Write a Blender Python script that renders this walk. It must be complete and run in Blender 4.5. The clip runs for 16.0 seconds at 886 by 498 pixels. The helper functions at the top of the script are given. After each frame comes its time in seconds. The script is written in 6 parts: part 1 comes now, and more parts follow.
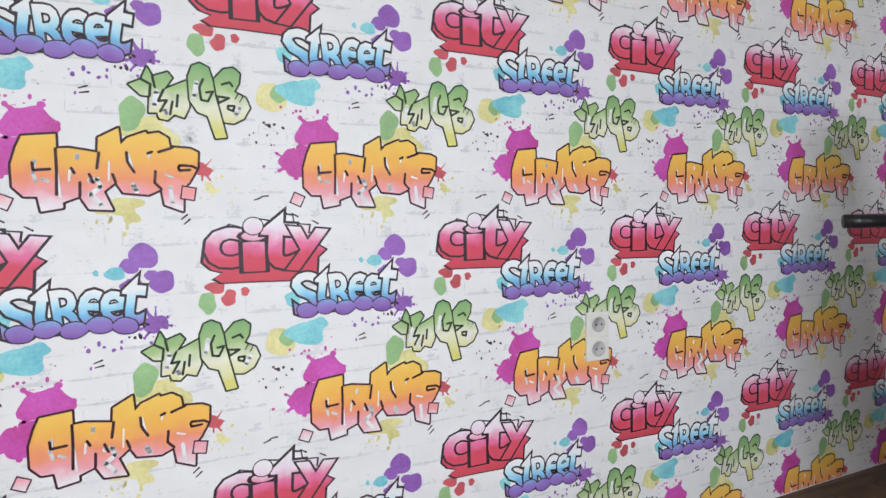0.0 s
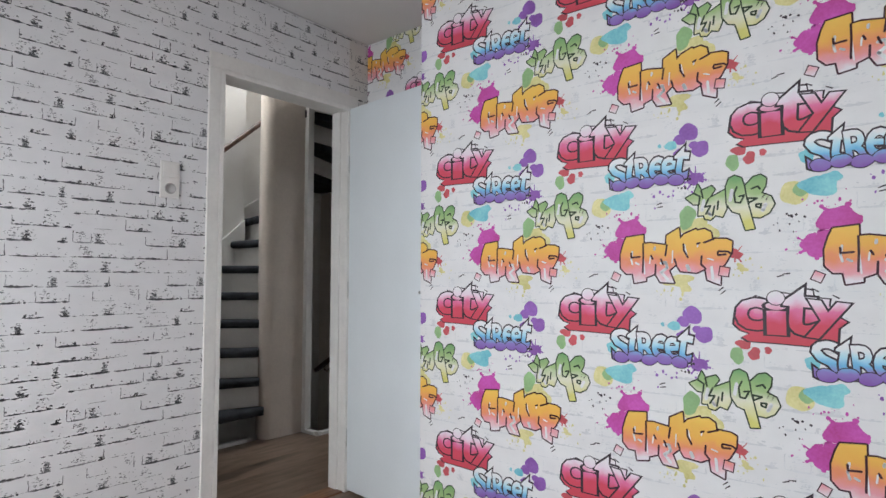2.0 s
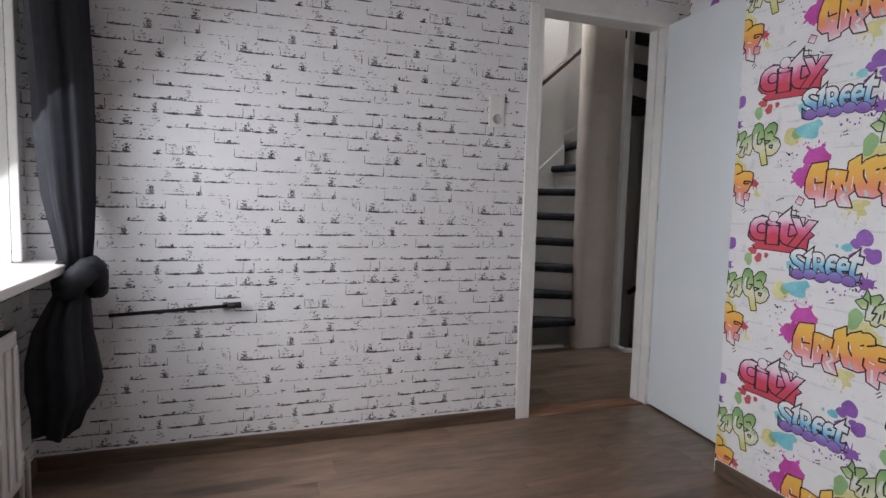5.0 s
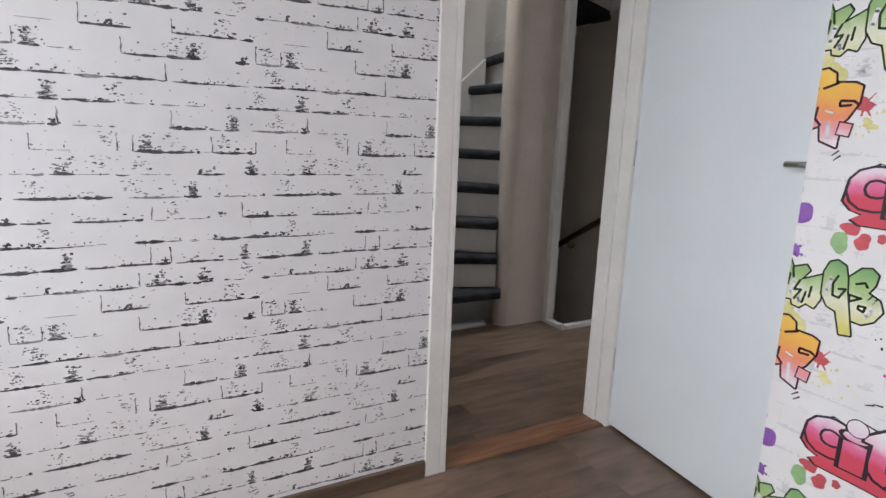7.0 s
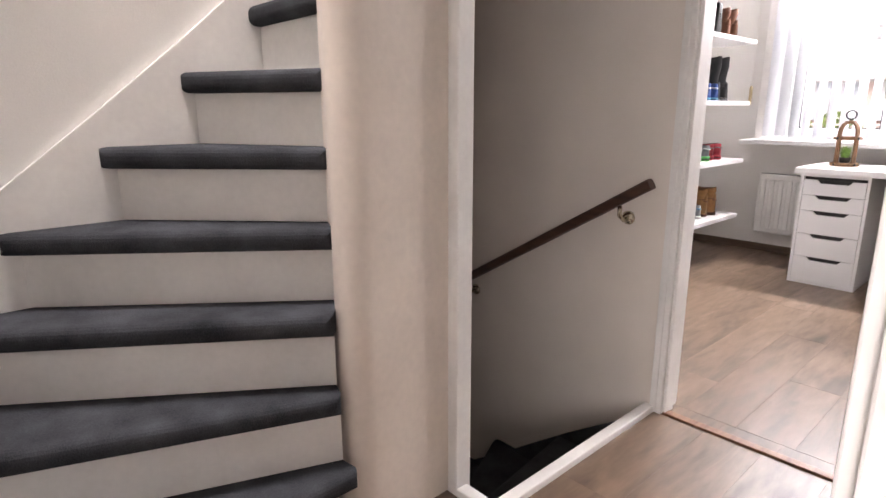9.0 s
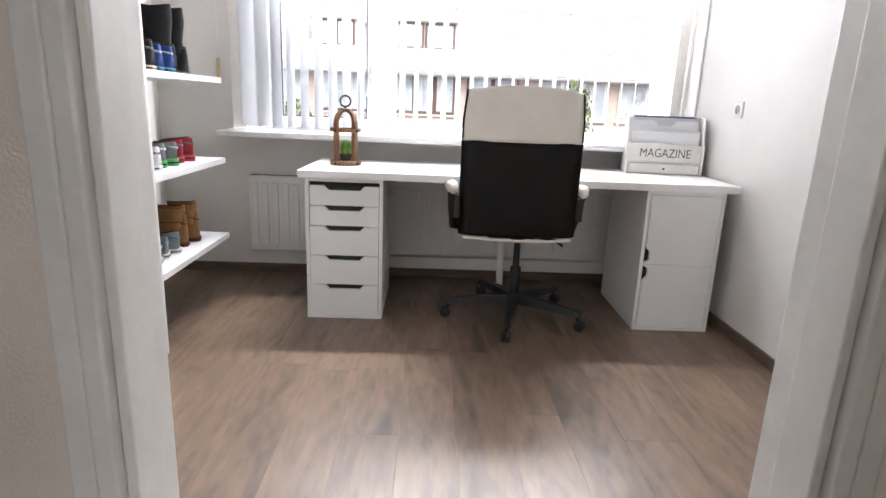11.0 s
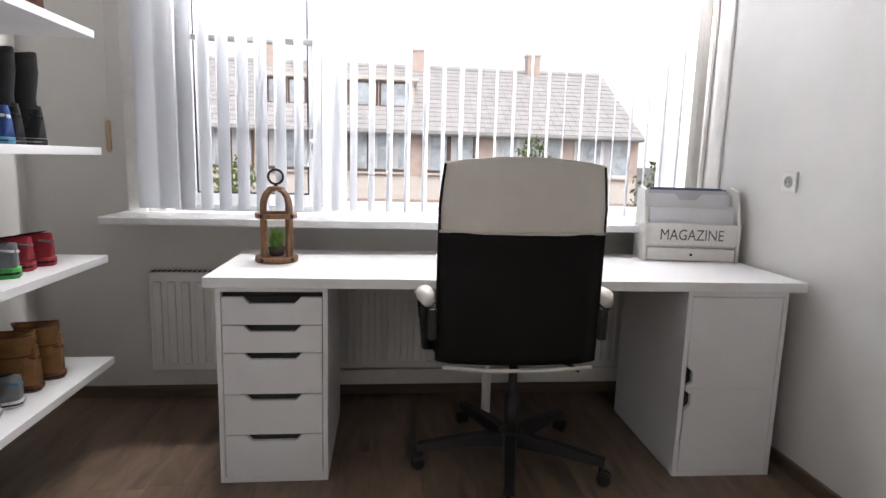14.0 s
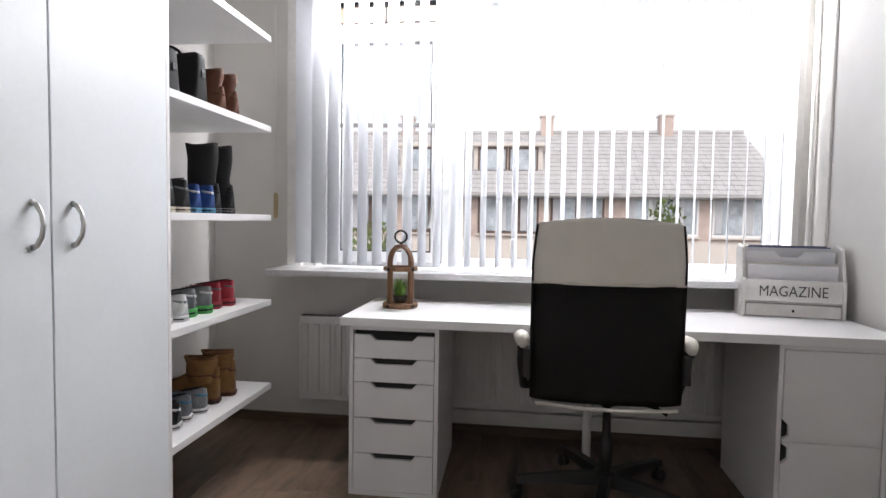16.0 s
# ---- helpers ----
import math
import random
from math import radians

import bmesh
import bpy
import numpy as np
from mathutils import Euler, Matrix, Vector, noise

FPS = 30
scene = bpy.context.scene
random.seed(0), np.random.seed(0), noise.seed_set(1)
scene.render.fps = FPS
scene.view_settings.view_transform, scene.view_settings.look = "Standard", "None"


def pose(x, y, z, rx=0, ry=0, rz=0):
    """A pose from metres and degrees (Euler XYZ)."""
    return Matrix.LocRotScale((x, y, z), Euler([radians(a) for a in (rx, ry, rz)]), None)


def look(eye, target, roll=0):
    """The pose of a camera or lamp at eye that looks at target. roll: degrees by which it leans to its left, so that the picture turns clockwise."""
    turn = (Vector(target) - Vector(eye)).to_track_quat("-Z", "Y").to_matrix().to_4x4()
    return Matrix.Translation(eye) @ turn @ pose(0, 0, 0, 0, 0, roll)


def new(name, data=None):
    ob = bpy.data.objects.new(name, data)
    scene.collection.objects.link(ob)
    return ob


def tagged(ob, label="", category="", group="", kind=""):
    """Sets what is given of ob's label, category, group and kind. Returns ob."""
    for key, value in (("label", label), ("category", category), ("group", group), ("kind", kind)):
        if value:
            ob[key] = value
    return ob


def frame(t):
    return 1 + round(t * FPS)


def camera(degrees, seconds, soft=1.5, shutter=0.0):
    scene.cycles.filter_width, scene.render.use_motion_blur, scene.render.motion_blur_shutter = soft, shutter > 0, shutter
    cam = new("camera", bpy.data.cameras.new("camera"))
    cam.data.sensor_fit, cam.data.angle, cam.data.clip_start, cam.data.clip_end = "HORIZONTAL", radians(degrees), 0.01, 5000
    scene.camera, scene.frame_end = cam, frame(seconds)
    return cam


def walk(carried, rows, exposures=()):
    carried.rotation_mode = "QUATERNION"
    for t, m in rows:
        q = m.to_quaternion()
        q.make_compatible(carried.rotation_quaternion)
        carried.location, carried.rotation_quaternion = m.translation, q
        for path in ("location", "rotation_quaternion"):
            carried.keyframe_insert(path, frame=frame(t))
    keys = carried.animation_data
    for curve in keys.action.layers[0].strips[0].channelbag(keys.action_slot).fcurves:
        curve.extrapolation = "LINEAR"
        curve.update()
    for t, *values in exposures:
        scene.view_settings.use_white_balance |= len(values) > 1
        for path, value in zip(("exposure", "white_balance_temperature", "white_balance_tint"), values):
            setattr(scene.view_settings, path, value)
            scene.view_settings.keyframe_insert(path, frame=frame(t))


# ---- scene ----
cam = camera(75.1, 16.0)
PATH = [
    (0, (1.363, 0.134, 1.075), (2.169, 1.961, 0.957), -1.2),
    (0.5, (1.49, 0.107, 1.11), (1.782, 2.085, 1.053), -2.0),
    (1, (1.757, -0.057, 1.142), (1.493, 1.925, 1.184), -2.4),
    (1.5, (2.073, -0.231, 1.153), (1.271, 1.6, 1.228), -1.7),
    (2, (2.34, -0.324, 1.11), (1.076, 1.223, 1.213), 0.1),
    (2.5, (2.504, -0.366, 1.068), (0.912, 0.84, 1.165), 1.6),
    (3, (2.573, -0.412, 1.063), (0.793, 0.498, 1.117), 2.3),
    (3.5, (2.592, -0.409, 1.057), (0.743, 0.353, 1.052), 2.5),
    (4, (2.599, -0.4, 1.067), (0.721, 0.285, 0.997), 2.3),
    (4.2, (2.591, -0.399, 1.076), (0.711, 0.276, 0.98), 2.3),
    (6.3, (2.085, -0.132, 1.094), (0.254, 0.609, 0.779), 1.3),
    (6.5, (1.938, -0.065, 1.1), (0.138, 0.738, 0.759), 1.6),
    (7, (1.501, 0.141, 1.09), (-0.214, 1.092, 0.7), 2.2),
    (7.5, (1.068, 0.448, 1.1), (-0.564, 1.522, 0.67), 2.1),
    (8, (0.65, 0.736, 1.103), (-0.917, 1.894, 0.648), 1.3),
    (8.5, (0.265, 1.027, 1.108), (-1.219, 2.28, 0.63), 0.6),
    (9, (-0.038, 1.287, 1.1), (-1.474, 2.598, 0.632), -0.1),
    (9.5, (-0.251, 1.614, 1.078), (-1.489, 3.112, 0.607), -0.2),
    (10, (-0.431, 1.852, 1.084), (-1.119, 3.662, 0.582), 2.3),
    (10.2, (-0.506, 2.019, 1.07), (-0.925, 3.907, 0.561), 3.3),
    (12.3, (-0.679, 3.404, 1.09), (-0.457, 5.333, 0.61), 1.7),
    (12.5, (-0.684, 3.452, 1.087), (-0.464, 5.386, 0.631), 1.3),
    (13, (-0.673, 3.488, 1.119), (-0.459, 5.43, 0.693), 1.4),
    (13.5, (-0.662, 3.495, 1.148), (-0.452, 5.444, 0.749), 1.4),
    (14, (-0.654, 3.5, 1.148), (-0.448, 5.465, 0.842), 1.6),
    (14.5, (-0.642, 3.495, 1.151), (-0.449, 5.467, 0.879), 1.9),
    (15, (-0.623, 3.481, 1.165), (-0.436, 5.456, 0.911), 2.2),
    (15.5, (-0.629, 3.356, 1.151), (-0.49, 5.342, 0.953), 1.6),
    (16, (-0.545, 3.165, 1.149), (-0.793, 5.146, 1.046), 0.9),
]
EXPOSURES = [(0, 0.72, 6200, 9), (1.0, 0.65, 6200, 9), (2.0, 0.45, 6200, 9), (3.0, 0.1, 6250, 11), (4.2, -0.05, 6300, 14), (6.3, 0.35, 6300, 12), (7.0, 0.55, 6300, 12), (7.6, 0.6, 6350, 13), (8.0, 0.75, 6550, 17),
             (8.6, 1.5, 6950, 22), (9.1, 2.2, 6950, 21), (9.8, 2.3, 6600, 16), (10.2, 2.25, 6500, 14), (12.3, 0.9, 6650, 14), (13.5, 0.9, 6650, 14), (15.5, 0.88, 6650, 14), (16, 0.75, 6600, 14)]
walk(cam, [(t, look(eye, target, roll)) for t, eye, target, roll in PATH], EXPOSURES)

from mathutils.geometry import tessellate_polygon

# ---- world and light ----
world = bpy.data.worlds.new("sky")
scene.world = world
world.use_nodes = True
wn = world.node_tree.nodes
sky = wn.new("ShaderNodeTexSky")
sky.sky_type = 'NISHITA'
sky.sun_disc = False
sky.sun_elevation, sky.sun_rotation = radians(38), radians(160)
sky.dust_density = 4.0
soften = wn.new("ShaderNodeMixRGB")
soften.inputs[0].default_value = 0.75
soften.inputs[2].default_value = (6.0, 6.2, 6.6, 1)
world.node_tree.links.new(sky.outputs[0], soften.inputs[1])
world.node_tree.links.new(soften.outputs[0], wn["Background"].inputs[0])
wn["Background"].inputs[1].default_value = 0.15

sun = new("sun", bpy.data.lights.new("sun", 'SUN'))
sun.data.energy, sun.data.angle, sun.data.color = 1.2, radians(25), (1.0, 0.97, 0.92)
sun.matrix_world = look((0, 0, 20), (-6, 16, 0))


def area_lamp(name, at, towards, w, h, power, color=(0.95, 0.98, 1.0)):
    """An area lamp standing in for daylight from an opening."""
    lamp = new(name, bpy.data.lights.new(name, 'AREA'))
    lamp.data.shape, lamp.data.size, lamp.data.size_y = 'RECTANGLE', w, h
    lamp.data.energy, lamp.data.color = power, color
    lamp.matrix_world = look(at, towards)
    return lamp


area_lamp("daylight_south", (1.35, -1.30, 1.45), (1.75, -0.2, 0.5), 2.3, 1.2, 30)
area_lamp("daylight_north", (-0.40, 6.245, 2.33), (-0.40, 5.62, 1.0), 2.2, 0.09, 70)
# Added lamp that brightens the stairwell; its attic source is unseen
area_lamp("added_attic_lamp", (-1.45, 1.50, 4.1), (-1.42, 3.2, 1.3), 0.7, 0.9, 48)

# ---- materials ----


def mat(name, base, rough=0.5, metal=0.0, vary=0.06, scale=6.0, fine=120.0, bump=0.02, spec=0.5, tint=None, per_object=0.0):
    """A painted or plain surface with variation at two scales and a fine relief."""
    m = bpy.data.materials.new(name)
    m.use_nodes = True
    t = m.node_tree
    n, l = t.nodes, t.links
    b = n["Principled BSDF"]
    b.inputs["Roughness"].default_value, b.inputs["Metallic"].default_value = rough, metal
    b.inputs["Specular IOR Level"].default_value = spec
    co = n.new("ShaderNodeTexCoord")
    big, small = n.new("ShaderNodeTexNoise"), n.new("ShaderNodeTexNoise")
    big.inputs["Scale"].default_value, small.inputs["Scale"].default_value = scale, fine
    big.inputs["Detail"].default_value, small.inputs["Detail"].default_value = 4, 3
    for k in (big, small):
        l.new(co.outputs["Object"], k.inputs["Vector"])
    ramp = n.new("ShaderNodeValToRGB")
    dark = [c * (1 - 2.2 * vary) for c in base]
    lite = [min(1, c * (1 + 1.2 * vary)) for c in (tint or base)]
    ramp.color_ramp.elements[0].position, ramp.color_ramp.elements[1].position = 0.3, 0.7
    ramp.color_ramp.elements[0].color, ramp.color_ramp.elements[1].color = (*dark, 1), (*lite, 1)
    mix = n.new("ShaderNodeMath")
    mix.operation = 'MULTIPLY_ADD'
    mix.inputs[1].default_value, mix.inputs[2].default_value = 0.35, 0.0
    add = n.new("ShaderNodeMath")
    add.operation = 'MULTIPLY_ADD'
    add.inputs[1].default_value = 0.65
    l.new(small.outputs["Fac"], mix.inputs[0])
    l.new(big.outputs["Fac"], add.inputs[0])
    l.new(mix.outputs[0], add.inputs[2])
    l.new(add.outputs[0], ramp.inputs["Fac"])
    last = ramp.outputs[0]
    if per_object:
        info, hsv, rng = n.new("ShaderNodeObjectInfo"), n.new("ShaderNodeHueSaturation"), n.new("ShaderNodeMapRange")
        rng.inputs["To Min"].default_value, rng.inputs["To Max"].default_value = 1 - per_object, 1 + per_object
        l.new(info.outputs["Random"], rng.inputs["Value"])
        l.new(rng.outputs[0], hsv.inputs["Value"])
        l.new(last, hsv.inputs["Color"])
        last = hsv.outputs[0]
    l.new(last, b.inputs["Base Color"])
    if bump:
        bp = n.new("ShaderNodeBump")
        bp.inputs["Strength"].default_value, bp.inputs["Distance"].default_value = min(1, bump * 8), 0.002
        l.new(small.outputs["Fac"], bp.inputs["Height"])
        l.new(bp.outputs[0], b.inputs["Normal"])
    return m


def node(m, kind, **inputs):
    k = m.node_tree.nodes.new(kind)
    for key, value in inputs.items():
        k.inputs[key.replace("_", " ")].default_value = value
    return k


def math_node(m, op, a, b=0.0, c=0.0):
    k = m.node_tree.nodes.new("ShaderNodeMath")
    k.operation = op
    for i, v in enumerate((a, b, c)):
        if isinstance(v, (int, float)):
            k.inputs[i].default_value = v
        else:
            m.node_tree.links.new(v, k.inputs[i])
    return k.outputs[0]


def ramp_node(m, fac, stops):
    k = m.node_tree.nodes.new("ShaderNodeValToRGB")
    e = k.color_ramp.elements
    while len(e) < len(stops):
        e.new(0.5)
    for el, (p, c) in zip(e, stops):
        el.position, el.color = p, (*c, 1)
    m.node_tree.links.new(fac, k.inputs["Fac"])
    return k.outputs[0]


def wallpaper(name, axis, ink, paper, faint):
    """Off-white paper with faint grey flecks; axis: the world axis along the wall."""
    m = bpy.data.materials.new(name)
    m.use_nodes = True
    n, l = m.node_tree.nodes, m.node_tree.links
    b = n["Principled BSDF"]
    b.inputs["Roughness"].default_value, b.inputs["Specular IOR Level"].default_value = 0.62, 0.35
    co, sep = n.new("ShaderNodeTexCoord"), n.new("ShaderNodeSeparateXYZ")
    l.new(co.outputs["Object"], sep.inputs[0])
    rep = 0.53
    u = math_node(m, 'FLOORED_MODULO', sep.outputs[axis], rep)
    v = math_node(m, 'FLOORED_MODULO', sep.outputs["Z"], rep)
    uv = n.new("ShaderNodeCombineXYZ")
    l.new(u, uv.inputs[0])
    l.new(v, uv.inputs[1])

    def noise_at(sx, sy, detail, seed):
        s = n.new("ShaderNodeMapping")
        s.inputs["Scale"].default_value, s.inputs["Location"].default_value = (sx, sy, 1), (seed, seed * 1.7, seed)
        l.new(uv.outputs[0], s.inputs["Vector"])
        k = n.new("ShaderNodeTexNoise")
        k.inputs["Scale"].default_value, k.inputs["Detail"].default_value, k.inputs["Roughness"].default_value = 1, detail, 0.62
        l.new(s.outputs[0], k.inputs["Vector"])
        return k.outputs["Fac"]
    total = math_node(m, 'MULTIPLY', math_node(m, 'GREATER_THAN', noise_at(48, 80, 4, 30.0), 0.68), faint * 0.5)
    tone = ramp_node(m, noise_at(7, 9, 4, 40.0), [(0.3, [c * 0.93 for c in paper]), (0.7, paper)])
    mx = n.new("ShaderNodeMixRGB")
    l.new(total, mx.inputs[0])
    l.new(tone, mx.inputs[1])
    mx.inputs[2].default_value = (*ink, 1)
    l.new(mx.outputs[0], b.inputs["Base Color"])
    bp = n.new("ShaderNodeBump")
    bp.inputs["Strength"].default_value, bp.inputs["Distance"].default_value = 0.25, 0.001
    l.new(noise_at(300, 300, 2, 1.0), bp.inputs["Height"])
    l.new(bp.outputs[0], b.inputs["Normal"])
    return m


def wood(name, dark, lite, along="X", rough=0.4, stretch=9.0, knots=0.5, per_object=0.15, scale=1.0):
    """Wood with grain along one axis, blotches and knots; each plank differs."""
    m = bpy.data.materials.new(name)
    m.use_nodes = True
    n, l = m.node_tree.nodes, m.node_tree.links
    b = n["Principled BSDF"]
    co, info = n.new("ShaderNodeTexCoord"), n.new("ShaderNodeObjectInfo")
    mp = n.new("ShaderNodeMapping")
    mp.inputs["Scale"].default_value = {"X": (1 * scale, stretch * scale, stretch * scale), "Y": (stretch * scale, 1 * scale, stretch * scale), "Z": (stretch * scale, stretch * scale, 1 * scale)}[along]
    off = n.new("ShaderNodeVectorMath")
    off.operation = 'ADD'
    sh = n.new("ShaderNodeCombineXYZ")
    rnd = math_node(m, 'MULTIPLY', info.outputs["Random"], 37.0)
    for i in range(3):
        l.new(rnd, sh.inputs[i])
    l.new(co.outputs["Object"], mp.inputs["Vector"])
    l.new(mp.outputs[0], off.inputs[0])
    l.new(sh.outputs[0], off.inputs[1])
    g1, g2, g3 = n.new("ShaderNodeTexNoise"), n.new("ShaderNodeTexNoise"), n.new("ShaderNodeTexNoise")
    for k, s, d in ((g1, 2.2, 6), (g2, 9.0, 4), (g3, 1.1, 2)):
        k.inputs["Scale"].default_value, k.inputs["Detail"].default_value = s, d
        l.new(off.outputs[0], k.inputs["Vector"])
    g1.inputs["Distortion"].default_value = 1.2
    grain = math_node(m, 'MULTIPLY_ADD', g2.outputs["Fac"], 0.35, math_node(m, 'MULTIPLY', g1.outputs["Fac"], 0.65))
    mid = [(a + c) / 2 for a, c in zip(dark, lite)]
    colr = ramp_node(m, grain, [(0.34, dark), (0.5, mid), (0.68, lite)])
    spot = ramp_node(m, g3.outputs["Fac"], [(0.30, [1 - knots] * 3), (0.37, (1, 1, 1))])
    mul = n.new("ShaderNodeMixRGB")
    mul.blend_type = 'MULTIPLY'
    mul.inputs[0].default_value = 1
    l.new(colr, mul.inputs[1])
    l.new(spot, mul.inputs[2])
    hsv, rng = n.new("ShaderNodeHueSaturation"), n.new("ShaderNodeMapRange")
    rng.inputs["To Min"].default_value, rng.inputs["To Max"].default_value = 1 - per_object, 1 + per_object
    l.new(info.outputs["Random"], rng.inputs["Value"])
    l.new(rng.outputs[0], hsv.inputs["Value"])
    l.new(mul.outputs[0], hsv.inputs["Color"])
    l.new(hsv.outputs[0], b.inputs["Base Color"])
    rr = ramp_node(m, grain, [(0.3, [rough + 0.05] * 3), (0.7, [rough - 0.03] * 3)])
    l.new(rr, b.inputs["Roughness"])
    bp = n.new("ShaderNodeBump")
    bp.inputs["Strength"].default_value, bp.inputs["Distance"].default_value = 0.05, 0.002
    l.new(grain, bp.inputs["Height"])
    l.new(bp.outputs[0], b.inputs["Normal"])
    return m


def glass_mat():
    m = bpy.data.materials.new("window_glass")
    m.use_nodes = True
    n, l = m.node_tree.nodes, m.node_tree.links
    b = n["Principled BSDF"]
    b.inputs["Roughness"].default_value, b.inputs["Transmission Weight"].default_value, b.inputs["IOR"].default_value = 0.0, 1.0, 1.02
    return m


M = {}
M["brick_paper"] = wallpaper("white_brick_wallpaper", "Y", (0.05, 0.05, 0.055), (0.80, 0.79, 0.80), 0.9)
M["brick_paper_x"] = wallpaper("white_brick_wallpaper_return", "X", (0.05, 0.05, 0.055), (0.80, 0.79, 0.80), 0.9)
M["graffiti_paper"] = wallpaper("graffiti_wallpaper_ground", "X", (0.62, 0.62, 0.63), (0.83, 0.82, 0.82), 0.35)
M["plaster"] = mat("white_wall_plaster", (0.72, 0.70, 0.67), 0.8, vary=0.035, scale=3, fine=260, bump=0.05, spec=0.25)
M["stair_plaster"] = mat("greige_stair_wall", (0.77, 0.70, 0.635), 0.75, vary=0.04, scale=3, fine=260, bump=0.05, spec=0.25)
M["ceiling_paint"] = mat("ceiling_paint", (0.78, 0.77, 0.76), 0.85, vary=0.03, scale=4, fine=300, bump=0.06, spec=0.2)
M["white_paint"] = mat("white_gloss_paint", (0.78, 0.76, 0.73), 0.35, vary=0.04, scale=9, fine=60, bump=0.01)
M["beige_paint"] = mat("cream_lacquered_panel", (0.79, 0.70, 0.62), 0.38, vary=0.05, scale=5, fine=50, bump=0.01)
M["door_paint"] = mat("white_door_paint", (0.77, 0.81, 0.835), 0.42, vary=0.02, scale=4, fine=90, bump=0.01)
M["laminate"] = mat("white_laminate", (0.80, 0.79, 0.79), 0.35, vary=0.02, scale=6, fine=200, bump=0.004)
M["upvc"] = mat("white_window_plastic", (0.82, 0.83, 0.84), 0.3, vary=0.02, scale=6, fine=80, bump=0.004)
M["rubber"] = mat("dark_rubber_seal", (0.04, 0.04, 0.045), 0.6)
# The grey here paints the shade in the door's hinge groove
M["groove_grey"] = mat("grey_groove_shade", (0.16, 0.16, 0.165), 0.6)
M["carpet"] = mat("charcoal_stair_carpet", (0.028, 0.029, 0.033), 0.95, vary=0.2, scale=9, fine=330, bump=0.12, spec=0.15, tint=(0.055, 0.057, 0.064))
M["stone_sill"] = mat("pale_marble_sill", (0.76, 0.76, 0.76), 0.25, vary=0.07, scale=5, fine=40, bump=0.003)
M["steel"] = mat("brushed_steel", (0.55, 0.55, 0.54), 0.28, 1.0, vary=0.05, fine=200)
M["brass"] = mat("polished_brass", (0.62, 0.55, 0.42), 0.2, 1.0, vary=0.05)
M["black_plastic"] = mat("black_plastic", (0.014, 0.014, 0.015), 0.42, vary=0.1)
M["dark_metal"] = mat("black_metal", (0.02, 0.02, 0.022), 0.35, 0.6, vary=0.1)
M["black_leather"] = mat("black_faux_leather", (0.008, 0.0075, 0.007), 0.6, vary=0.12, scale=8, fine=380, bump=0.05, spec=0.16)
M["cream_leather"] = mat("cream_faux_leather", (0.70, 0.66, 0.60), 0.55, vary=0.04, scale=8, fine=380, bump=0.05, spec=0.35)
M["fabric_grey"] = mat("dark_grey_curtain_cloth", (0.019, 0.020, 0.026), 0.7, vary=0.12, scale=20, fine=500, bump=0.05, spec=0.3)
M["wood_floor"] = wood("brown_oak_laminate", (0.100, 0.066, 0.046), (0.222, 0.150, 0.104), "Y", 0.32, stretch=4.5, knots=0.5, per_object=0.08)
M["dark_wood"] = wood("dark_stained_handrail", (0.035, 0.014, 0.008), (0.09, 0.04, 0.025), "X", 0.5, per_object=0.05)
M["skirting"] = wood("brown_skirting_board", (0.07, 0.045, 0.03), (0.16, 0.11, 0.075), "Y", 0.45, knots=0.2, per_object=0.05)
M["threshold"] = wood("reddish_threshold", (0.16, 0.07, 0.035), (0.32, 0.16, 0.085), "Y", 0.4, knots=0.2, per_object=0.05)
M["lantern_wood"] = wood("stained_lantern_wood", (0.11, 0.045, 0.018), (0.30, 0.15, 0.07), "Z", 0.5, per_object=0.1, scale=6)
M["socket"] = mat("cream_socket_plastic", (0.74, 0.72, 0.68), 0.35, vary=0.02)
M["glass"] = glass_mat()
M["slat"] = mat("translucent_blind_fabric", (0.74, 0.75, 0.77), 0.7, vary=0.02, scale=10, fine=400, bump=0.02, spec=0.2)
st_, sl_ = M["slat"].node_tree.nodes, M["slat"].node_tree.links
trn, mxs = st_.new("ShaderNodeBsdfTranslucent"), st_.new("ShaderNodeMixShader")
trn.inputs[0].default_value, mxs.inputs[0].default_value = (0.80, 0.81, 0.84, 1), 0.4
sl_.new(st_["Principled BSDF"].outputs[0], mxs.inputs[1])
sl_.new(trn.outputs[0], mxs.inputs[2])
sl_.new(mxs.outputs[0], st_["Material Output"].inputs[0])

# ---- mesh helpers ----


def part(name, bm, material, parent=None, label="", smooth=False):
    """Links a bmesh as one mesh object under a thing or a part."""
    me = bpy.data.meshes.new(name)
    bm.to_mesh(me)
    bm.free()
    for mm in (material if isinstance(material, (list, tuple)) else [material]):
        me.materials.append(mm)
    if smooth:
        for p in me.polygons:
            p.use_smooth = True
    ob = new(name, me)
    if parent is not None:
        ob.parent = parent
    if label:
        ob["label"] = label
    return ob


def empty(name, m=None):
    ob = new(name)
    ob.empty_display_size = 0.1
    if m is not None:
        ob.matrix_basis = m
    return ob


def box(x0, x1, y0, y1, z0, z1, bevel=0.0, seg=2, bm=None):
    """A box, its edges rounded by bevel."""
    own = bmesh.new()
    bmesh.ops.create_cube(own, size=1, matrix=Matrix.LocRotScale(((x0 + x1) / 2, (y0 + y1) / 2, (z0 + z1) / 2), None, (abs(x1 - x0), abs(y1 - y0), abs(z1 - z0))))
    if bevel:
        bmesh.ops.bevel(own, geom=own.edges[:], offset=bevel, segments=seg, affect='EDGES', profile=0.5)
    if bm is None:
        return own
    merge(bm, own)
    return bm


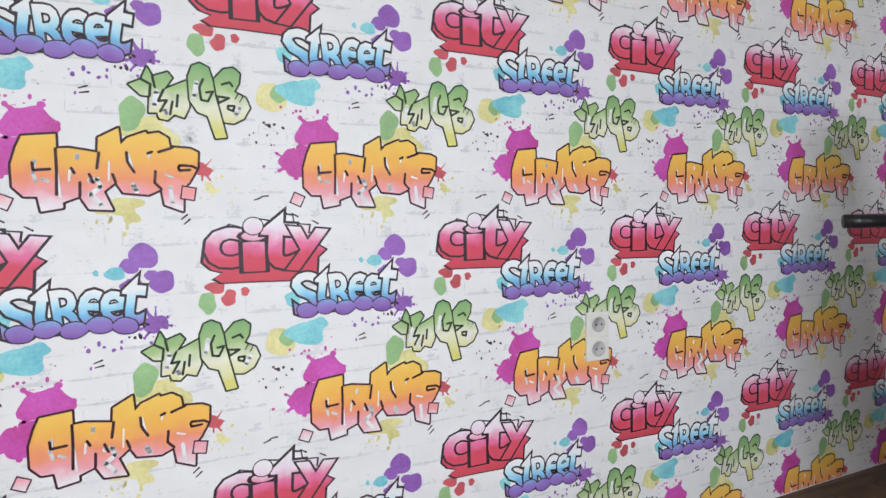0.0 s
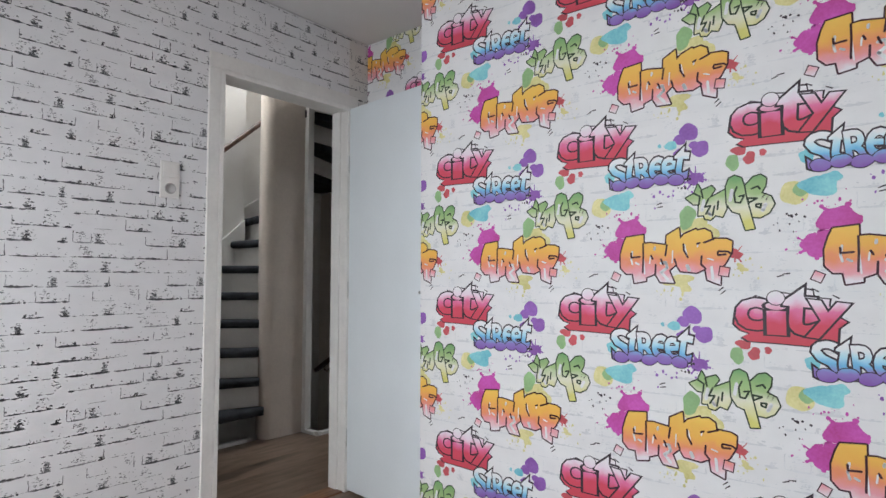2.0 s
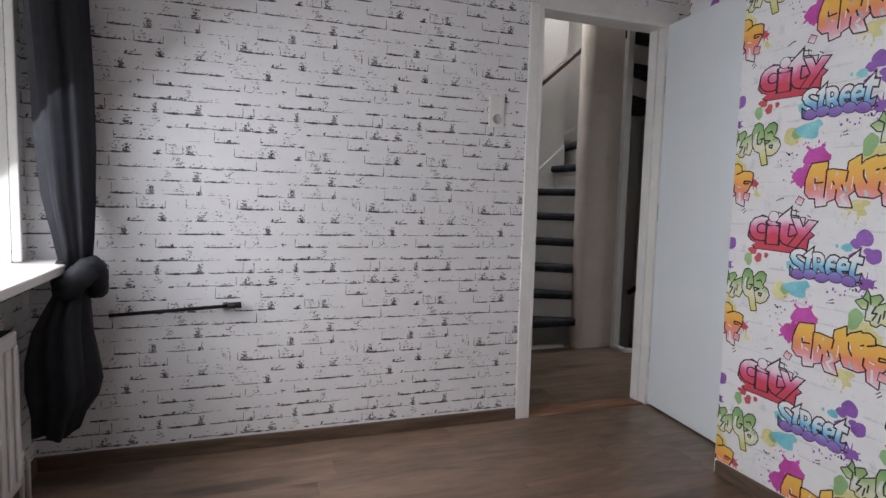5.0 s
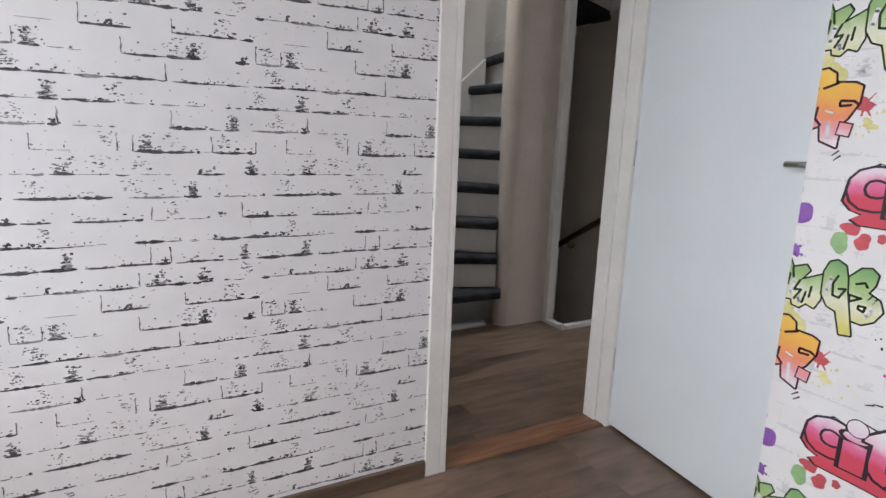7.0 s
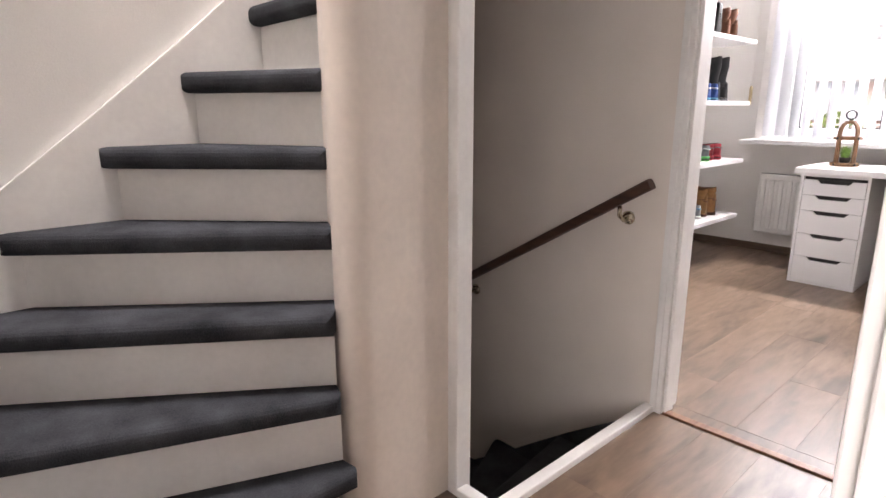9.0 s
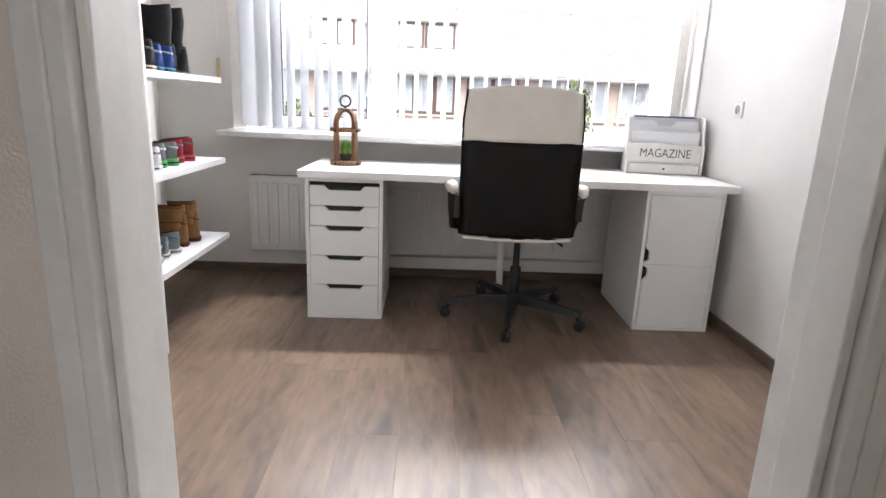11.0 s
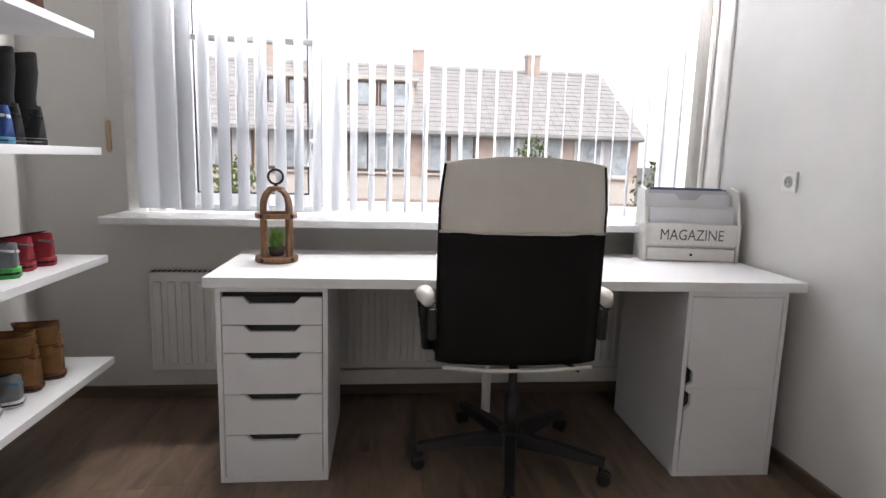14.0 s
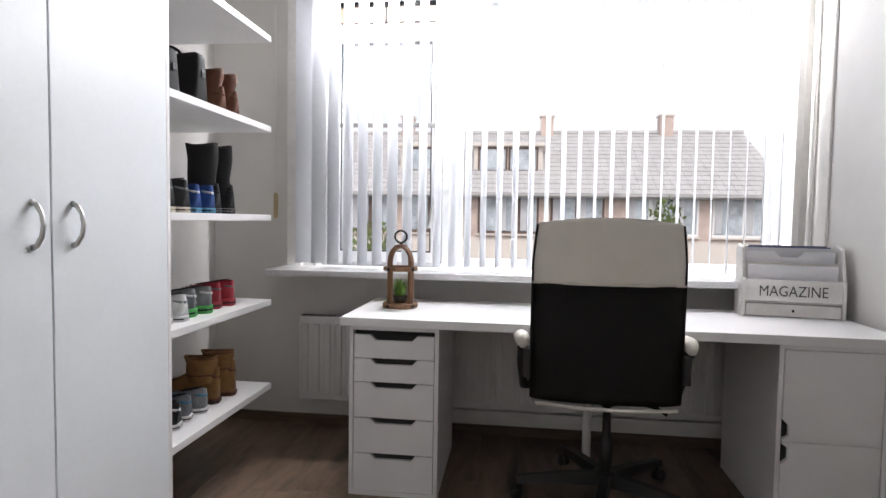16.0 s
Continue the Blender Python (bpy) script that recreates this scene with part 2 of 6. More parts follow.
def merge(bm, own, m=None):
    """Adds the bmesh own, moved by m, to bm."""
    me = bpy.data.meshes.new("scratch")
    if m is not None:
        own.transform(m)
    own.to_mesh(me)
    own.free()
    bm.from_mesh(me)
    bpy.data.meshes.remove(me)
    return bm


def tube(points, r, sides=10, closed=False, bm=None, caps=True):
    """A round bar along points; r may be one radius or one a point."""
    bm = bm or bmesh.new()
    pts = [Vector(p) for p in points]
    rs = r if isinstance(r, (list, tuple)) else [r] * len(pts)
    rings, up = [], None
    for i, p in enumerate(pts):
        a, b = pts[i - 1] if (i or closed) else p, pts[(i + 1) % len(pts)] if (i < len(pts) - 1 or closed) else p
        d = (b - a).normalized()
        if up is None:
            up = Vector((0, 0, 1)) if abs(d.z) < 0.9 else Vector((1, 0, 0))
        s = d.cross(up).normalized()
        up = s.cross(d).normalized()
        rings.append([bm.verts.new(p + rs[i] * (math.cos(k * math.tau / sides) * s + math.sin(k * math.tau / sides) * up)) for k in range(sides)])
    n = len(rings)
    for i in range(n if closed else n - 1):
        a, b = rings[i], rings[(i + 1) % n]
        for k in range(sides):
            bm.faces.new((a[k], a[(k + 1) % sides], b[(k + 1) % sides], b[k]))
    if caps and not closed:
        bm.faces.new(rings[0][::-1])
        bm.faces.new(rings[-1])
    bmesh.ops.recalc_face_normals(bm, faces=bm.faces[:])
    return bm


def prism(outline, z0, z1, bm=None, bevel=0.0):
    """An upright prism over a plan outline of (x, y)."""
    own = bmesh.new()
    lo = [own.verts.new((x, y, z0)) for x, y in outline]
    hi = [own.verts.new((x, y, z1)) for x, y in outline]
    n = len(outline)
    own.faces.new(lo[::-1])
    own.faces.new(hi)
    for i in range(n):
        own.faces.new((lo[i], lo[(i + 1) % n], hi[(i + 1) % n], hi[i]))
    bmesh.ops.recalc_face_normals(own, faces=own.faces[:])
    if bevel:
        bmesh.ops.bevel(own, geom=own.edges[:], offset=bevel, segments=2, affect='EDGES', profile=0.5)
    if bm is None:
        return own
    return merge(bm, own)


def slab(outline, axis, a0, a1, bevel=0.0):
    """A prism whose outline stands upright: axis 'x' takes (y, z) points, 'y' takes (x, z) points."""
    bm = prism(outline, a0, a1, bevel=bevel)
    m = Matrix(((0, 0, 1, 0), (1, 0, 0, 0), (0, 1, 0, 0), (0, 0, 0, 1))) if axis == 'x' else Matrix(((1, 0, 0, 0), (0, 0, 1, 0), (0, 1, 0, 0), (0, 0, 0, 1)))
    bm.transform(m)
    bmesh.ops.recalc_face_normals(bm, faces=bm.faces[:])
    return bm


def lathe(profile, sides=20, bm=None):
    """A turned shape from (radius, z) points, closed at the axis."""
    own = bmesh.new()
    rings = []
    for r, z in profile:
        rings.append([own.verts.new((r * math.cos(k * math.tau / sides), r * math.sin(k * math.tau / sides), z)) for k in range(sides)])
    for a, b in zip(rings, rings[1:]):
        for k in range(sides):
            own.faces.new((a[k], a[(k + 1) % sides], b[(k + 1) % sides], b[k]))
    own.faces.new(rings[0][::-1])
    own.faces.new(rings[-1])
    bmesh.ops.recalc_face_normals(own, faces=own.faces[:])
    if bm is None:
        return own
    return merge(bm, own)


def structure(ob, label, category):
    return tagged(ob, label, category, kind="structure")


def wall(name, pieces, materials, label, pick=None):
    """A wall of butted boxes; pick(normal, centre) gives the material's number for a face."""
    bm = bmesh.new()
    for p in pieces:
        box(*p, bm=bm)
    bmesh.ops.recalc_face_normals(bm, faces=bm.faces[:])
    if pick:
        for f in bm.faces:
            f.material_index = pick(f.normal, f.calc_center_median())
    return structure(part(name, bm, materials), label, "wall")


# ---- structure ----
H = 2.42
WEST, SOUTH1, EAST1, GRAF, NOTCH_X, NOTCH_Y = 0.0, -1.12, 3.95, 1.475, 0.75, 1.87
D1 = (0.987, 1.735, 2.03)
wall("wall_west", [(-0.1, 0, SOUTH1 - 0.25, D1[0], 0, H), (-0.1, 0, D1[1], 2.17, 0, H), (-0.1, 0, D1[0], D1[1], D1[2], H), (-0.1, 0, 2.90, 3.30, 0, H), (-0.1, 0, 2.17, 2.90, 2.0, H)],
     [M["plaster"], M["brick_paper"]], "wall papered with white-washed brick wallpaper beside the doorway", lambda nrm, c: 1 if nrm.x > 0.9 and c.y < 1.9 else 0)
graf_pick = lambda nrm, c: 1 if nrm.y < -0.9 or nrm.x < -0.9 else 0
wall("wall_graffiti", [(NOTCH_X, EAST1 + 0.1, GRAF, GRAF + 0.1, 0, H), (NOTCH_X, NOTCH_X + 0.1, GRAF + 0.1, NOTCH_Y, 0, H), (0.0, NOTCH_X + 0.1, NOTCH_Y, NOTCH_Y + 0.1, 0, H)],
     [M["plaster"], M["graffiti_paper"]], "bedroom wall papered with colourful graffiti lettering on white brick", graf_pick)
wall("wall_east", [(EAST1, EAST1 + 0.1, SOUTH1 - 0.25, GRAF, 0, H)], [M["plaster"]], "plain white bedroom wall")
W1 = (0.16, 2.65, 0.80, 2.20)
wall("wall_south", [(0.0, W1[0], SOUTH1 - 0.25, SOUTH1, 0, H), (W1[1], EAST1, SOUTH1 - 0.25, SOUTH1, 0, H), (W1[0], W1[1], SOUTH1 - 0.25, SOUTH1, 0, W1[2]), (W1[0], W1[1], SOUTH1 - 0.25, SOUTH1, W1[3], H)],
     [M["plaster"], M["brick_paper_x"]], "window wall papered with white-washed brick wallpaper", lambda nrm, c: 1 if nrm.y > 0.9 else 0)

# landing and stairwell
SW, SS, SN, SW2 = -1.76, 1.24, 3.20, -2.06
wall("wall_stair_west", [(SW - 0.4, SW, SS - 0.1, 2.2, -2.7, 4.6), (SW2 - 0.1, SW2, 2.2, SN + 0.1, -2.7, 4.6)], [M["plaster"]], "white plastered stairwell wall")
wall("wall_stair_south", [(SW, -1.02, SS - 0.1, SS, -2.7, 4.6), (-1.12, -1.02, 0.75, SS - 0.1, 0, H), (-1.02, -0.1, 0.75, 0.85, 0, H)], [M["plaster"]], "white plastered wall beside the stairs")
D2 = (-0.945, -0.19, 2.03)
wall("wall_stair_north", [(SW2, -1.0, SN, SN + 0.1, -2.7, 4.6), (-1.0, D2[0], SN, SN + 0.1, 0, H), (D2[1], -0.1, SN, SN + 0.1, 0, H), (D2[0], D2[1], SN, SN + 0.1, D2[2], H)],
     [M["plaster"], M["stair_plaster"]], "greige stair wall carrying a wooden handrail", lambda nrm, c: 1 if nrm.y < -0.9 else 0)
wall("wall_stair_east", [(-1.02, -0.92, SS - 0.1, SN + 0.1, H, 4.6), (-1.0, -0.9, SS, SN, -2.7, -0.25)], [M["plaster"]], "plain wall above and below the landing")
# small bedroom
L2, R2, N2 = -2.22, 0.90, 6.22
W2 = (-1.62, 0.80, 0.86, 2.38)
wall("wall_study_west", [(L2 - 0.1, L2, SN + 0.1, N2 + 0.25, 0, H)], [M["plaster"]], "white plastered wall behind the shoe shelves")
wall("wall_study_east", [(R2, R2 + 0.1, SN + 0.1, N2 + 0.25, 0, H)], [M["plaster"]], "white plastered wall with a single socket")
wall("wall_study_south", [(L2, SW2 - 0.1, SN, SN + 0.1, 0, H), (0.0, R2, SN, SN + 0.1, 0, H)], [M["plaster"]], "plain white wall beside the study door")
wall("wall_study_north", [(L2, W2[0], N2, N2 + 0.25, 0, H), (W2[1], R2, N2, N2 + 0.25, 0, H), (W2[0], W2[1], N2, N2 + 0.25, 0, W2[2]), (W2[0], W2[1], N2, N2 + 0.25, W2[3], H)],
     [M["plaster"]], "white window wall above a radiator")
for nm, b, lb in (("ceiling_bedroom", (-0.1, EAST1 + 0.1, SOUTH1 - 0.25, GRAF + 0.5, H, H + 0.12), "white painted bedroom ceiling"),
                  ("ceiling_landing", (-0.92, 0.0, 0.75, SN + 0.1, H + 0.13, H + 0.25), "white painted landing ceiling"),
                  ("ceiling_study", (L2 - 0.1, R2 + 0.1, SN + 0.0, N2 + 0.25, H + 0.26, H + 0.36), "white painted study ceiling")):
    z = H + 0.003
    structure(part(nm, box(b[0], b[1], b[2], b[3], z, z + 0.12), M["ceiling_paint"]), lb, "ceiling")
# Unseen ceiling, left short so that sky light enters the stairwell
structure(part("ceiling_attic", box(SW - 0.4, -1.25, SS - 0.1, SN + 0.1, 4.6, 4.7), M["ceiling_paint"]), "unseen white attic ceiling beside an added roof opening", "ceiling")
# floors
for nm, b, lb in (("floor_bedroom", (-0.1, EAST1 + 0.1, SOUTH1 - 0.25, NOTCH_Y, -0.2, -0.014), "brown oak laminate bedroom floor"),
                  ("floor_study", (L2, R2, SN + 0.1, N2, -0.2, -0.014), "brown oak laminate study floor")):
    structure(part(nm, box(*b), M["black_plastic"]), lb, "floor")
fl = bmesh.new()
prism([(-0.1, 0.85), (-0.1, SN + 0.1), (-0.97, SN + 0.1), (-0.97, 2.34), (-1.10, 2.30), (-1.20, 2.30), (-1.20, SS), (-1.02, SS), (-1.02, 0.85)], -0.25, -0.014, bm=fl)
structure(part("floor_landing", fl, M["white_paint"]), "brown oak laminate landing floor", "floor")
structure(part("floor_downstairs", box(SW, -0.9, SS, SN, -2.75, -2.65), M["wood_floor"]), "dim hall floor below the stairs", "floor")

# door frames: two jambs, head and the casing on both sides


def door_frame(name, label, axis, a0, a1, top, w0, w1, face=0.055, proud=0.014):
    """axis: the axis along the wall; a0, a1 the clear opening; w0, w1 the wall's two faces."""
    fr = structure(empty(name), label, "door frame")

    def put(nm, lo, hi, wlo, whi, z0, z1):
        b = (lo, hi, wlo, whi, z0, z1) if axis == 'x' else (wlo, whi, lo, hi, z0, z1)
        return part(nm, box(*b, bevel=0.003), M["white_paint"], fr)
    j = 0.02
    put("jamb", a0 - 0.001, a0 + j, w0 - proud, w1 + proud, 0.0, top - j)
    put("jamb", a1 - j, a1 + 0.001, w0 - proud, w1 + proud, 0.0, top - j)
    put("head", a0 - 0.001, a1 + 0.001, w0 - proud, w1 + proud, top - j, top + 0.001)
    for lo, hi in ((w1 + 0.0005, w1 + proud), (w0 - proud, w0 - 0.0005)):
        put("casing", a0 - face, a0 - 0.001, lo, hi, 0.0, top)
        put("casing", a1 + 0.001, a1 + face, lo, hi, 0.0, top)
        put("casing", a0 - face, a1 + face, lo, hi, top + 0.001, top + face + 0.012)
    mid = (w0 + w1) / 2
    put("stop", a0 + j, a0 + j + 0.012, mid - 0.05, mid + 0.012, 0.0, top - j)
    put("stop", a1 - j - 0.012, a1 - j, mid - 0.05, mid + 0.012, 0.0, top - j)
    return fr


f1 = door_frame("door_frame_bedroom", "white painted door frame with a chipped strike side", 'y', D1[0], D1[1], D1[2], -0.1, 0.0)
f2 = door_frame("door_frame_study", "white painted frame of the study doorway", 'x', D2[0], D2[1], D2[2], SN, SN + 0.1, face=0.026)
f3 = door_frame("door_frame_landing", "white painted frame of a landing door with strike plate", 'y', 2.17, 2.90, 2.0, -0.1, 0.0)
for fr, at in ((f1, (-0.055, D1[0] + 0.0205, 1.02)), (f3, (-0.113, 2.893, 1.08))):
    x, y, z = at
    bm = box(x - 0.012, x + 0.012, y - 0.001, y + 0.0015, z - 0.09, z + 0.09) if fr is f1 else box(x - 0.0025, x, y - 0.02, y, z - 0.09, z + 0.09)
    sp = part("strike_plate", bm, M["steel"], fr, "steel strike plate")
    for dz in (-0.045, 0.04):
        hb = box(x - 0.007, x + 0.007, y + 0.001, y + 0.002, z + dz - 0.02, z + dz + 0.02) if fr is f1 else box(x - 0.0032, x - 0.001, y - 0.015, y - 0.003, z + dz - 0.02, z + dz + 0.02)
        part("latch_hole", hb, M["black_plastic"], sp)
structure(part("threshold_1", box(-0.10, 0.004, D1[0] + 0.021, D1[1] - 0.021, -0.013, 0.008, bevel=0.003), M["threshold"]), "reddish wooden threshold strip", "threshold")
structure(part("threshold_2", box(D2[0] + 0.021, D2[1] - 0.021, SN - 0.004, SN + 0.03, -0.013, 0.008, bevel=0.003), M["threshold"]), "reddish wooden threshold strip of the study door", "threshold")
structure(part("door_landing", box(-0.055, -0.015, 2.192, 2.878, 0.012, 1.975, bevel=0.003), M["door_paint"]), "closed white flush door on the landing", "door")

# open bedroom door, hinged at the corner side
door = structure(empty("door_bedroom", pose(0.014, D1[1] - 0.004, 0, 0, 0, -5.5)), "white flush door standing open into the bedroom", "door")
DW = 0.76
part("leaf", box(0.0, DW, 0.0, 0.04, 0.012, 2.022, bevel=0.003), M["door_paint"], door)
# Strip coloured as the shaded groove between frame and leaf
part("groove_strip", box(-0.010, -0.0005, 0.002, 0.012, 0.012, 2.02), M["groove_grey"], door, "grey strip painting the shade of the hinge groove")
for z in (0.28, 1.05, 1.72):
    part("hinge", tube([(-0.006, -0.004, z - 0.045), (-0.006, -0.004, z + 0.045)], 0.0075, 10), M["steel"], door, "steel hinge", True)
for side, y in ((-1, 0.0), (1, 0.04)):
    hd = part("handle_plate", box(DW - 0.085, DW - 0.045, min(y, y + side * 0.007), max(y, y + side * 0.007), 0.90, 1.13, bevel=0.003), M["steel"], door, "brushed steel handle plate")
    part("lever", tube([(DW - 0.065, y, 1.05), (DW - 0.065, y + side * 0.045, 1.05), (DW - 0.075, y + side * 0.052, 1.05), (DW - 0.15, y + side * 0.052, 1.048)], 0.0085, 10), M["steel"], hd, "", True)

# skirting boards
sk = structure(empty("baseboard"), "brown wood-look skirting boards along the walls", "baseboard")


def skirt(x0, x1, y0, y1, m=None):
    part("skirting_board", box(x0, x1, y0, y1, 0.0, 0.058, bevel=0.004), m or M["skirting"], sk)


M["skirting_x"] = wood("brown_skirting_board_across", (0.07, 0.045, 0.03), (0.16, 0.11, 0.075), "X", 0.45, knots=0.2, per_object=0.05)
skirt(0.0005, 0.016, SOUTH1, D1[0] - 0.056)
skirt(0.017, EAST1, SOUTH1 + 0.0005, SOUTH1 + 0.016, M["skirting_x"])
skirt(NOTCH_X + 0.016, EAST1, GRAF - 0.016, GRAF - 0.0005, M["skirting_x"])
skirt(L2 + 0.0005, L2 + 0.016, SN + 0.1, N2)
skirt(R2 - 0.016, R2 - 0.0005, SN + 0.1, N2)
skirt(L2 + 0.017, R2 - 0.017, N2 - 0.016, N2 - 0.0005, M["skirting_x"])

# ---- stairs ----
RISE, T0 = 0.1935, 0.042
# outer ends of the noses, from the first tread to the upper floor
outer = [(-1.15, SS), (-1.46, SS), (-1.72, SS), (SW, 1.42), (SW, 1.66), (SW, 1.89), (SW, 2.11), (SW2, 2.33), (SW2, 2.64), (SW2, 2.98), (-1.72, SN), (-1.34, SN), (-0.97, SN)]
inner = [(-1.14, 1.985), (-1.17, 1.975), (-1.20, 1.985), (-1.27, 2.045), (-1.325, 2.075), (-1.335, 2.09), (-1.34, 2.11), (-1.34, 2.15), (-1.34, 2.19), (-1.32, 2.225), (-1.28, 2.255), (-1.22, 2.28), (-1.13, 2.31)]
corners = {3: (SW, SS), 10: (SW2, SN)}
stairs = tagged(empty("staircase"), "winding white staircase with charcoal carpeted treads", "stairs", kind="structure")


def tread(i, drop):
    """The i-th tread of the turn; drop lowers it to the flight below."""
    a0, b0 = Vector(inner[i]), Vector(outer[i])
    a1, b1 = (Vector(inner[i + 1]), Vector(outer[i + 1])) if i < 12 else (a0 + Vector((0.2, 0)), b0 + Vector((0.2, 0)))
    z = T0 + RISE * (i + 1) - drop
    d = (b0 - a0).normalized()
    nrm = Vector((-d.y, d.x))
    if nrm.dot((a1 + b1) / 2 - (a0 + b0) / 2) > 0:
        nrm = -nrm
    nose = nrm * 0.035
    back = -nrm * 0.02
    outline = [a0 + nose, b0 + nose, b0]
    if i + 1 in corners:
        outline.append(Vector(corners[i + 1]))
    outline += [b1 + back * 0.2, a1 + back * 0.2]
    rnd = bmesh.new()
    prism([tuple(p) for p in outline], z - 0.056, z, bm=rnd)
    bmesh.ops.remove_doubles(rnd, verts=rnd.verts[:], dist=0.002)
    fe = [e for e in rnd.edges if all(abs((Vector((v.co.x, v.co.y)) - (a0 + nose)).dot(nrm)) < 0.002 for v in e.verts)]
    bmesh.ops.bevel(rnd, geom=fe, offset=0.022, segments=4, affect='EDGES', profile=0.5)
    part("tread", rnd, M["carpet"], stairs)
    if i > 0 or drop:
        q = [a0, b0, b0 - nrm * 0.012, a0 - nrm * 0.012]
        part("riser", prism([tuple(p) for p in q], z - RISE + 0.001, z - 0.057), M["white_paint"], stairs)


for i in range(13):
    tread(i, 0.0)
for i in range(5, 12):
    tread(i, RISE * 13 + 0.13)

# wall strings
wt = [(T0 + RISE * (i + 1)) for i in range(13)]


def string_board(pts, axis, a0, a1, drop):
    up = [(p, z + 0.095 - drop) for p, z in pts]
    dn = [(p, z - 0.22 - drop) for p, z in pts]
    return part("wall_string", slab(up + dn[::-1], axis, a0, a1), M["white_paint"], stairs)


west_pts = [(SS + 0.003, wt[3] - 0.10), (1.42, wt[3]), (1.66, wt[4]), (1.89, wt[5]), (2.11, wt[6]), (2.198, wt[6] + 0.08)]
string_board(west_pts, 'x', SW + 0.0005, SW + 0.022, 0.0)
back_pts = [(2.201, wt[6] + 0.05), (2.33, wt[7]), (2.64, wt[8]), (2.98, wt[9]), (SN - 0.003, wt[9] + 0.12)]
string_board(back_pts, 'x', SW2 + 0.0005, SW2 + 0.022, 0.0)
string_board(back_pts, 'x', SW2 + 0.0005, SW2 + 0.022, RISE * 13)
string_board([(-1.16, wt[0] - 0.1), (-1.46, wt[1]), (-1.737, wt[2])], 'y', SS + 0.0005, SS + 0.022, 0.0)
string_board([(SW2 + 0.023, wt[9] + 0.14), (-1.72, wt[10]), (-1.34, wt[11]), (-1.0, wt[12])], 'y', SN - 0.022, SN - 0.0005, 0.0)
low = string_board([(SW2 + 0.023, -0.86), (-1.72, -0.64), (-1.34, -0.36), (-1.01, -0.135)], 'y', SN - 0.022, SN - 0.0005, 0.0)
low.data.materials[0] = M["carpet"]

# boxed stair core, post and edge trims
bend = [(-1.20 + 0.062 * math.cos(radians(t)), 2.062 + 0.062 * math.sin(radians(t))) for t in range(-112, 1, 14)]
cb = prism([(-1.352, 2.16), (-1.352, 2.072), (-1.29, 2.044)] + bend + [(-1.136, 2.12), (-1.138, 2.22), (-1.14, 2.312)], 0.0, 4.2)
core_ = part("core_panel", cb, M["beige_paint"], stairs, "cream lacquered stair core panel with a rounded corner", True)
core_.modifiers.new("crease", 'EDGE_SPLIT').split_angle = radians(32)
part("core_lower", prism([(-1.16, 1.99), (-1.16, 2.28), (-1.33, 2.15), (-1.33, 2.09)], -2.65, -0.001), M["beige_paint"], stairs)
part("post", box(-1.148, -1.103, 2.3125, 2.368, -0.25, 4.2, bevel=0.004), M["white_paint"], stairs, "white painted stair post")
tr = structure(empty("trim"), "white edge trims round the stairwell", "trim")
part("edge_strip", box(-1.235, -1.195, SS, 1.943, -0.06, 0.022, bevel=0.004), M["white_paint"], tr)
part("edge_strip", box(-0.995, -0.955, 2.345, SN - 0.001, -0.25, 0.022, bevel=0.004), M["white_paint"], tr)
part("edge_strip", box(-1.1025, -0.9951, 2.31, 2.352, -0.25, 0.022, bevel=0.004), M["white_paint"], tr)

# handrails


def handrail(name, pts, brackets, label):
    rail = tagged(empty(name), label, "handrail")
    bm = bmesh.new()
    prev = []
    for i, p in enumerate(pts):
        p = Vector(p)
        d = (Vector(pts[min(i + 1, len(pts) - 1)]) - Vector(pts[max(i - 1, 0)])).normalized()
        s = d.cross(Vector((0, 0, 1))).normalized()
        u = s.cross(d)
        ring = []
        for cx, cz in ((-1, -0.8), (-0.8, -1), (0.8, -1), (1, -0.8), (1, 0.6), (0.6, 1), (-0.6, 1), (-1, 0.6)):
            ring.append(bm.verts.new(p + s * cx * 0.020 + u * (cz * 0.018 - 0.005)))
        if prev:
            for k in range(8):
                bm.faces.new((prev[k], prev[(k + 1) % 8], ring[(k + 1) % 8], ring[k]))
        else:
            bm.faces.new(ring)
        prev = ring
    bm.faces.new(prev[::-1])
    bmesh.ops.recalc_face_normals(bm, faces=bm.faces[:])
    part("grip", bm, M["dark_wood"], rail)
    for p, wallp in brackets:
        p, wallp = Vector(p), Vector(wallp)
        out = (p - wallp).normalized()
        br = part("bracket", tube([wallp + Vector((0, 0, -0.075)), wallp + out * 0.035 + Vector((0, 0, -0.078)), p + Vector((0, 0, -0.055)), p + Vector((0, 0, -0.02))], 0.008, 10), M["brass"], rail, "polished metal rail bracket", True)
        ros = lathe([(0.026, 0), (0.026, 0.004), (0.02, 0.010), (0.006, 0.013)], 18)
        ros.transform(Matrix.Translation(wallp + Vector((0, 0, -0.075))) @ out.to_track_quat('Z', 'Y').to_matrix().to_4x4())
        part("rosette", ros, M["brass"], br, "", True)
    return rail


handrail("handrail", [(-1.01, 3.135, 0.86), (-2.02, 3.135, 0.26)], [((-1.12, 3.135, 0.785), (-1.12, SN, 0.79)), ((-1.895, 3.135, 0.332), (-1.895, SN, 0.335))],
         "dark wooden handrail on brass brackets beside the lower flight")
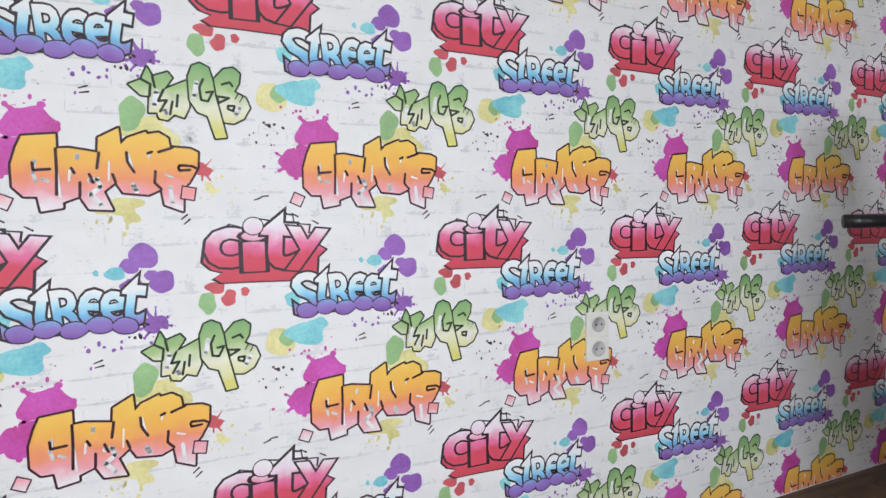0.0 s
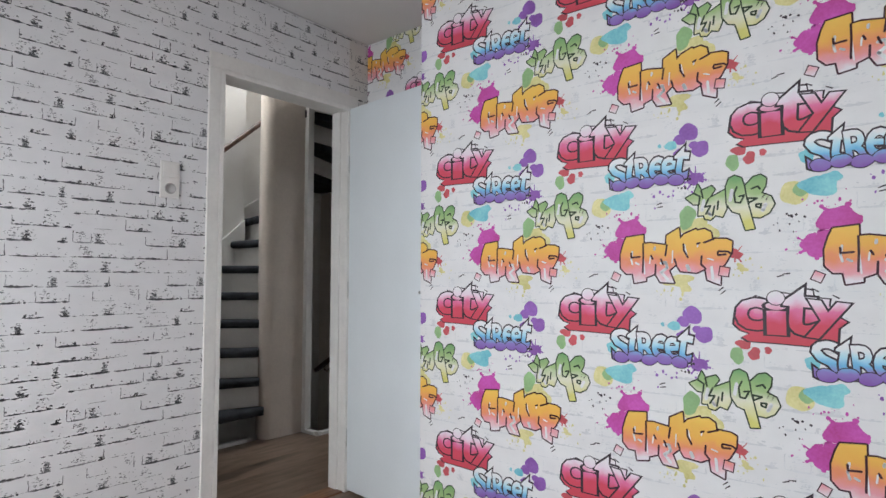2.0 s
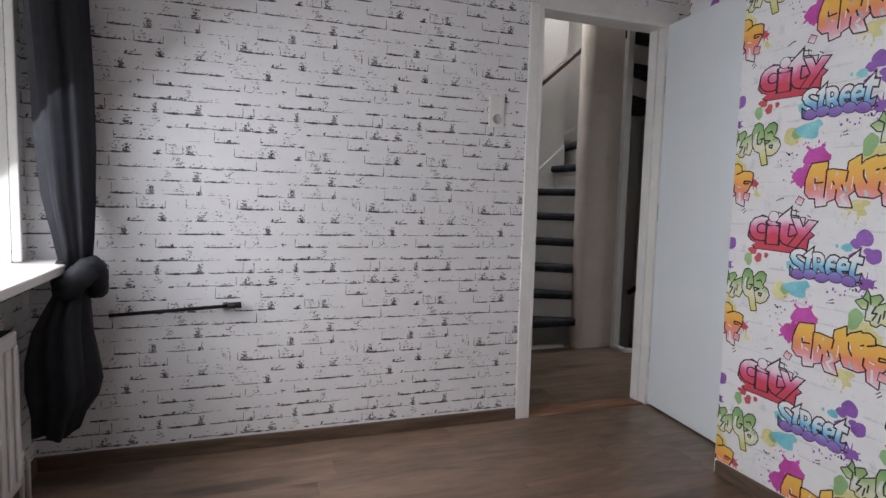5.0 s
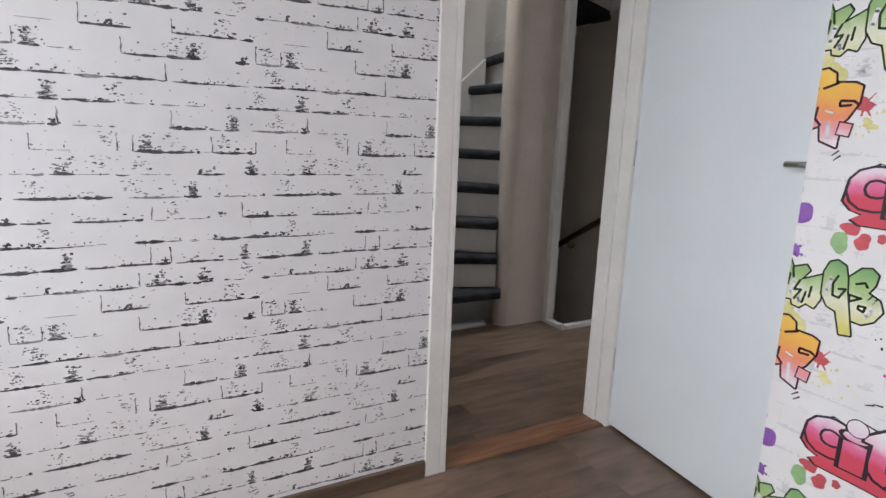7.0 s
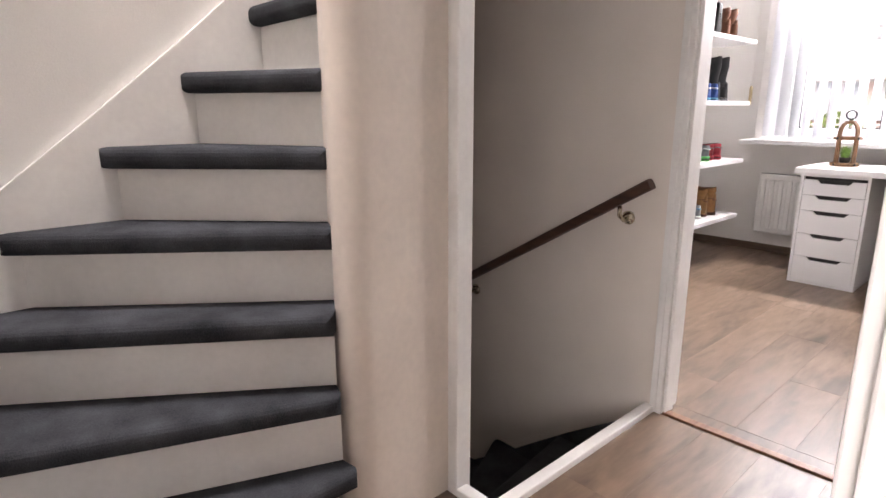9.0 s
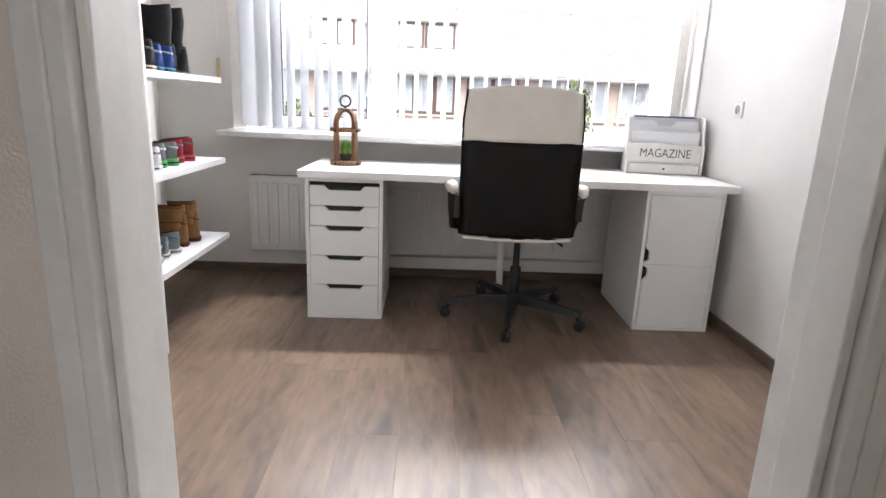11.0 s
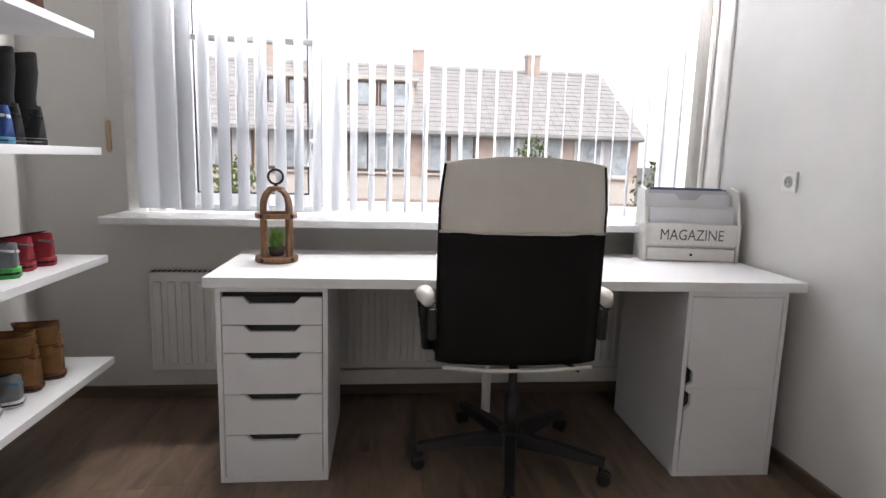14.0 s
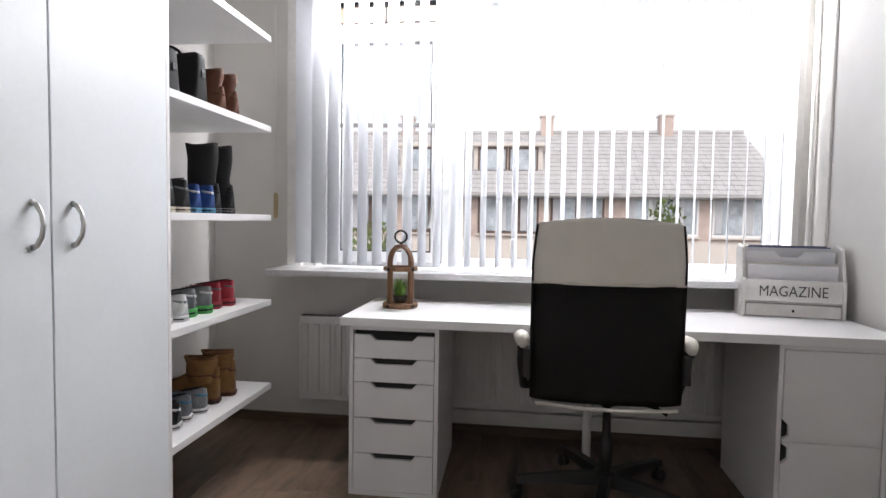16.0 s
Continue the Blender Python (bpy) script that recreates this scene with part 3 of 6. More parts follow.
handrail("handrail", [(-1.07, 1.30, 1.055), (-1.30, 1.30, 1.25), (-1.60, 1.30, 1.50), (-1.70, 1.40, 1.60), (-1.70, 1.93, 2.05), (-1.70, 2.5, 2.54)],
         [((-1.2, 1.30, 1.19), (-1.2, SS, 1.18)), ((-1.70, 1.75, 1.90), (SW, 1.75, 1.89))], "dark wooden handrail beside the upper flight")

# ---- windows ----


def bar(name, x0, x1, y0, y1, z0, z1, parent, m=None, bevel=0.004, label=""):
    return part(name, box(x0, x1, y0, y1, z0, z1, bevel=bevel), m or M["upvc"], parent, label)


def pane(x0, x1, y, z0, z1, parent):
    g = part("pane", box(x0, x1, y - 0.006, y + 0.006, z0, z1), M["glass"], parent)
    g.visible_shadow = False
    return g


def frame_of(x0, x1, z0, z1, y0, y1, w, parent, name="frame"):
    """Four butted bars round an opening."""
    bar(name, x0, x0 + w, y0, y1, z0, z1, parent)
    bar(name, x1 - w, x1, y0, y1, z0, z1, parent)
    bar(name, x0 + w, x1 - w, y0, y1, z0, z0 + w, parent)
    bar(name, x0 + w, x1 - w, y0, y1, z1 - w, z1, parent)


# study window, facing the street
win = structure(empty("window_study"), "white plastic window with an opening sash", "window")
YF = N2 + 0.075
frame_of(W2[0], W2[1], W2[2], W2[3], YF, YF + 0.07, 0.045, win)
bar("mullion", -0.945, -0.865, YF, YF + 0.07, W2[2] + 0.045, W2[3] - 0.045, win)
SZ0, SZ1 = W2[2] + 0.05, 2.16
frame_of(W2[0] + 0.05, -0.95, SZ0, SZ1, YF - 0.02, YF + 0.05, 0.055, win, "sash_frame")
bar("sash_seal", W2[0] + 0.106, -1.006, YF - 0.012, YF - 0.008, SZ0 + 0.055, SZ0 + 0.063, win, M["rubber"], 0)
bar("sash_seal", W2[0] + 0.105, W2[0] + 0.112, YF - 0.012, YF - 0.008, SZ0 + 0.063, SZ1 - 0.06, win, M["rubber"], 0)
bar("sash_seal", -1.012, -1.005, YF - 0.012, YF - 0.008, SZ0 + 0.063, SZ1 - 0.06, win, M["rubber"], 0)
bar("safety_bar", W2[0] + 0.06, -0.955, YF - 0.05, YF - 0.03, 1.64, 1.665, win, M["steel"], 0.004, "grey steel safety bar across the sash")
bar("bar_end", -0.975, -0.95, YF - 0.055, YF - 0.0201, 1.64, 1.672, win, M["black_plastic"])
for z in (1.22, 1.95):
    hp = bar("handle_plate", -0.992, -0.972, YF - 0.028, YF - 0.0201, z - 0.05, z + 0.05, win, M["steel"], 0.003)
    part("handle_lever", tube([(-0.982, YF - 0.03, z), (-0.982, YF - 0.055, z), (-0.995, YF - 0.06, z - 0.02), (-1.005, YF - 0.06, z - 0.12)], 0.008, 8), M["steel"], hp, "", True)
bar("transom", W2[0] + 0.045, -0.945, YF, YF + 0.07, 2.165, 2.205, win)
vent = bar("vent_panel", W2[0] + 0.046, -0.946, YF + 0.02, YF + 0.045, 2.206, W2[3] - 0.046, win, M["dark_metal"], 0.002, "dark ventilation grille above the sash")
for k in range(6):
    bar("vent_louvre", W2[0] + 0.05 + k * 0.102, W2[0] + 0.14 + k * 0.102, YF + 0.008, YF + 0.0195, 2.22, 2.30, vent, M["skirting"], 0.002)
frame_of(-0.865, W2[1] - 0.045, W2[2] + 0.045, W2[3] - 0.045, YF + 0.005, YF + 0.055, 0.03, win, "glazing_bead")
pane(W2[0] + 0.105, -1.005, YF + 0.02, SZ0 + 0.055, SZ1 - 0.055, win)
pane(-0.835, W2[1] - 0.075, YF + 0.03, W2[2] + 0.075, W2[3] - 0.075, win)
structure(part("sill_study", box(-1.80, R2 - 0.001, 5.93, YF - 0.001, W2[2] - 0.008, W2[2] + 0.024, bevel=0.006), M["stone_sill"]), "pale marble window sill above the desk", "window sill")
# boxed reveal and pipe casing on the wall side
cas = structure(empty("window_casing"), "white window casing boards and pipe box", "trim")
bar("casing_board", -1.78, -1.70, N2 - 0.045, N2 - 0.001, W2[2] + 0.025, H, cas, M["white_paint"])
bar("casing_board", -1.699, W2[0], N2 - 0.02, N2 - 0.001, W2[2] + 0.025, H, cas, M["white_paint"])
bar("casing_board", W2[1], W2[1] + 0.035, N2 - 0.03, N2 - 0.001, W2[2] + 0.025, H, cas, M["white_paint"])
bar("casing_board", W2[1] + 0.036, R2 - 0.002, N2 - 0.012, N2 - 0.001, W2[2] + 0.025, H, cas, M["white_paint"])
bar("casing_board", R2 - 0.014, R2 - 0.001, N2 - 0.17, N2 - 0.013, W2[2] + 0.025, H, cas, M["white_paint"])
part("pipe", tube([(0.868, N2 - 0.05, W2[2] + 0.025), (0.868, N2 - 0.05, H)], 0.011, 12), M["white_paint"], cas, "white painted heating pipe", True)

# vertical blind: head rail and turned slats
blind = tagged(empty("vertical_blind"), "white vertical blind with slats turned open before the window", "blind")
bar("head_rail", -1.70, 0.74, 6.11, 6.15, H - 0.045, H - 0.001, blind, M["white_paint"])
rngb = random.Random(4)


def slat_mesh():
    bm = bmesh.new()
    n, rows = 6, 2
    grid = []
    for r in range(rows):
        z = W2[2] + 0.045 + (H - 0.05 - W2[2] - 0.045) * r / (rows - 1)
        grid.append([bm.verts.new((0.0445 * (2 * k / n - 1), 0.005 * (1 - (2 * k / n - 1) ** 2), z)) for k in range(n + 1)])
    for a, b in zip(grid, grid[1:]):
        for k in range(n):
            bm.faces.new((a[k], a[k + 1], b[k + 1], b[k]))
    bmesh.ops.solidify(bm, geom=bm.faces[:], thickness=0.0008)
    me = bpy.data.meshes.new("slat")
    bm.to_mesh(me)
    bm.free()
    me.materials.append(M["slat"])
    for p in me.polygons:
        p.use_smooth = True
    return me


slat_me = slat_mesh()
x, k = -1.665, 0
while x < 0.77:
    o = new("slat", slat_me)
    o.parent = blind
    turn = (18 if k == 0 else 52 if k == 1 else 68 if k < 9 else 70) + rngb.uniform(-4, 4)
    o.matrix_basis = pose(x, 6.13 + rngb.uniform(-0.002, 0.002), 0, 0, 0, turn)
    x += 0.0795
    k += 1
cordw = tagged(empty("blind_cord"), "pale blind cord with a wooden cord weight on the wall", "cord")
part("cord", tube([(-1.86, N2 - 0.012, 2.3), (-1.857, N2 - 0.010, 1.8), (-1.858, N2 - 0.011, 1.275)], 0.0016, 6), M["socket"], cordw)
part("weight", tube([(-1.858, N2 - 0.013, 1.28), (-1.858, N2 - 0.013, 1.27), (-1.858, N2 - 0.013, 1.15), (-1.858, N2 - 0.013, 1.14)], [0.006, 0.0115, 0.0115, 0.006], 10), mat("pale_turned_wood", (0.55, 0.42, 0.24), 0.5), cordw, "", True)

# bedroom window
win1 = structure(empty("window_bedroom"), "white plastic bedroom window", "window")
YB = SOUTH1 - 0.20
frame_of(W1[0], W1[1], W1[2] + 0.03, W1[3], YB, YB + 0.07, 0.06, win1)
bar("mullion", 1.78, 1.86, YB, YB + 0.07, W1[2] + 0.09, W1[3] - 0.06, win1)
pane(W1[0] + 0.06, 1.78, YB + 0.03, W1[2] + 0.09, W1[3] - 0.06, win1)
pane(1.86, W1[1] - 0.06, YB + 0.03, W1[2] + 0.09, W1[3] - 0.06, win1)
bar("reveal_board", W1[0] - 0.02, W1[0] - 0.0005, SOUTH1 + 0.0005, SOUTH1 + 0.03, W1[2] + 0.03, W1[3], win1, M["white_paint"])
structure(part("sill_bedroom", box(0.03, 2.72, YB + 0.071, -0.945, W1[2] - 0.006, W1[2] + 0.026, bevel=0.005), M["white_paint"]), "white painted bedroom window sill", "window sill")

# ---- street outside ----
M["roof_tile"] = mat("grey_roof_tiles", (0.47, 0.465, 0.46), 0.8, vary=0.12, scale=3, fine=30, bump=0.05, per_object=0.1)
M["facade"] = mat("pinkish_brick_facade", (0.60, 0.49, 0.44), 0.85, vary=0.12, scale=4, fine=40, bump=0.05)
M["panel"] = mat("pale_facade_panel", (0.72, 0.67, 0.62), 0.7, vary=0.06)
M["dark_frame"] = mat("brown_window_frame", (0.13, 0.085, 0.07), 0.5)
# Pale blue puts the sky's reflection into the panes' colour
M["far_glass"] = mat("sky_painted_glass", (0.50, 0.56, 0.61), 0.15, vary=0.25, scale=1.5, fine=8, bump=0)
M["street"] = mat("grey_paving", (0.16, 0.155, 0.15), 0.85, vary=0.15, scale=0.6, fine=12, bump=0.05)
M["leaf"] = mat("garden_leaves", (0.07, 0.12, 0.03), 0.6, vary=0.35, scale=5, fine=30, tint=(0.14, 0.20, 0.05))
GZ, HY = -2.8, 25.0
structure(part("ground", box(-400, 400, N2 + 0.3, 800, GZ - 0.2, GZ), M["street"]), "grey paved street and gardens outside", "ground")
structure(part("ground_rear", box(-400, 400, -800, SOUTH1 - 0.3, GZ - 0.2, GZ), M["street"]), "grey garden ground behind the house", "ground")
EAVE, RIDGE, DEEP = 2.35, 5.0, 4.4


def row_house(x0, x1, dormer, chimney, light_frames):
    hs = tagged(empty("row_house", pose(0, 0, 0)), "brick row house with grey tiled roof and %s" % ("a flat-roofed dormer" if dormer else "a small roof window"), "house", group="row houses across the street")
    part("wall", box(x0, x1, HY, HY + 9, GZ, EAVE), M["facade"], hs)
    roof = slab([(HY - 0.45, EAVE - 0.22), (HY + DEEP, RIDGE), (HY + 9.3, EAVE - 0.2), (HY + 9.3, EAVE - 0.35), (HY - 0.45, EAVE - 0.35)], 'x', x0, x1)
    rf = part("roof", roof, M["roof_tile"], hs)
    run = DEEP + 0.45
    slope = math.atan2(RIDGE - EAVE + 0.22, run)
    length = math.hypot(run, RIDGE - EAVE + 0.22)
    tiles = bmesh.new()
    rows = 15
    for r in range(rows):
        s0 = length * r / rows
        cy, cz = HY - 0.45 + s0 * math.cos(slope), EAVE - 0.22 + s0 * math.sin(slope)
        xx = x0 + 0.01
        while xx < x1 - 0.2:
            own = box(xx, xx + 0.285, 0, length / rows + 0.02, 0.01, 0.045)
            merge(tiles, own, Matrix.Translation((0, cy, cz)) @ Matrix.Rotation(slope - 0.07, 4, 'X'))
            xx += 0.30
    tl = part("roof_tiles", tiles, M["roof_tile"], rf)
    tl["kind"] = "stuff"
    part("gutter", box(x0, x1, HY - 0.55, HY - 0.43, EAVE - 0.31, EAVE - 0.22, bevel=0.02), M["roof_tile"], hs)
    part("ridge", tube([(x0, HY + DEEP, RIDGE + 0.04), (x1, HY + DEEP, RIDGE + 0.04)], 0.12, 8), M["roof_tile"], hs)
    if chimney is not None:
        ch = part("chimney", box(chimney - 0.27, chimney + 0.27, HY + DEEP - 0.3, HY + DEEP + 0.3, RIDGE - 0.3, RIDGE + 0.72), M["facade"], hs)
        part("chimney_cap", box(chimney - 0.33, chimney + 0.33, HY + DEEP - 0.36, HY + DEEP + 0.36, RIDGE + 0.721, RIDGE + 0.80), M["panel"], ch)
    if dormer:
        d0, d1 = dormer
        dm = part("dormer", box(d0 - 0.15, d1 + 0.15, HY + 1.2, HY + 3.6, 2.95, 4.06), M["panel"], hs)
        part("dormer_roof", box(d0 - 0.3, d1 + 0.3, HY + 1.0, HY + 3.8, 4.061, 4.18), M["panel"], dm)
        n = max(2, round((d1 - d0) / 1.1))
        for k in range(n):
            a, b = d0 + (d1 - d0) * k / n, d0 + (d1 - d0) * (k + 1) / n
            wn_ = part("window", box(a + 0.02, b - 0.02, HY + 1.15, HY + 1.199, 3.06, 4.02), M["dark_frame"], dm)
            part("pane", box(a + 0.1, b - 0.1, HY + 1.13, HY + 1.149, 3.14, 3.94), M["far_glass"], wn_)
    fr = M["upvc"] if light_frames else M["dark_frame"]
    span = x1 - x0
    for a, b in ((0.08, 0.50), (0.58, 0.94)):
        wx0, wx1 = x0 + a * span, x0 + b * span
        w_ = part("window", box(wx0, wx1, HY - 0.06, HY - 0.001, 0.65, 2.12), fr, hs)
        n = 2 if wx1 - wx0 < 2.2 else 3
        for k in range(n):
            p0, p1 = wx0 + (wx1 - wx0) * k / n + 0.08, wx0 + (wx1 - wx0) * (k + 1) / n - 0.08
            part("pane", box(p0, p1, HY - 0.085, HY - 0.061, 0.75, 2.02), M["far_glass"], w_)
            part("curtain", box(p0, p0 + 0.22, HY - 0.095, HY - 0.086, 0.78, 2.0), M["slat"], w_)
        part("sill", box(wx0 - 0.05, wx1 + 0.05, HY - 0.16, HY - 0.001, 0.58, 0.645), M["panel"], w_)
    part("facade_band", box(x0 + 0.03, x1 - 0.03, HY - 0.03, HY - 0.001, -0.35, 0.5), M["panel"], hs)
    for a, b in ((0.1, 0.62), (0.72, 0.92)):
        w_ = part("window", box(x0 + a * span, x0 + b * span, HY - 0.06, HY - 0.001, -2.0 if b < 0.7 else GZ, -0.5), fr, hs)
        part("pane", box(x0 + a * span + 0.1, x0 + b * span - 0.1, HY - 0.08, HY - 0.061, -1.9 if b < 0.7 else -2.0, -0.6), M["far_glass"], w_)
    return hs


for x0, x1, dm, ch, lf in ((-25.6, -19.8, None, -22.5, False), (-19.8, -14.0, (-17.6, -15.2), None, False), (-14.0, -8.2, (-12.2, -9.6), -10.4, False),
                           (-8.2, -2.4, (-5.05, -3.55), -5.5, False), (-2.4, 3.0, (-2.1, 0.3), 0.74, False), (3.0, 9.0, None, 5.8, True)):
    row_house(x0, x1, dm, ch, lf)


def shrub(x, y, h, r, seed):
    rg = random.Random(seed)
    th = tagged(empty("shrub", pose(x, y, GZ)), "leafy green garden shrub before the houses", "shrub", group="garden shrubs")
    part("trunk", tube([(0, 0, 0), (0.05, 0.02, h * 0.4), (0.0, 0.05, h * 0.8)], [0.06, 0.045, 0.02], 7), M["dark_frame"], th)
    bm = bmesh.new()
    for _ in range(900):
        d = Vector((rg.gauss(0, 1), rg.gauss(0, 1), rg.gauss(0, 1))).normalized() * r * rg.random() ** 0.4
        c = Vector((0, 0, h * 0.72)) + Vector((d.x, d.y, d.z * 0.9 * h / (2.4 * r)))
        s = rg.uniform(0.05, 0.12)
        rot = Euler((rg.uniform(0, 6), rg.uniform(0, 6), rg.uniform(0, 6))).to_matrix()
        vs = [bm.verts.new(c + rot @ Vector(p)) for p in ((-s, 0, 0), (0, -s * 0.5, 0), (s, 0, 0), (0, s * 0.5, 0))]
        bm.faces.new(vs)
    part("crown", bm, M["leaf"], th)


shrub(-9.0, 19.5, 3.6, 1.3, 1)
shrub(4.1, 22.0, 4.4, 0.7, 2)
shrub(7.6, 19.0, 4.0, 1.4, 3)
shrub(-4.9, 20.5, 3.6, 0.9, 5)

# ---- study furniture ----
DX0, DX1, DY0, DY1, DZ = -1.247, 0.868, 5.425, 6.03, 0.745
DESK_TURN = Matrix.Translation((DX0, DY0, 0)) @ Matrix.Rotation(radians(-1.1), 4, 'Z') @ Matrix.Translation((-DX0, -DY0, 0))
M["unit"] = mat("white_foil_drawer_front", (0.77, 0.76, 0.765), 0.42, vary=0.02, scale=5, fine=200, bump=0.003)
# Near-black that paints the shade of gaps and hollows
M["gap"] = mat("dark_gap_shade", (0.02, 0.02, 0.02), 0.8)
desk = tagged(empty("desk", DESK_TURN), "long white laminate desk top spanning two cabinet units", "desk")
part("tabletop", box(DX0, DX1, DY0, DY1, DZ - 0.036, DZ, bevel=0.0025), M["laminate"], desk)
part("leg", tube([(-0.20, 5.93, 0.0), (-0.20, 5.93, 0.02), (-0.20, 5.93, 0.68), (-0.20, 5.93, 0.698)], [0.024, 0.020, 0.020, 0.026], 16), M["white_paint"], desk, "white round steel leg", True)


def notch_front(w, h, t, nw=0.15, nd=0.022):
    """A drawer front, its top edge cut out with sloping ends as a grip; stands on z 0, faces -y."""
    a, b = -nw / 2, nw / 2
    pts = [(-w / 2, 0), (w / 2, 0), (w / 2, h), (b + 0.022, h), (b, h - nd), (a, h - nd), (a - 0.022, h), (-w / 2, h)]
    return slab(pts, 'y', 0.0, t)


def drawer_unit(x0, w, y0, depth, h):
    u = tagged(empty("drawer_unit"), "white five-drawer unit with cut-out grips under the desk", "drawer unit")
    p = 0.017
    body = part("body", box(x0, x0 + p, y0, y0 + depth, 0, h, bevel=0.0015), M["unit"], u)
    part("side_panel", box(x0 + w - p, x0 + w, y0, y0 + depth, 0, h, bevel=0.0015), M["unit"], u)
    part("top_panel", box(x0 + p, x0 + w - p, y0, y0 + depth, h - p, h), M["unit"], u)
    part("plinth", box(x0 + p, x0 + w - p, y0 + 0.001, y0 + depth, 0, 0.02), M["unit"], u)
    # Inner block coloured dark for the shade behind the drawer fronts
    part("back", box(x0 + p, x0 + w - p, y0 + 0.03, y0 + depth - 0.002, 0.021, h - p - 0.001), M["gap"], u)
    heights = (0.158, 0.149, 0.149, 0.099, 0.099)
    z = 0.0215
    for hh in heights:
        d = part("drawer", notch_front(w - 2 * p - 0.006, hh - 0.0035, 0.016), M["unit"], u)
        d.matrix_basis = pose(x0 + w / 2, y0 + 0.001, z)
        # Dark block behind the cut-out puts the grip's shade into colour
        part("grip_shadow", box(-0.11, 0.11, 0.0165, 0.028, hh - 0.04, hh - 0.004), M["gap"], d, "dark block painting the grip's shade")
        z += hh
    return u


drawer_unit(-1.213, 0.372, 5.447, 0.565, DZ - 0.0365)


def door_unit(x0, w, y0, depth, h):
    u = tagged(empty("cabinet_unit", DESK_TURN), "white cabinet unit with two doors under the desk", "cabinet")
    p = 0.017
    part("body", box(x0, x0 + p, y0, y0 + depth, 0, h, bevel=0.0015), M["unit"], u)
    part("side_panel", box(x0 + w - p, x0 + w, y0, y0 + depth, 0, h, bevel=0.0015), M["unit"], u)
    part("top_panel", box(x0 + p, x0 + w - p, y0, y0 + depth, h - p, h), M["unit"], u)
    part("plinth", box(x0 + p, x0 + w - p, y0 + 0.001, y0 + depth, 0, 0.02), M["unit"], u)
    # Dark filler again paints the shaded inside
    part("back", box(x0 + p, x0 + w - p, y0 + 0.03, y0 + depth - 0.002, 0.021, h - p - 0.001), M["gap"], u)
    mid = 0.345
    for z0, z1, up in ((0.0215, mid - 0.0008, False), (mid + 0.0008, h - p - 0.003, True)):
        a, b = x0 + p + 0.003, x0 + w - p - 0.003
        if up:
            pts = [(a, z0 + 0.085), (a, z1), (b, z1), (b, z0), (a + 0.002, z0), (a + 0.002, z0 + 0.008), (a + 0.024, z0 + 0.022), (a + 0.024, z0 + 0.062)]
        else:
            pts = [(a, z0), (b, z0), (b, z1), (a + 0.002, z1), (a + 0.002, z1 - 0.008), (a + 0.024, z1 - 0.022), (a + 0.024, z1 - 0.062), (a, z1 - 0.085)]
        d = part("door", slab(pts, 'y', y0 + 0.001, y0 + 0.017), M["unit"], u)
        g0, g1 = (z0 + 0.004, z0 + 0.08) if up else (z1 - 0.08, z1 - 0.004)
        # Shade in the door's cut-out, painted as a dark block
        part("grip_shadow", box(a + 0.001, a + 0.03, y0 + 0.0175, y0 + 0.029, g0, g1), M["gap"], d, "dark block painting the grip's shade")
    return u


door_unit(0.430, 0.378, 5.435, 0.58, DZ - 0.0365)

# radiator behind the desk
M["radiator"] = mat("white_radiator_enamel", (0.76, 0.75, 0.73), 0.38, vary=0.03)


def radiator(name, x0, x1, yw, side, z0, z1, label):
    """A panel radiator; yw is the wall behind it, side the way it faces along y."""
    r = tagged(empty(name), label, "radiator")
    y0, y1 = yw + side * 0.045, yw + side * 0.10
    lo, hi = min(y0, y1), max(y0, y1)
    part("panel", box(x0, x1, lo, hi, z0, z1, bevel=0.008), M["radiator"], r)
    n = int((x1 - x0) / 0.062)
    ribs = bmesh.new()
    for k in range(n):
        xx = x0 + 0.02 + k * (x1 - x0 - 0.04) / n
        f0, f1 = (y1 - 0.001, y1 + side * 0.009)
        box(xx, xx + 0.036, min(f0, f1), max(f0, f1), z0 + 0.035, z1 - 0.04, bevel=0.006, seg=2, bm=ribs)
    part("ribs", ribs, M["radiator"], r)
    grille = bmesh.new()
    for k in range(int((x1 - x0) / 0.022)):
        xx = x0 + 0.012 + k * 0.022
        box(xx, xx + 0.010, lo + 0.008, hi - 0.008, z1 + 0.0005, z1 + 0.003, bm=grille)
    part("top_grille", grille, M["gap"], r)
    for xx in (x0 + 0.12, x1 - 0.12):
        part("wall_bracket", box(xx - 0.015, xx + 0.015, min(yw + side * 0.001, y0), max(yw + side * 0.001, y0), z0 + 0.05, z1 - 0.05), M["radiator"], r)
    return r


radiator("radiator", -1.69, 0.55, N2, -1, 0.165, 0.62, "white ribbed panel radiator under the window")
tagged(part("pipe_box", box(-1.2, R2 - 0.018, N2 - 0.034, N2 - 0.0165, 0.06, 0.135, bevel=0.003), M["white_paint"]), "white boxed heating pipe along the wall", "pipe box")


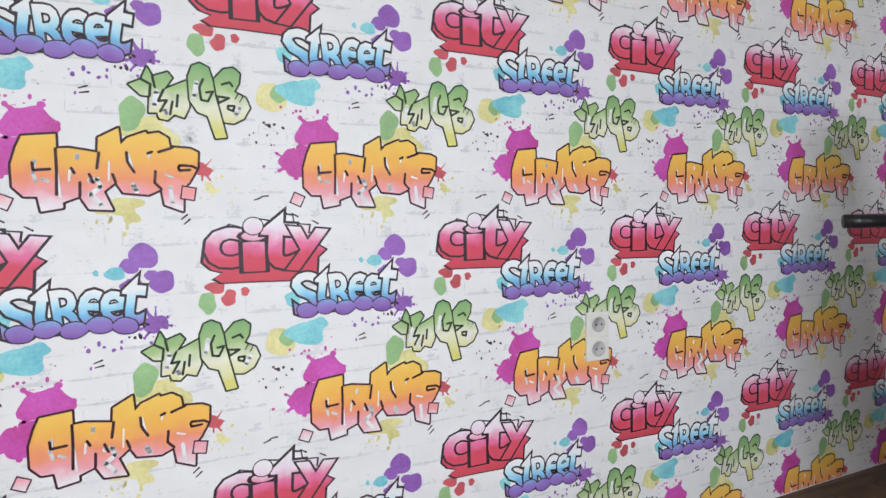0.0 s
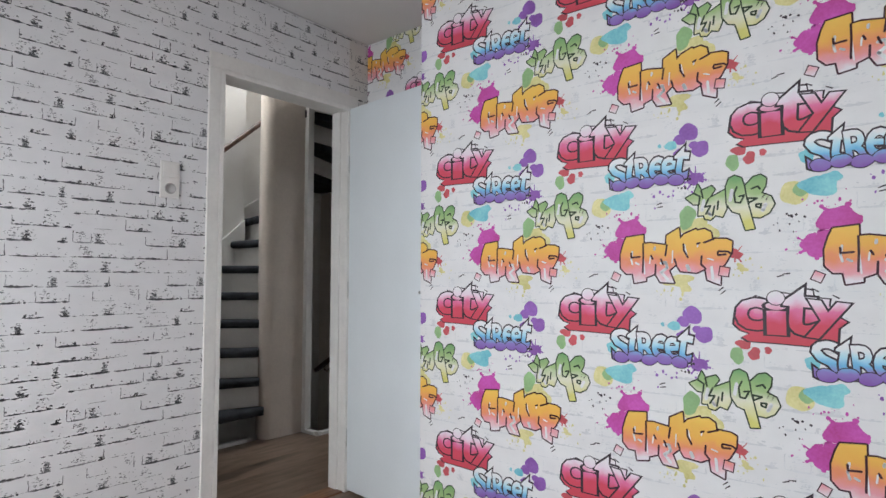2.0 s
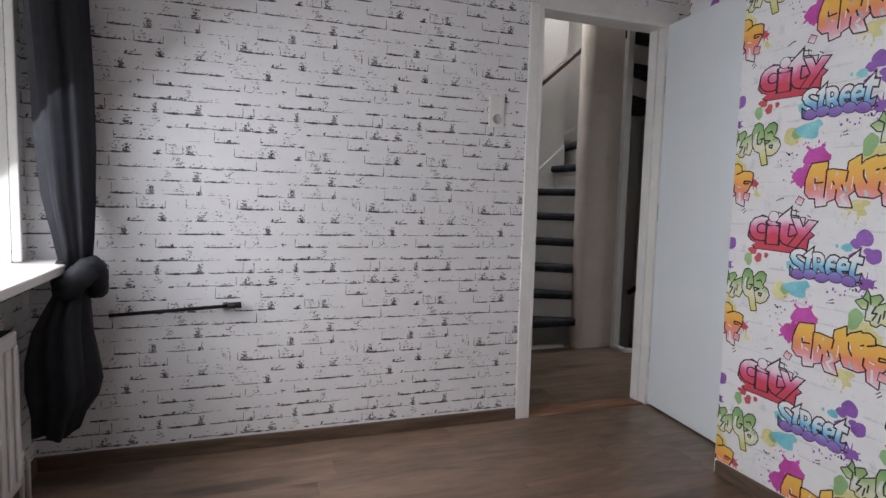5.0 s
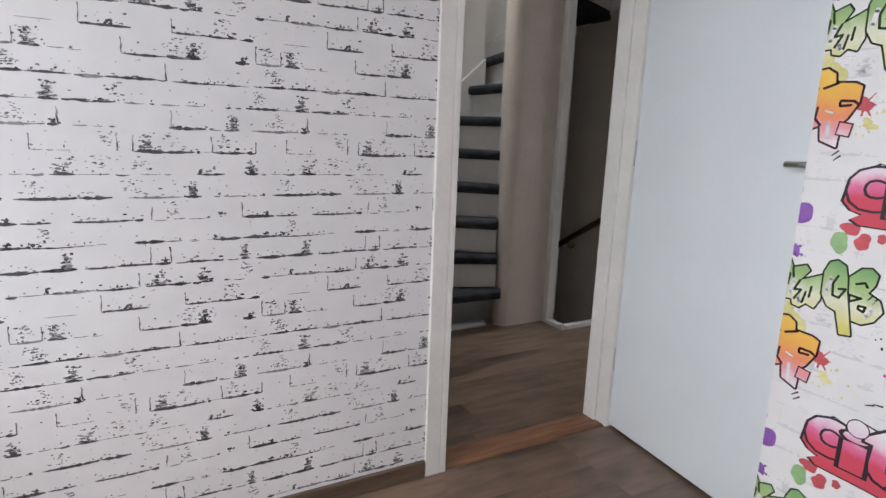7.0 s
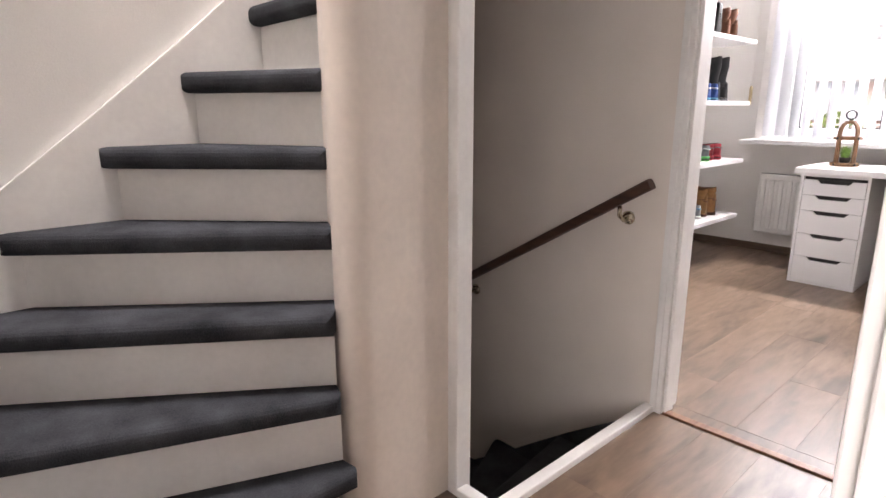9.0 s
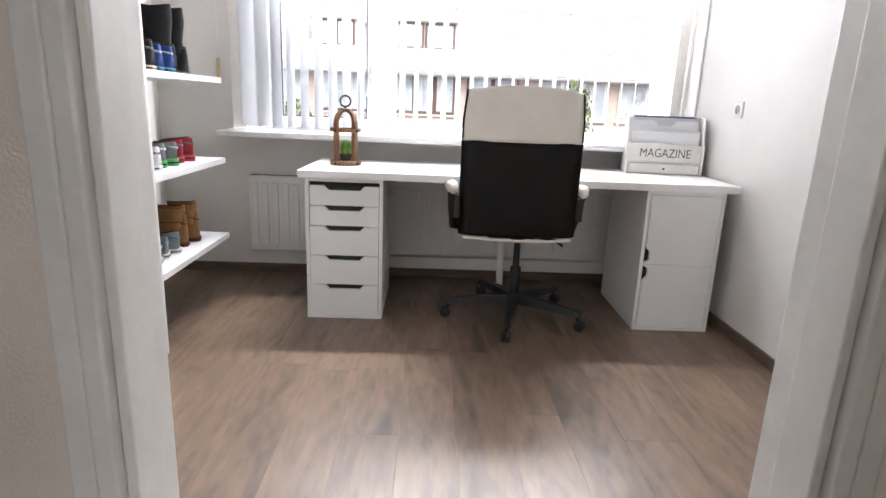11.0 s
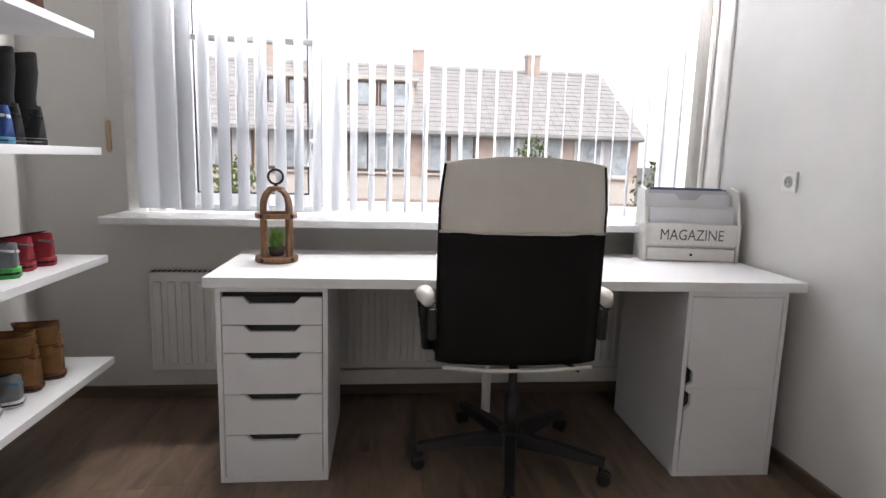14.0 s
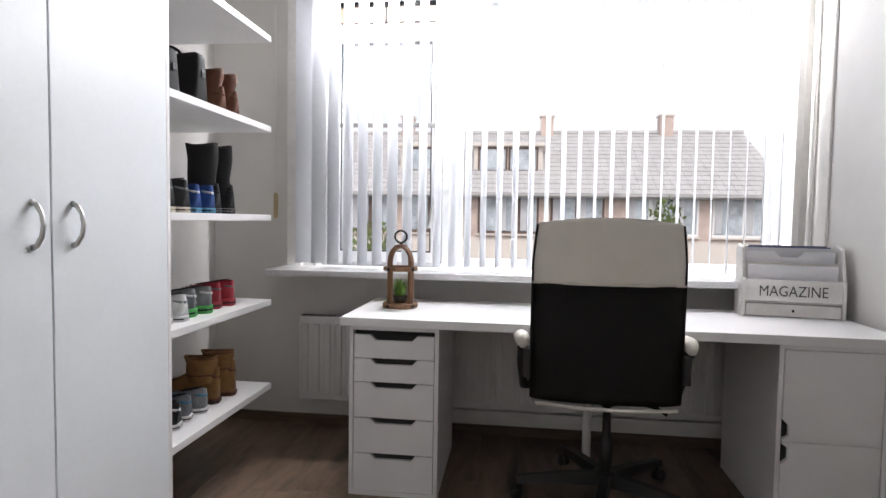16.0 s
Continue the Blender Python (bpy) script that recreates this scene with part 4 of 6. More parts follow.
def socket(name, m, label, double=False):
    s = tagged(empty(name, m), label, "socket")
    for k in range(2 if double else 1):
        z = -0.071 * k
        pl = part("face_plate", box(-0.04, 0.04, -0.011, -0.0005, z - 0.0355 if double else -0.04, z + 0.0355 if double else 0.04, bevel=0.004), M["socket"], s)
        ring = lathe([(0.0225, 0.0), (0.0225, 0.003), (0.019, 0.003), (0.018, -0.004)], 20)
        ring.transform(Matrix.Translation((0, -0.0112, z)) @ Matrix.Rotation(radians(90), 4, 'X'))
        part("well", ring, mat("socket_well", (0.46, 0.45, 0.44), 0.5) if not k and "socket_well" not in bpy.data.materials else bpy.data.materials["socket_well"], pl, "", True)
        for dx in (-0.0095, 0.0095):
            hole = lathe([(0.0028, 0), (0.0028, 0.001)], 8)
            hole.transform(Matrix.Translation((dx, -0.0145, z)) @ Matrix.Rotation(radians(90), 4, 'X'))
            part("pin_hole", hole, M["gap"], pl)
    return s


socket("socket", pose(R2, 5.58, 1.10, 0, 0, -90), "cream single wall socket beside the desk")

# ---- office chair ----
CX, CY = -0.207, 5.33


def rounded_sheet(w_at, y_at, z0, z1, thick, nz=18, nx=10, round_top=0.03):
    """A padded upright panel: w_at(z) gives the half width, y_at(u, z) the rear face."""
    bm = bmesh.new()
    front, rear = [], []
    for i in range(nz + 1):
        z = z0 + (z1 - z0) * i / nz
        w = w_at(z)
        rf, rr = [], []
        for k in range(nx + 1):
            u = 2 * k / nx - 1
            crown = round_top * (1 - u * u) * max(0, (z - z0) / (z1 - z0) - 0.7) / 0.3
            edge = max(0.0, abs(u) - 0.75) / 0.25
            t = thick * (1 - 0.75 * edge ** 2)
            rr.append(bm.verts.new((w * u, y_at(u, z) + 0.012 * edge ** 2, z + crown)))
            rf.append(bm.verts.new((w * u, y_at(u, z) + 0.012 * edge ** 2 + t, z + crown)))
        rear.append(rr)
        front.append(rf)
    for i in range(nz):
        for k in range(nx):
            bm.faces.new((rear[i][k], rear[i][k + 1], rear[i + 1][k + 1], rear[i + 1][k]))
            bm.faces.new((front[i][k + 1], front[i][k], front[i + 1][k], front[i + 1][k + 1]))
        bm.faces.new((rear[i][0], rear[i + 1][0], front[i + 1][0], front[i][0]))
        bm.faces.new((rear[i + 1][nx], rear[i][nx], front[i][nx], front[i + 1][nx]))
    for row_r, row_f, flip in ((rear[0], front[0], False), (rear[-1], front[-1], True)):
        for k in range(nx):
            q = (row_r[k], row_f[k], row_f[k + 1], row_r[k + 1])
            bm.faces.new(q[::-1] if flip else q)
    bmesh.ops.recalc_face_normals(bm, faces=bm.faces[:])
    return bm


def office_chair():
    c = tagged(empty("office_chair", pose(CX, CY, 0, 0, 0, -1.0)), "office chair with black back and cream headrest at the desk", "office chair")
    half = lambda z: 0.262 + (0.008 if z > 0.6 else 0.008 - 0.02 * max(0, 0.6 - z)) - 0.012 * max(0, (z - 1.02) / 0.1)
    rear = lambda u, z: -0.05 - 0.10 * (z - 0.48) * 0.35 + 0.03 * u * u
    part("backrest", rounded_sheet(half, rear, 0.485, 0.922, 0.085, round_top=0.0), M["black_leather"], c, "black faux leather backrest", True)
    part("headrest", rounded_sheet(half, rear, 0.924, 1.142, 0.085, round_top=0.022), M["cream_leather"], c, "cream faux leather headrest", True)
    part("seam_piping", tube([(-0.27, rear(-1, 0.923) + 0.008, 0.923), (-0.13, rear(-.5, 0.923) - 0.001, 0.923), (0, rear(0, 0.923) - 0.001, 0.923), (0.13, rear(.5, 0.923) - 0.001, 0.923), (0.27, rear(1, 0.923) + 0.008, 0.923)], 0.004, 8), M["cream_leather"], c, "", True)
    for s in (-1, 1):
        part("edge_piping", tube([(s * half(z), rear(1, z) + 0.013, z) for z in (0.49, 0.6, 0.75, 0.9, 1.0, 1.08, 1.138)], 0.005, 8), M["black_leather"], c, "", True)
    part("seat", box(-0.275, 0.275, 0.05, 0.52, 0.475, 0.56, bevel=0.03, seg=3), M["black_leather"], c, "black padded seat", True)
    part("seat_piping", tube([(-0.25, -0.045, 0.478), (-0.1, -0.065, 0.472), (0.1, -0.065, 0.472), (0.25, -0.045, 0.478)], 0.007, 8), M["cream_leather"], c, "", True)
    part("seat_plate", box(-0.12, 0.12, 0.12, 0.42, 0.44, 0.474, bevel=0.008), M["black_plastic"], c)
    part("tilt_lever", tube([(0.10, 0.15, 0.452), (0.2, 0.05, 0.455), (0.235, 0.03, 0.435)], 0.008, 8), M["black_plastic"], c, "", True)
    for s in (-1, 1):
        arm = part("armrest", tube([(s * 0.30, -0.02, 0.690), (s * 0.305, 0.02, 0.702), (s * 0.31, 0.14, 0.694), (s * 0.31, 0.26, 0.672), (s * 0.305, 0.33, 0.640)], [0.018, 0.029, 0.031, 0.029, 0.018], 12), M["cream_leather"], c, "cream padded armrest", True)
        part("arm_frame", tube([(s * 0.30, 0.0, 0.675), (s * 0.305, 0.05, 0.665), (s * 0.305, 0.06, 0.60), (s * 0.295, 0.12, 0.50), (s * 0.20, 0.2, 0.47)], 0.018, 8), M["black_plastic"], arm, "", True)
        part("arm_frame", tube([(s * 0.305, 0.31, 0.635), (s * 0.30, 0.29, 0.56), (s * 0.24, 0.26, 0.47)], 0.018, 8), M["black_plastic"], arm, "", True)
        part("side_block", box(s * 0.285 - 0.014, s * 0.285 + 0.014, -0.035, 0.04, 0.565, 0.672, bevel=0.006), M["black_plastic"], arm)
    hub = Vector((0.045, 0.22, 0))
    part("gas_column", lathe([(0.028, 0.10), (0.028, 0.27), (0.017, 0.275), (0.017, 0.40), (0.034, 0.405), (0.034, 0.44)], 18), M["black_plastic"], c, "", True).matrix_basis = Matrix.Translation(hub)
    base = part("star_base", lathe([(0.045, 0.075), (0.05, 0.09), (0.045, 0.125), (0.03, 0.13)], 18), M["black_plastic"], c, "black five-star base", True)
    base.matrix_basis = Matrix.Translation(hub)
    for k in range(5):
        a = radians(186 + 72 * k)
        d = Vector((math.cos(a), math.sin(a), 0))
        spoke = bmesh.new()
        pts = [(0.03, 0.028, 0.075, 0.125), (0.18, 0.024, 0.078, 0.118), (0.36, 0.019, 0.072, 0.098)]
        prev = None
        for r, w, z0, z1 in pts:
            ring = [spoke.verts.new((r, -w, z0)), spoke.verts.new((r, w, z0)), spoke.verts.new((r, w * 0.75, z1)), spoke.verts.new((r, -w * 0.75, z1))]
            if prev:
                for q in range(4):
                    spoke.faces.new((prev[q], prev[(q + 1) % 4], ring[(q + 1) % 4], ring[q]))
            else:
                spoke.faces.new(ring[::-1])
            prev = ring
        spoke.faces.new(prev)
        bmesh.ops.recalc_face_normals(spoke, faces=spoke.faces[:])
        sp = part("spoke", spoke, M["black_plastic"], base)
        sp.matrix_basis = Matrix.Rotation(a, 4, 'Z')
        part("castor_stem", tube([(0.345, 0, 0.05), (0.345, 0, 0.075)], 0.008, 8), M["dark_metal"], sp)
        for s in (-1, 1):
            wh = lathe([(0.010, -0.009), (0.024, -0.009), (0.0265, -0.004), (0.0265, 0.004), (0.024, 0.009), (0.010, 0.009)], 16)
            wh.transform(Matrix.Translation((0.36, s * 0.0125, 0.0265)) @ Matrix.Rotation(radians(90), 4, 'X'))
            part("castor", wh, M["black_plastic"], sp, "", True)
    return c


office_chair()

# ---- lantern with a small grass plant ----
lan = tagged(empty("lantern", pose(-1.062, 5.745, DZ, 0, 0, 12)), "brown wooden arched lantern holding a small grass plant", "lantern")
LW = 0.072


def ring_plate(r, z0, z1, hole):
    bm = bmesh.new()
    n = 28
    vs = [[bm.verts.new((rr * math.cos(k * math.tau / n), rr * math.sin(k * math.tau / n), z)) for k in range(n)] for rr, z in ((r, z0), (r, z1), (hole, z1), (hole, z0))]
    for a, b in zip(vs, vs[1:] + vs[:1]):
        for k in range(n):
            bm.faces.new((a[k], a[(k + 1) % n], b[(k + 1) % n], b[k]))
    bmesh.ops.recalc_face_normals(bm, faces=bm.faces[:])
    return bm


part("base_plate", lathe([(0.078, 0.0), (0.08, 0.004), (0.08, 0.018), (0.077, 0.022)], 28), M["lantern_wood"], lan, "", True)
part("hoop", ring_plate(0.078, 0.168, 0.186, 0.056), M["lantern_wood"], lan)
for k in range(4):
    a = radians(45 + 90 * k)
    post_ = part("post", box(-0.007, 0.007, -0.012, 0.012, 0.022, 0.168, bevel=0.002), M["lantern_wood"], lan)
    post_.matrix_basis = pose(LW * 0.92 * math.cos(a), LW * 0.92 * math.sin(a), 0, 0, 0, math.degrees(a))
    arch = bmesh.new()
    prev = None
    for i in range(9):
        t = i / 8 * math.pi / 2
        rad, z = 0.066 * math.cos(t) + 0.012 * math.sin(t), 0.186 + 0.088 * math.sin(t)
        n1, n2 = math.cos(t), math.sin(t)
        ring = [arch.verts.new((rad + o * n1 * 0.006, w, z + o * n2 * 0.006)) for o, w in ((-1, -0.011), (1, -0.011), (1, 0.011), (-1, 0.011))]
        if prev:
            for q in range(4):
                arch.faces.new((prev[q], prev[(q + 1) % 4], ring[(q + 1) % 4], ring[q]))
        else:
            arch.faces.new(ring)
        prev = ring
    arch.faces.new(prev[::-1])
    bmesh.ops.recalc_face_normals(arch, faces=arch.faces[:])
    part("arch", arch, M["lantern_wood"], lan).matrix_basis = Matrix.Rotation(a, 4, 'Z')
    for z in (0.011, 0.177):
        st = lathe([(0.009, 0), (0.008, 0.004), (0.003, 0.007)], 10)
        st.transform(Matrix.Rotation(a, 4, 'Z') @ Matrix.Translation((0.0775, 0, z)) @ Matrix.Rotation(radians(90), 4, 'Y'))
        part("stud", st, M["dark_metal"], lan, "black metal stud", True)
part("cap", lathe([(0.030, 0.272), (0.033, 0.276), (0.030, 0.284), (0.010, 0.287)], 18), M["lantern_wood"], lan, "", True)
part("ring_neck", tube([(0, 0, 0.286), (0, 0, 0.298)], [0.008, 0.005], 10), M["dark_metal"], lan, "", True)
part("ring", tube([(0.027 * math.cos(t * math.tau / 28), 0, 0.322 + 0.027 * math.sin(t * math.tau / 28)) for t in range(28)], 0.0048, 10, closed=True), M["dark_metal"], lan, "black metal ring", True)
plant = tagged(empty("grass_plant", lan.matrix_basis @ Matrix.Translation((0, 0, 0.022))), "small green artificial grass plant inside the lantern", "plant")
part("pot", lathe([(0.026, 0.0), (0.032, 0.03), (0.030, 0.032)], 18), mat("dark_plant_pot", (0.05, 0.045, 0.04), 0.6), plant, "", True)
M["grass"] = mat("bright_grass_blades", (0.10, 0.26, 0.03), 0.5, vary=0.3, scale=40, fine=100, tint=(0.22, 0.42, 0.07))
rg = random.Random(9)
gb = bmesh.new()
for _ in range(260):
    a, r0 = rg.uniform(0, math.tau), rg.uniform(0, 0.024)
    lean, hgt = rg.uniform(0.0, 0.034), rg.uniform(0.035, 0.088)
    d, s = Vector((math.cos(a), math.sin(a), 0)), Vector((-math.sin(a), math.cos(a), 0))
    p0, p1, p2 = d * r0 + Vector((0, 0, 0.028)), d * (r0 + lean * 0.4) + Vector((0, 0, 0.028 + hgt * 0.6)), d * (r0 + lean) + Vector((0, 0, 0.028 + hgt))
    v = [gb.verts.new(q) for q in (p0 - s * 0.0016, p0 + s * 0.0016, p1 + s * 0.0014, p1 - s * 0.0014, p2)]
    gb.faces.new((v[0], v[1], v[2], v[3]))
    gb.faces.new((v[3], v[2], v[4]))
part("blades", gb, M["grass"], plant)

# ---- lettering from the built-in font ----


def glyph(text, offset=0.0, size=1.0, fine=3):
    """The flat outline of a text as (points, faces) in its own plane."""
    cu = bpy.data.curves.new("scratch_text", 'FONT')
    cu.body, cu.size, cu.offset, cu.resolution_u, cu.fill_mode = text, size, offset, fine, 'FRONT'
    ob = new("scratch_text", cu)
    bpy.context.view_layer.update()
    me = ob.evaluated_get(bpy.context.evaluated_depsgraph_get()).to_mesh()
    pts = [(v.co.x, v.co.y) for v in me.vertices]
    faces = [tuple(p.vertices) for p in me.polygons]
    bpy.data.objects.remove(ob)
    bpy.data.curves.remove(cu)
    return pts, faces


# ---- magazine holder ----
mag = tagged(empty("magazine_holder", pose(0.655, 5.815, DZ, 0, 0, -8)), "white wooden magazine holder with a small drawer on the desk", "magazine holder")
M["mag_paint"] = mat("off_white_wood_paint", (0.74, 0.72, 0.69), 0.55, vary=0.05, scale=12, fine=80, bump=0.02)
M["mag_ink"] = mat("dark_grey_print", (0.06, 0.06, 0.065), 0.6)
MW = 0.195
for s in (-1, 1):
    part("side", slab([(0.0, 0.0), (0.15, 0.0), (0.15, 0.30), (0.115, 0.315), (0.045, 0.30), (0.012, 0.17), (0.0, 0.16)], 'x', s * MW - 0.006, s * MW + 0.006), M["mag_paint"], mag)
part("front", box(-MW + 0.0065, MW - 0.0065, 0.004, 0.014, 0.068, 0.162, bevel=0.002), M["mag_paint"], mag)
part("back", box(-MW + 0.0065, MW - 0.0065, 0.138, 0.148, 0.003, 0.305, bevel=0.002), M["mag_paint"], mag)
part("divider", box(-MW + 0.0065, MW - 0.0065, 0.07, 0.076, 0.066, 0.235), M["mag_paint"], mag)
part("shelf", box(-MW + 0.0065, MW - 0.0065, 0.0145, 0.137, 0.060, 0.066), M["mag_paint"], mag)
dr = part("drawer", box(-MW + 0.010, MW - 0.010, 0.002, 0.13, 0.004, 0.057, bevel=0.002), M["mag_paint"], mag)
part("knob", lathe([(0.004, 0), (0.006, 0.004), (0.003, 0.008)], 10), M["dark_metal"], dr, "small dark metal knob", True).matrix_basis = pose(0, 0.002, 0.03, 90)
pts, faces = glyph("MAGAZINE", 0.0, 1.0)
wx0, wx1 = min(p[0] for p in pts), max(p[0] for p in pts)
lb = bmesh.new()
vs = [lb.verts.new(((p[0] - (wx0 + wx1) / 2) * 0.265 / (wx1 - wx0), 0.0030, 0.092 + p[1] * 0.066)) for p in pts]
for f in faces:
    lb.faces.new([vs[i] for i in f])
part("lettering", lb, M["mag_ink"], mag, "dark printed word MAGAZINE")
M["paper"] = mat("pale_paper", (0.74, 0.74, 0.77), 0.6, vary=0.04)
fold = tagged(empty("paper_folders", mag.matrix_basis.copy()), "pale grey folders and magazines in the holder", "folders")
part("folder", slab([(-0.178, 0.070), (0.178, 0.070), (0.178, 0.285), (0.06, 0.285), (0.035, 0.258), (-0.035, 0.258), (-0.06, 0.285), (-0.178, 0.285)], 'y', 0.080, 0.084), M["paper"], fold)
for k, (h, c) in enumerate(((0.300, (0.55, 0.55, 0.58)), (0.306, (0.05, 0.08, 0.20)), (0.303, (0.66, 0.66, 0.68)), (0.310, (0.06, 0.06, 0.09)))):
    part("magazine", box(-0.168 + 0.004 * k, 0.170 - 0.005 * k, 0.088 + 0.010 * k, 0.095 + 0.010 * k, 0.0665, h), mat("magazine_cover", c, 0.35), fold)
part("front_folder", box(-0.176, 0.176, 0.030, 0.040, 0.0665, 0.225), M["paper"], fold)

# ---- shoe shelves and wardrobe ----
SX, SY0, SY1 = -1.705, 4.99, 5.80
shelf_me = box(L2 + 0.0005, SX, SY0, SY1, -0.028, 0.0, bevel=0.0015)
first = None
for z in (0.345, 0.752, 1.158, 1.575, 1.995):
    if first is None:
        s_ = part("wall_shelf", shelf_me, M["laminate"])
        first = s_
    else:
        s_ = new("wall_shelf", first.data)
    s_.matrix_basis = Matrix.Translation((0, 0, z))
    tagged(s_, "white laminate wall shelf holding shoes" if z < 1.9 else "empty white laminate wall shelf", "shelf", "shoe shelves")
    br = part("support", box(L2 + 0.001, L2 + 0.03, SY0 + 0.05, SY1 - 0.2, -0.045, -0.0285), M["laminate"], s_)
    part("fixing", lathe([(0.014, -0.033), (0.012, -0.0285)], 12), M["steel"], s_, "", True).matrix_basis = Matrix.Translation((L2 + 0.09, SY1 - 0.4, 0))
wd = tagged(empty("wardrobe"), "tall white two-door wardrobe with curved steel handles", "wardrobe")
WY0, WH = 3.975, 2.25
part("carcass", box(L2 + 0.0005, SX - 0.021, WY0, SY0 - 0.0185, 0.0, WH), M["laminate"], wd)
part("side_panel", box(L2 + 0.0005, SX, SY0 - 0.018, SY0 - 0.001, 0.0, WH, bevel=0.001), M["laminate"], wd)
part("plinth", box(SX - 0.0205, SX - 0.006, WY0, SY0 - 0.0185, 0.0, 0.06), M["laminate"], wd)
for y0, y1, hy in ((WY0, 4.481, 4.425), (4.487, SY0 - 0.0195, 4.555)):
    d = part("door", box(SX - 0.018, SX, y0, y1, 0.065, WH, bevel=0.0015), M["door_paint"], wd)
    part("handle", tube([(SX - 0.001, hy, 1.065), (SX + 0.012, hy, 1.07), (SX + 0.026, hy, 1.092), (SX + 0.031, hy, 1.12), (SX + 0.026, hy, 1.148), (SX + 0.012, hy, 1.17), (SX - 0.001, hy, 1.175)], [0.009, 0.007, 0.006, 0.006, 0.006, 0.007, 0.009], 10), M["steel"], d, "curved steel handle", True)


def cloth(name, c, rough=0.7):
    return mat(name, c, rough, vary=0.15, scale=30, fine=260, bump=0.05, spec=0.3)


C = {k: cloth("shoe_" + k, v) for k, v in dict(black=(0.014, 0.014, 0.015), white=(0.62, 0.62, 0.61), grey=(0.20, 0.21, 0.22), green=(0.07, 0.36, 0.09), red=(0.36, 0.030, 0.045),
                                               blue=(0.015, 0.055, 0.21), teal=(0.06, 0.20, 0.32), tan=(0.27, 0.135, 0.045), brown=(0.12, 0.045, 0.022), cream=(0.50, 0.45, 0.36)).items()}


def shoe(name, m, length, height, upper, sole, label, group, shaft=0.0, sole_h=0.022, accent=None, open_top=True):
    """A shoe pointing along its own +x, heel at the origin; shaft adds a boot leg."""
    s = tagged(empty(name, m), label, "boot" if shaft else "shoe", group)
    w = 0.040
    bm = bmesh.new()
    secs = []
    n = 14
    prof = ((0.0, 0.62, 0.98), (0.04, 0.80, 1.0), (0.14, 0.88, 1.0), (0.28, 0.86, 0.93), (0.42, 0.88, 0.80), (0.58, 1.0, 0.62), (0.75, 1.05, 0.46), (0.90, 0.90, 0.38), (0.98, 0.55, 0.28))
    for t, ww, hh in prof:
        ring = []
        for k in range(n):
            a = math.tau * k / n
            zz = max(0.0, math.sin(a)) ** 0.8 if math.sin(a) > 0 else -0.10 * abs(math.sin(a))
            taper = 1 - 0.55 * max(0, math.sin(a)) * (1 if t < 0.5 else 0.6)
            ring.append(bm.verts.new((length * t, w * ww * math.cos(a) * taper, sole_h + 0.002 + (height - sole_h) * hh * max(0, zz))))
        secs.append(ring)
    for a, b in zip(secs, secs[1:]):
        for k in range(n):
            bm.faces.new((a[k], a[(k + 1) % n], b[(k + 1) % n], b[k]))
    bm.faces.new(secs[0][::-1])
    bm.faces.new(secs[-1])
    bmesh.ops.recalc_face_normals(bm, faces=bm.faces[:])
    up = part("upper", bm, upper, s, "", True)
    sl = bmesh.new()
    out = []
    for t, ww in ((-0.02, 0.5), (0.03, 0.86), (0.14, 0.95), (0.30, 0.88), (0.5, 0.95), (0.72, 1.10), (0.88, 0.98), (0.98, 0.6), (1.01, 0.2)):
        out.append((length * t, w * ww))
    prism(out + [(x_, -y_) for x_, y_ in out[::-1]], 0.0, sole_h, bm=sl, bevel=0.003)
    sole_part = part("sole", sl, sole, s, "", True)
    rim = [(x_, y_ * 1.02) for x_, y_ in out] + [(x_, -y_ * 1.02) for x_, y_ in out[::-1]]
    part("sole_stripe", prism(rim, sole_h * 0.38, sole_h * 0.62), C["black"] if sole != C["black"] else C["grey"], sole_part)
    heel = tube([(length * 0.13, w * 0.52, sole_h + (height - sole_h) * 0.72), (length * 0.03, w * 0.42, sole_h + (height - sole_h) * 0.66), (-0.001, 0.0, sole_h + (height - sole_h) * 0.64), (length * 0.03, -w * 0.42, sole_h + (height - sole_h) * 0.66), (length * 0.13, -w * 0.52, sole_h + (height - sole_h) * 0.72)], [0.003, 0.005, 0.006, 0.005, 0.003], 8)
    part("heel_tab", heel, accent or upper, up, "", True)
    if shaft:
        sh = bmesh.new()
        rings = []
        for t, r in ((-0.3, 0.036), (0.0, 0.039), (0.3, 0.040), (0.7, 0.043), (1.0, 0.046), (1.0, 0.042), (0.55, 0.040)):
            z = height * 0.72 + shaft * t
            rings.append([sh.verts.new((0.072 + 0.004 * math.sin(7 * t) + 1.55 * r * math.cos(k * math.tau / 16), r * math.sin(k * math.tau / 16), z + (0.006 * math.cos(k * math.tau / 8) if t == 1.0 else 0))) for k in range(16)])
        for a, b in zip(rings, rings[1:]):
            for k in range(16):
                sh.faces.new((a[k], a[(k + 1) % 16], b[(k + 1) % 16], b[k]))
        sh.faces.new(rings[-1])
        bmesh.ops.recalc_face_normals(sh, faces=sh.faces[:])
        part("shaft", sh, upper, s, "", True)
        # Black disc part-way down paints the shade inside the boot
        lin = lathe([(0.004, 0.0), (0.0405, 0.001)], 16)
        lin.transform(Matrix.Translation((0.072, 0, height * 0.72 + shaft * 0.62)) @ Matrix.Diagonal((1.5, 0.98, 1, 1)))
        part("inside_shade", lin, M["black_leather"], s, "dark disc for the shade inside the boot")
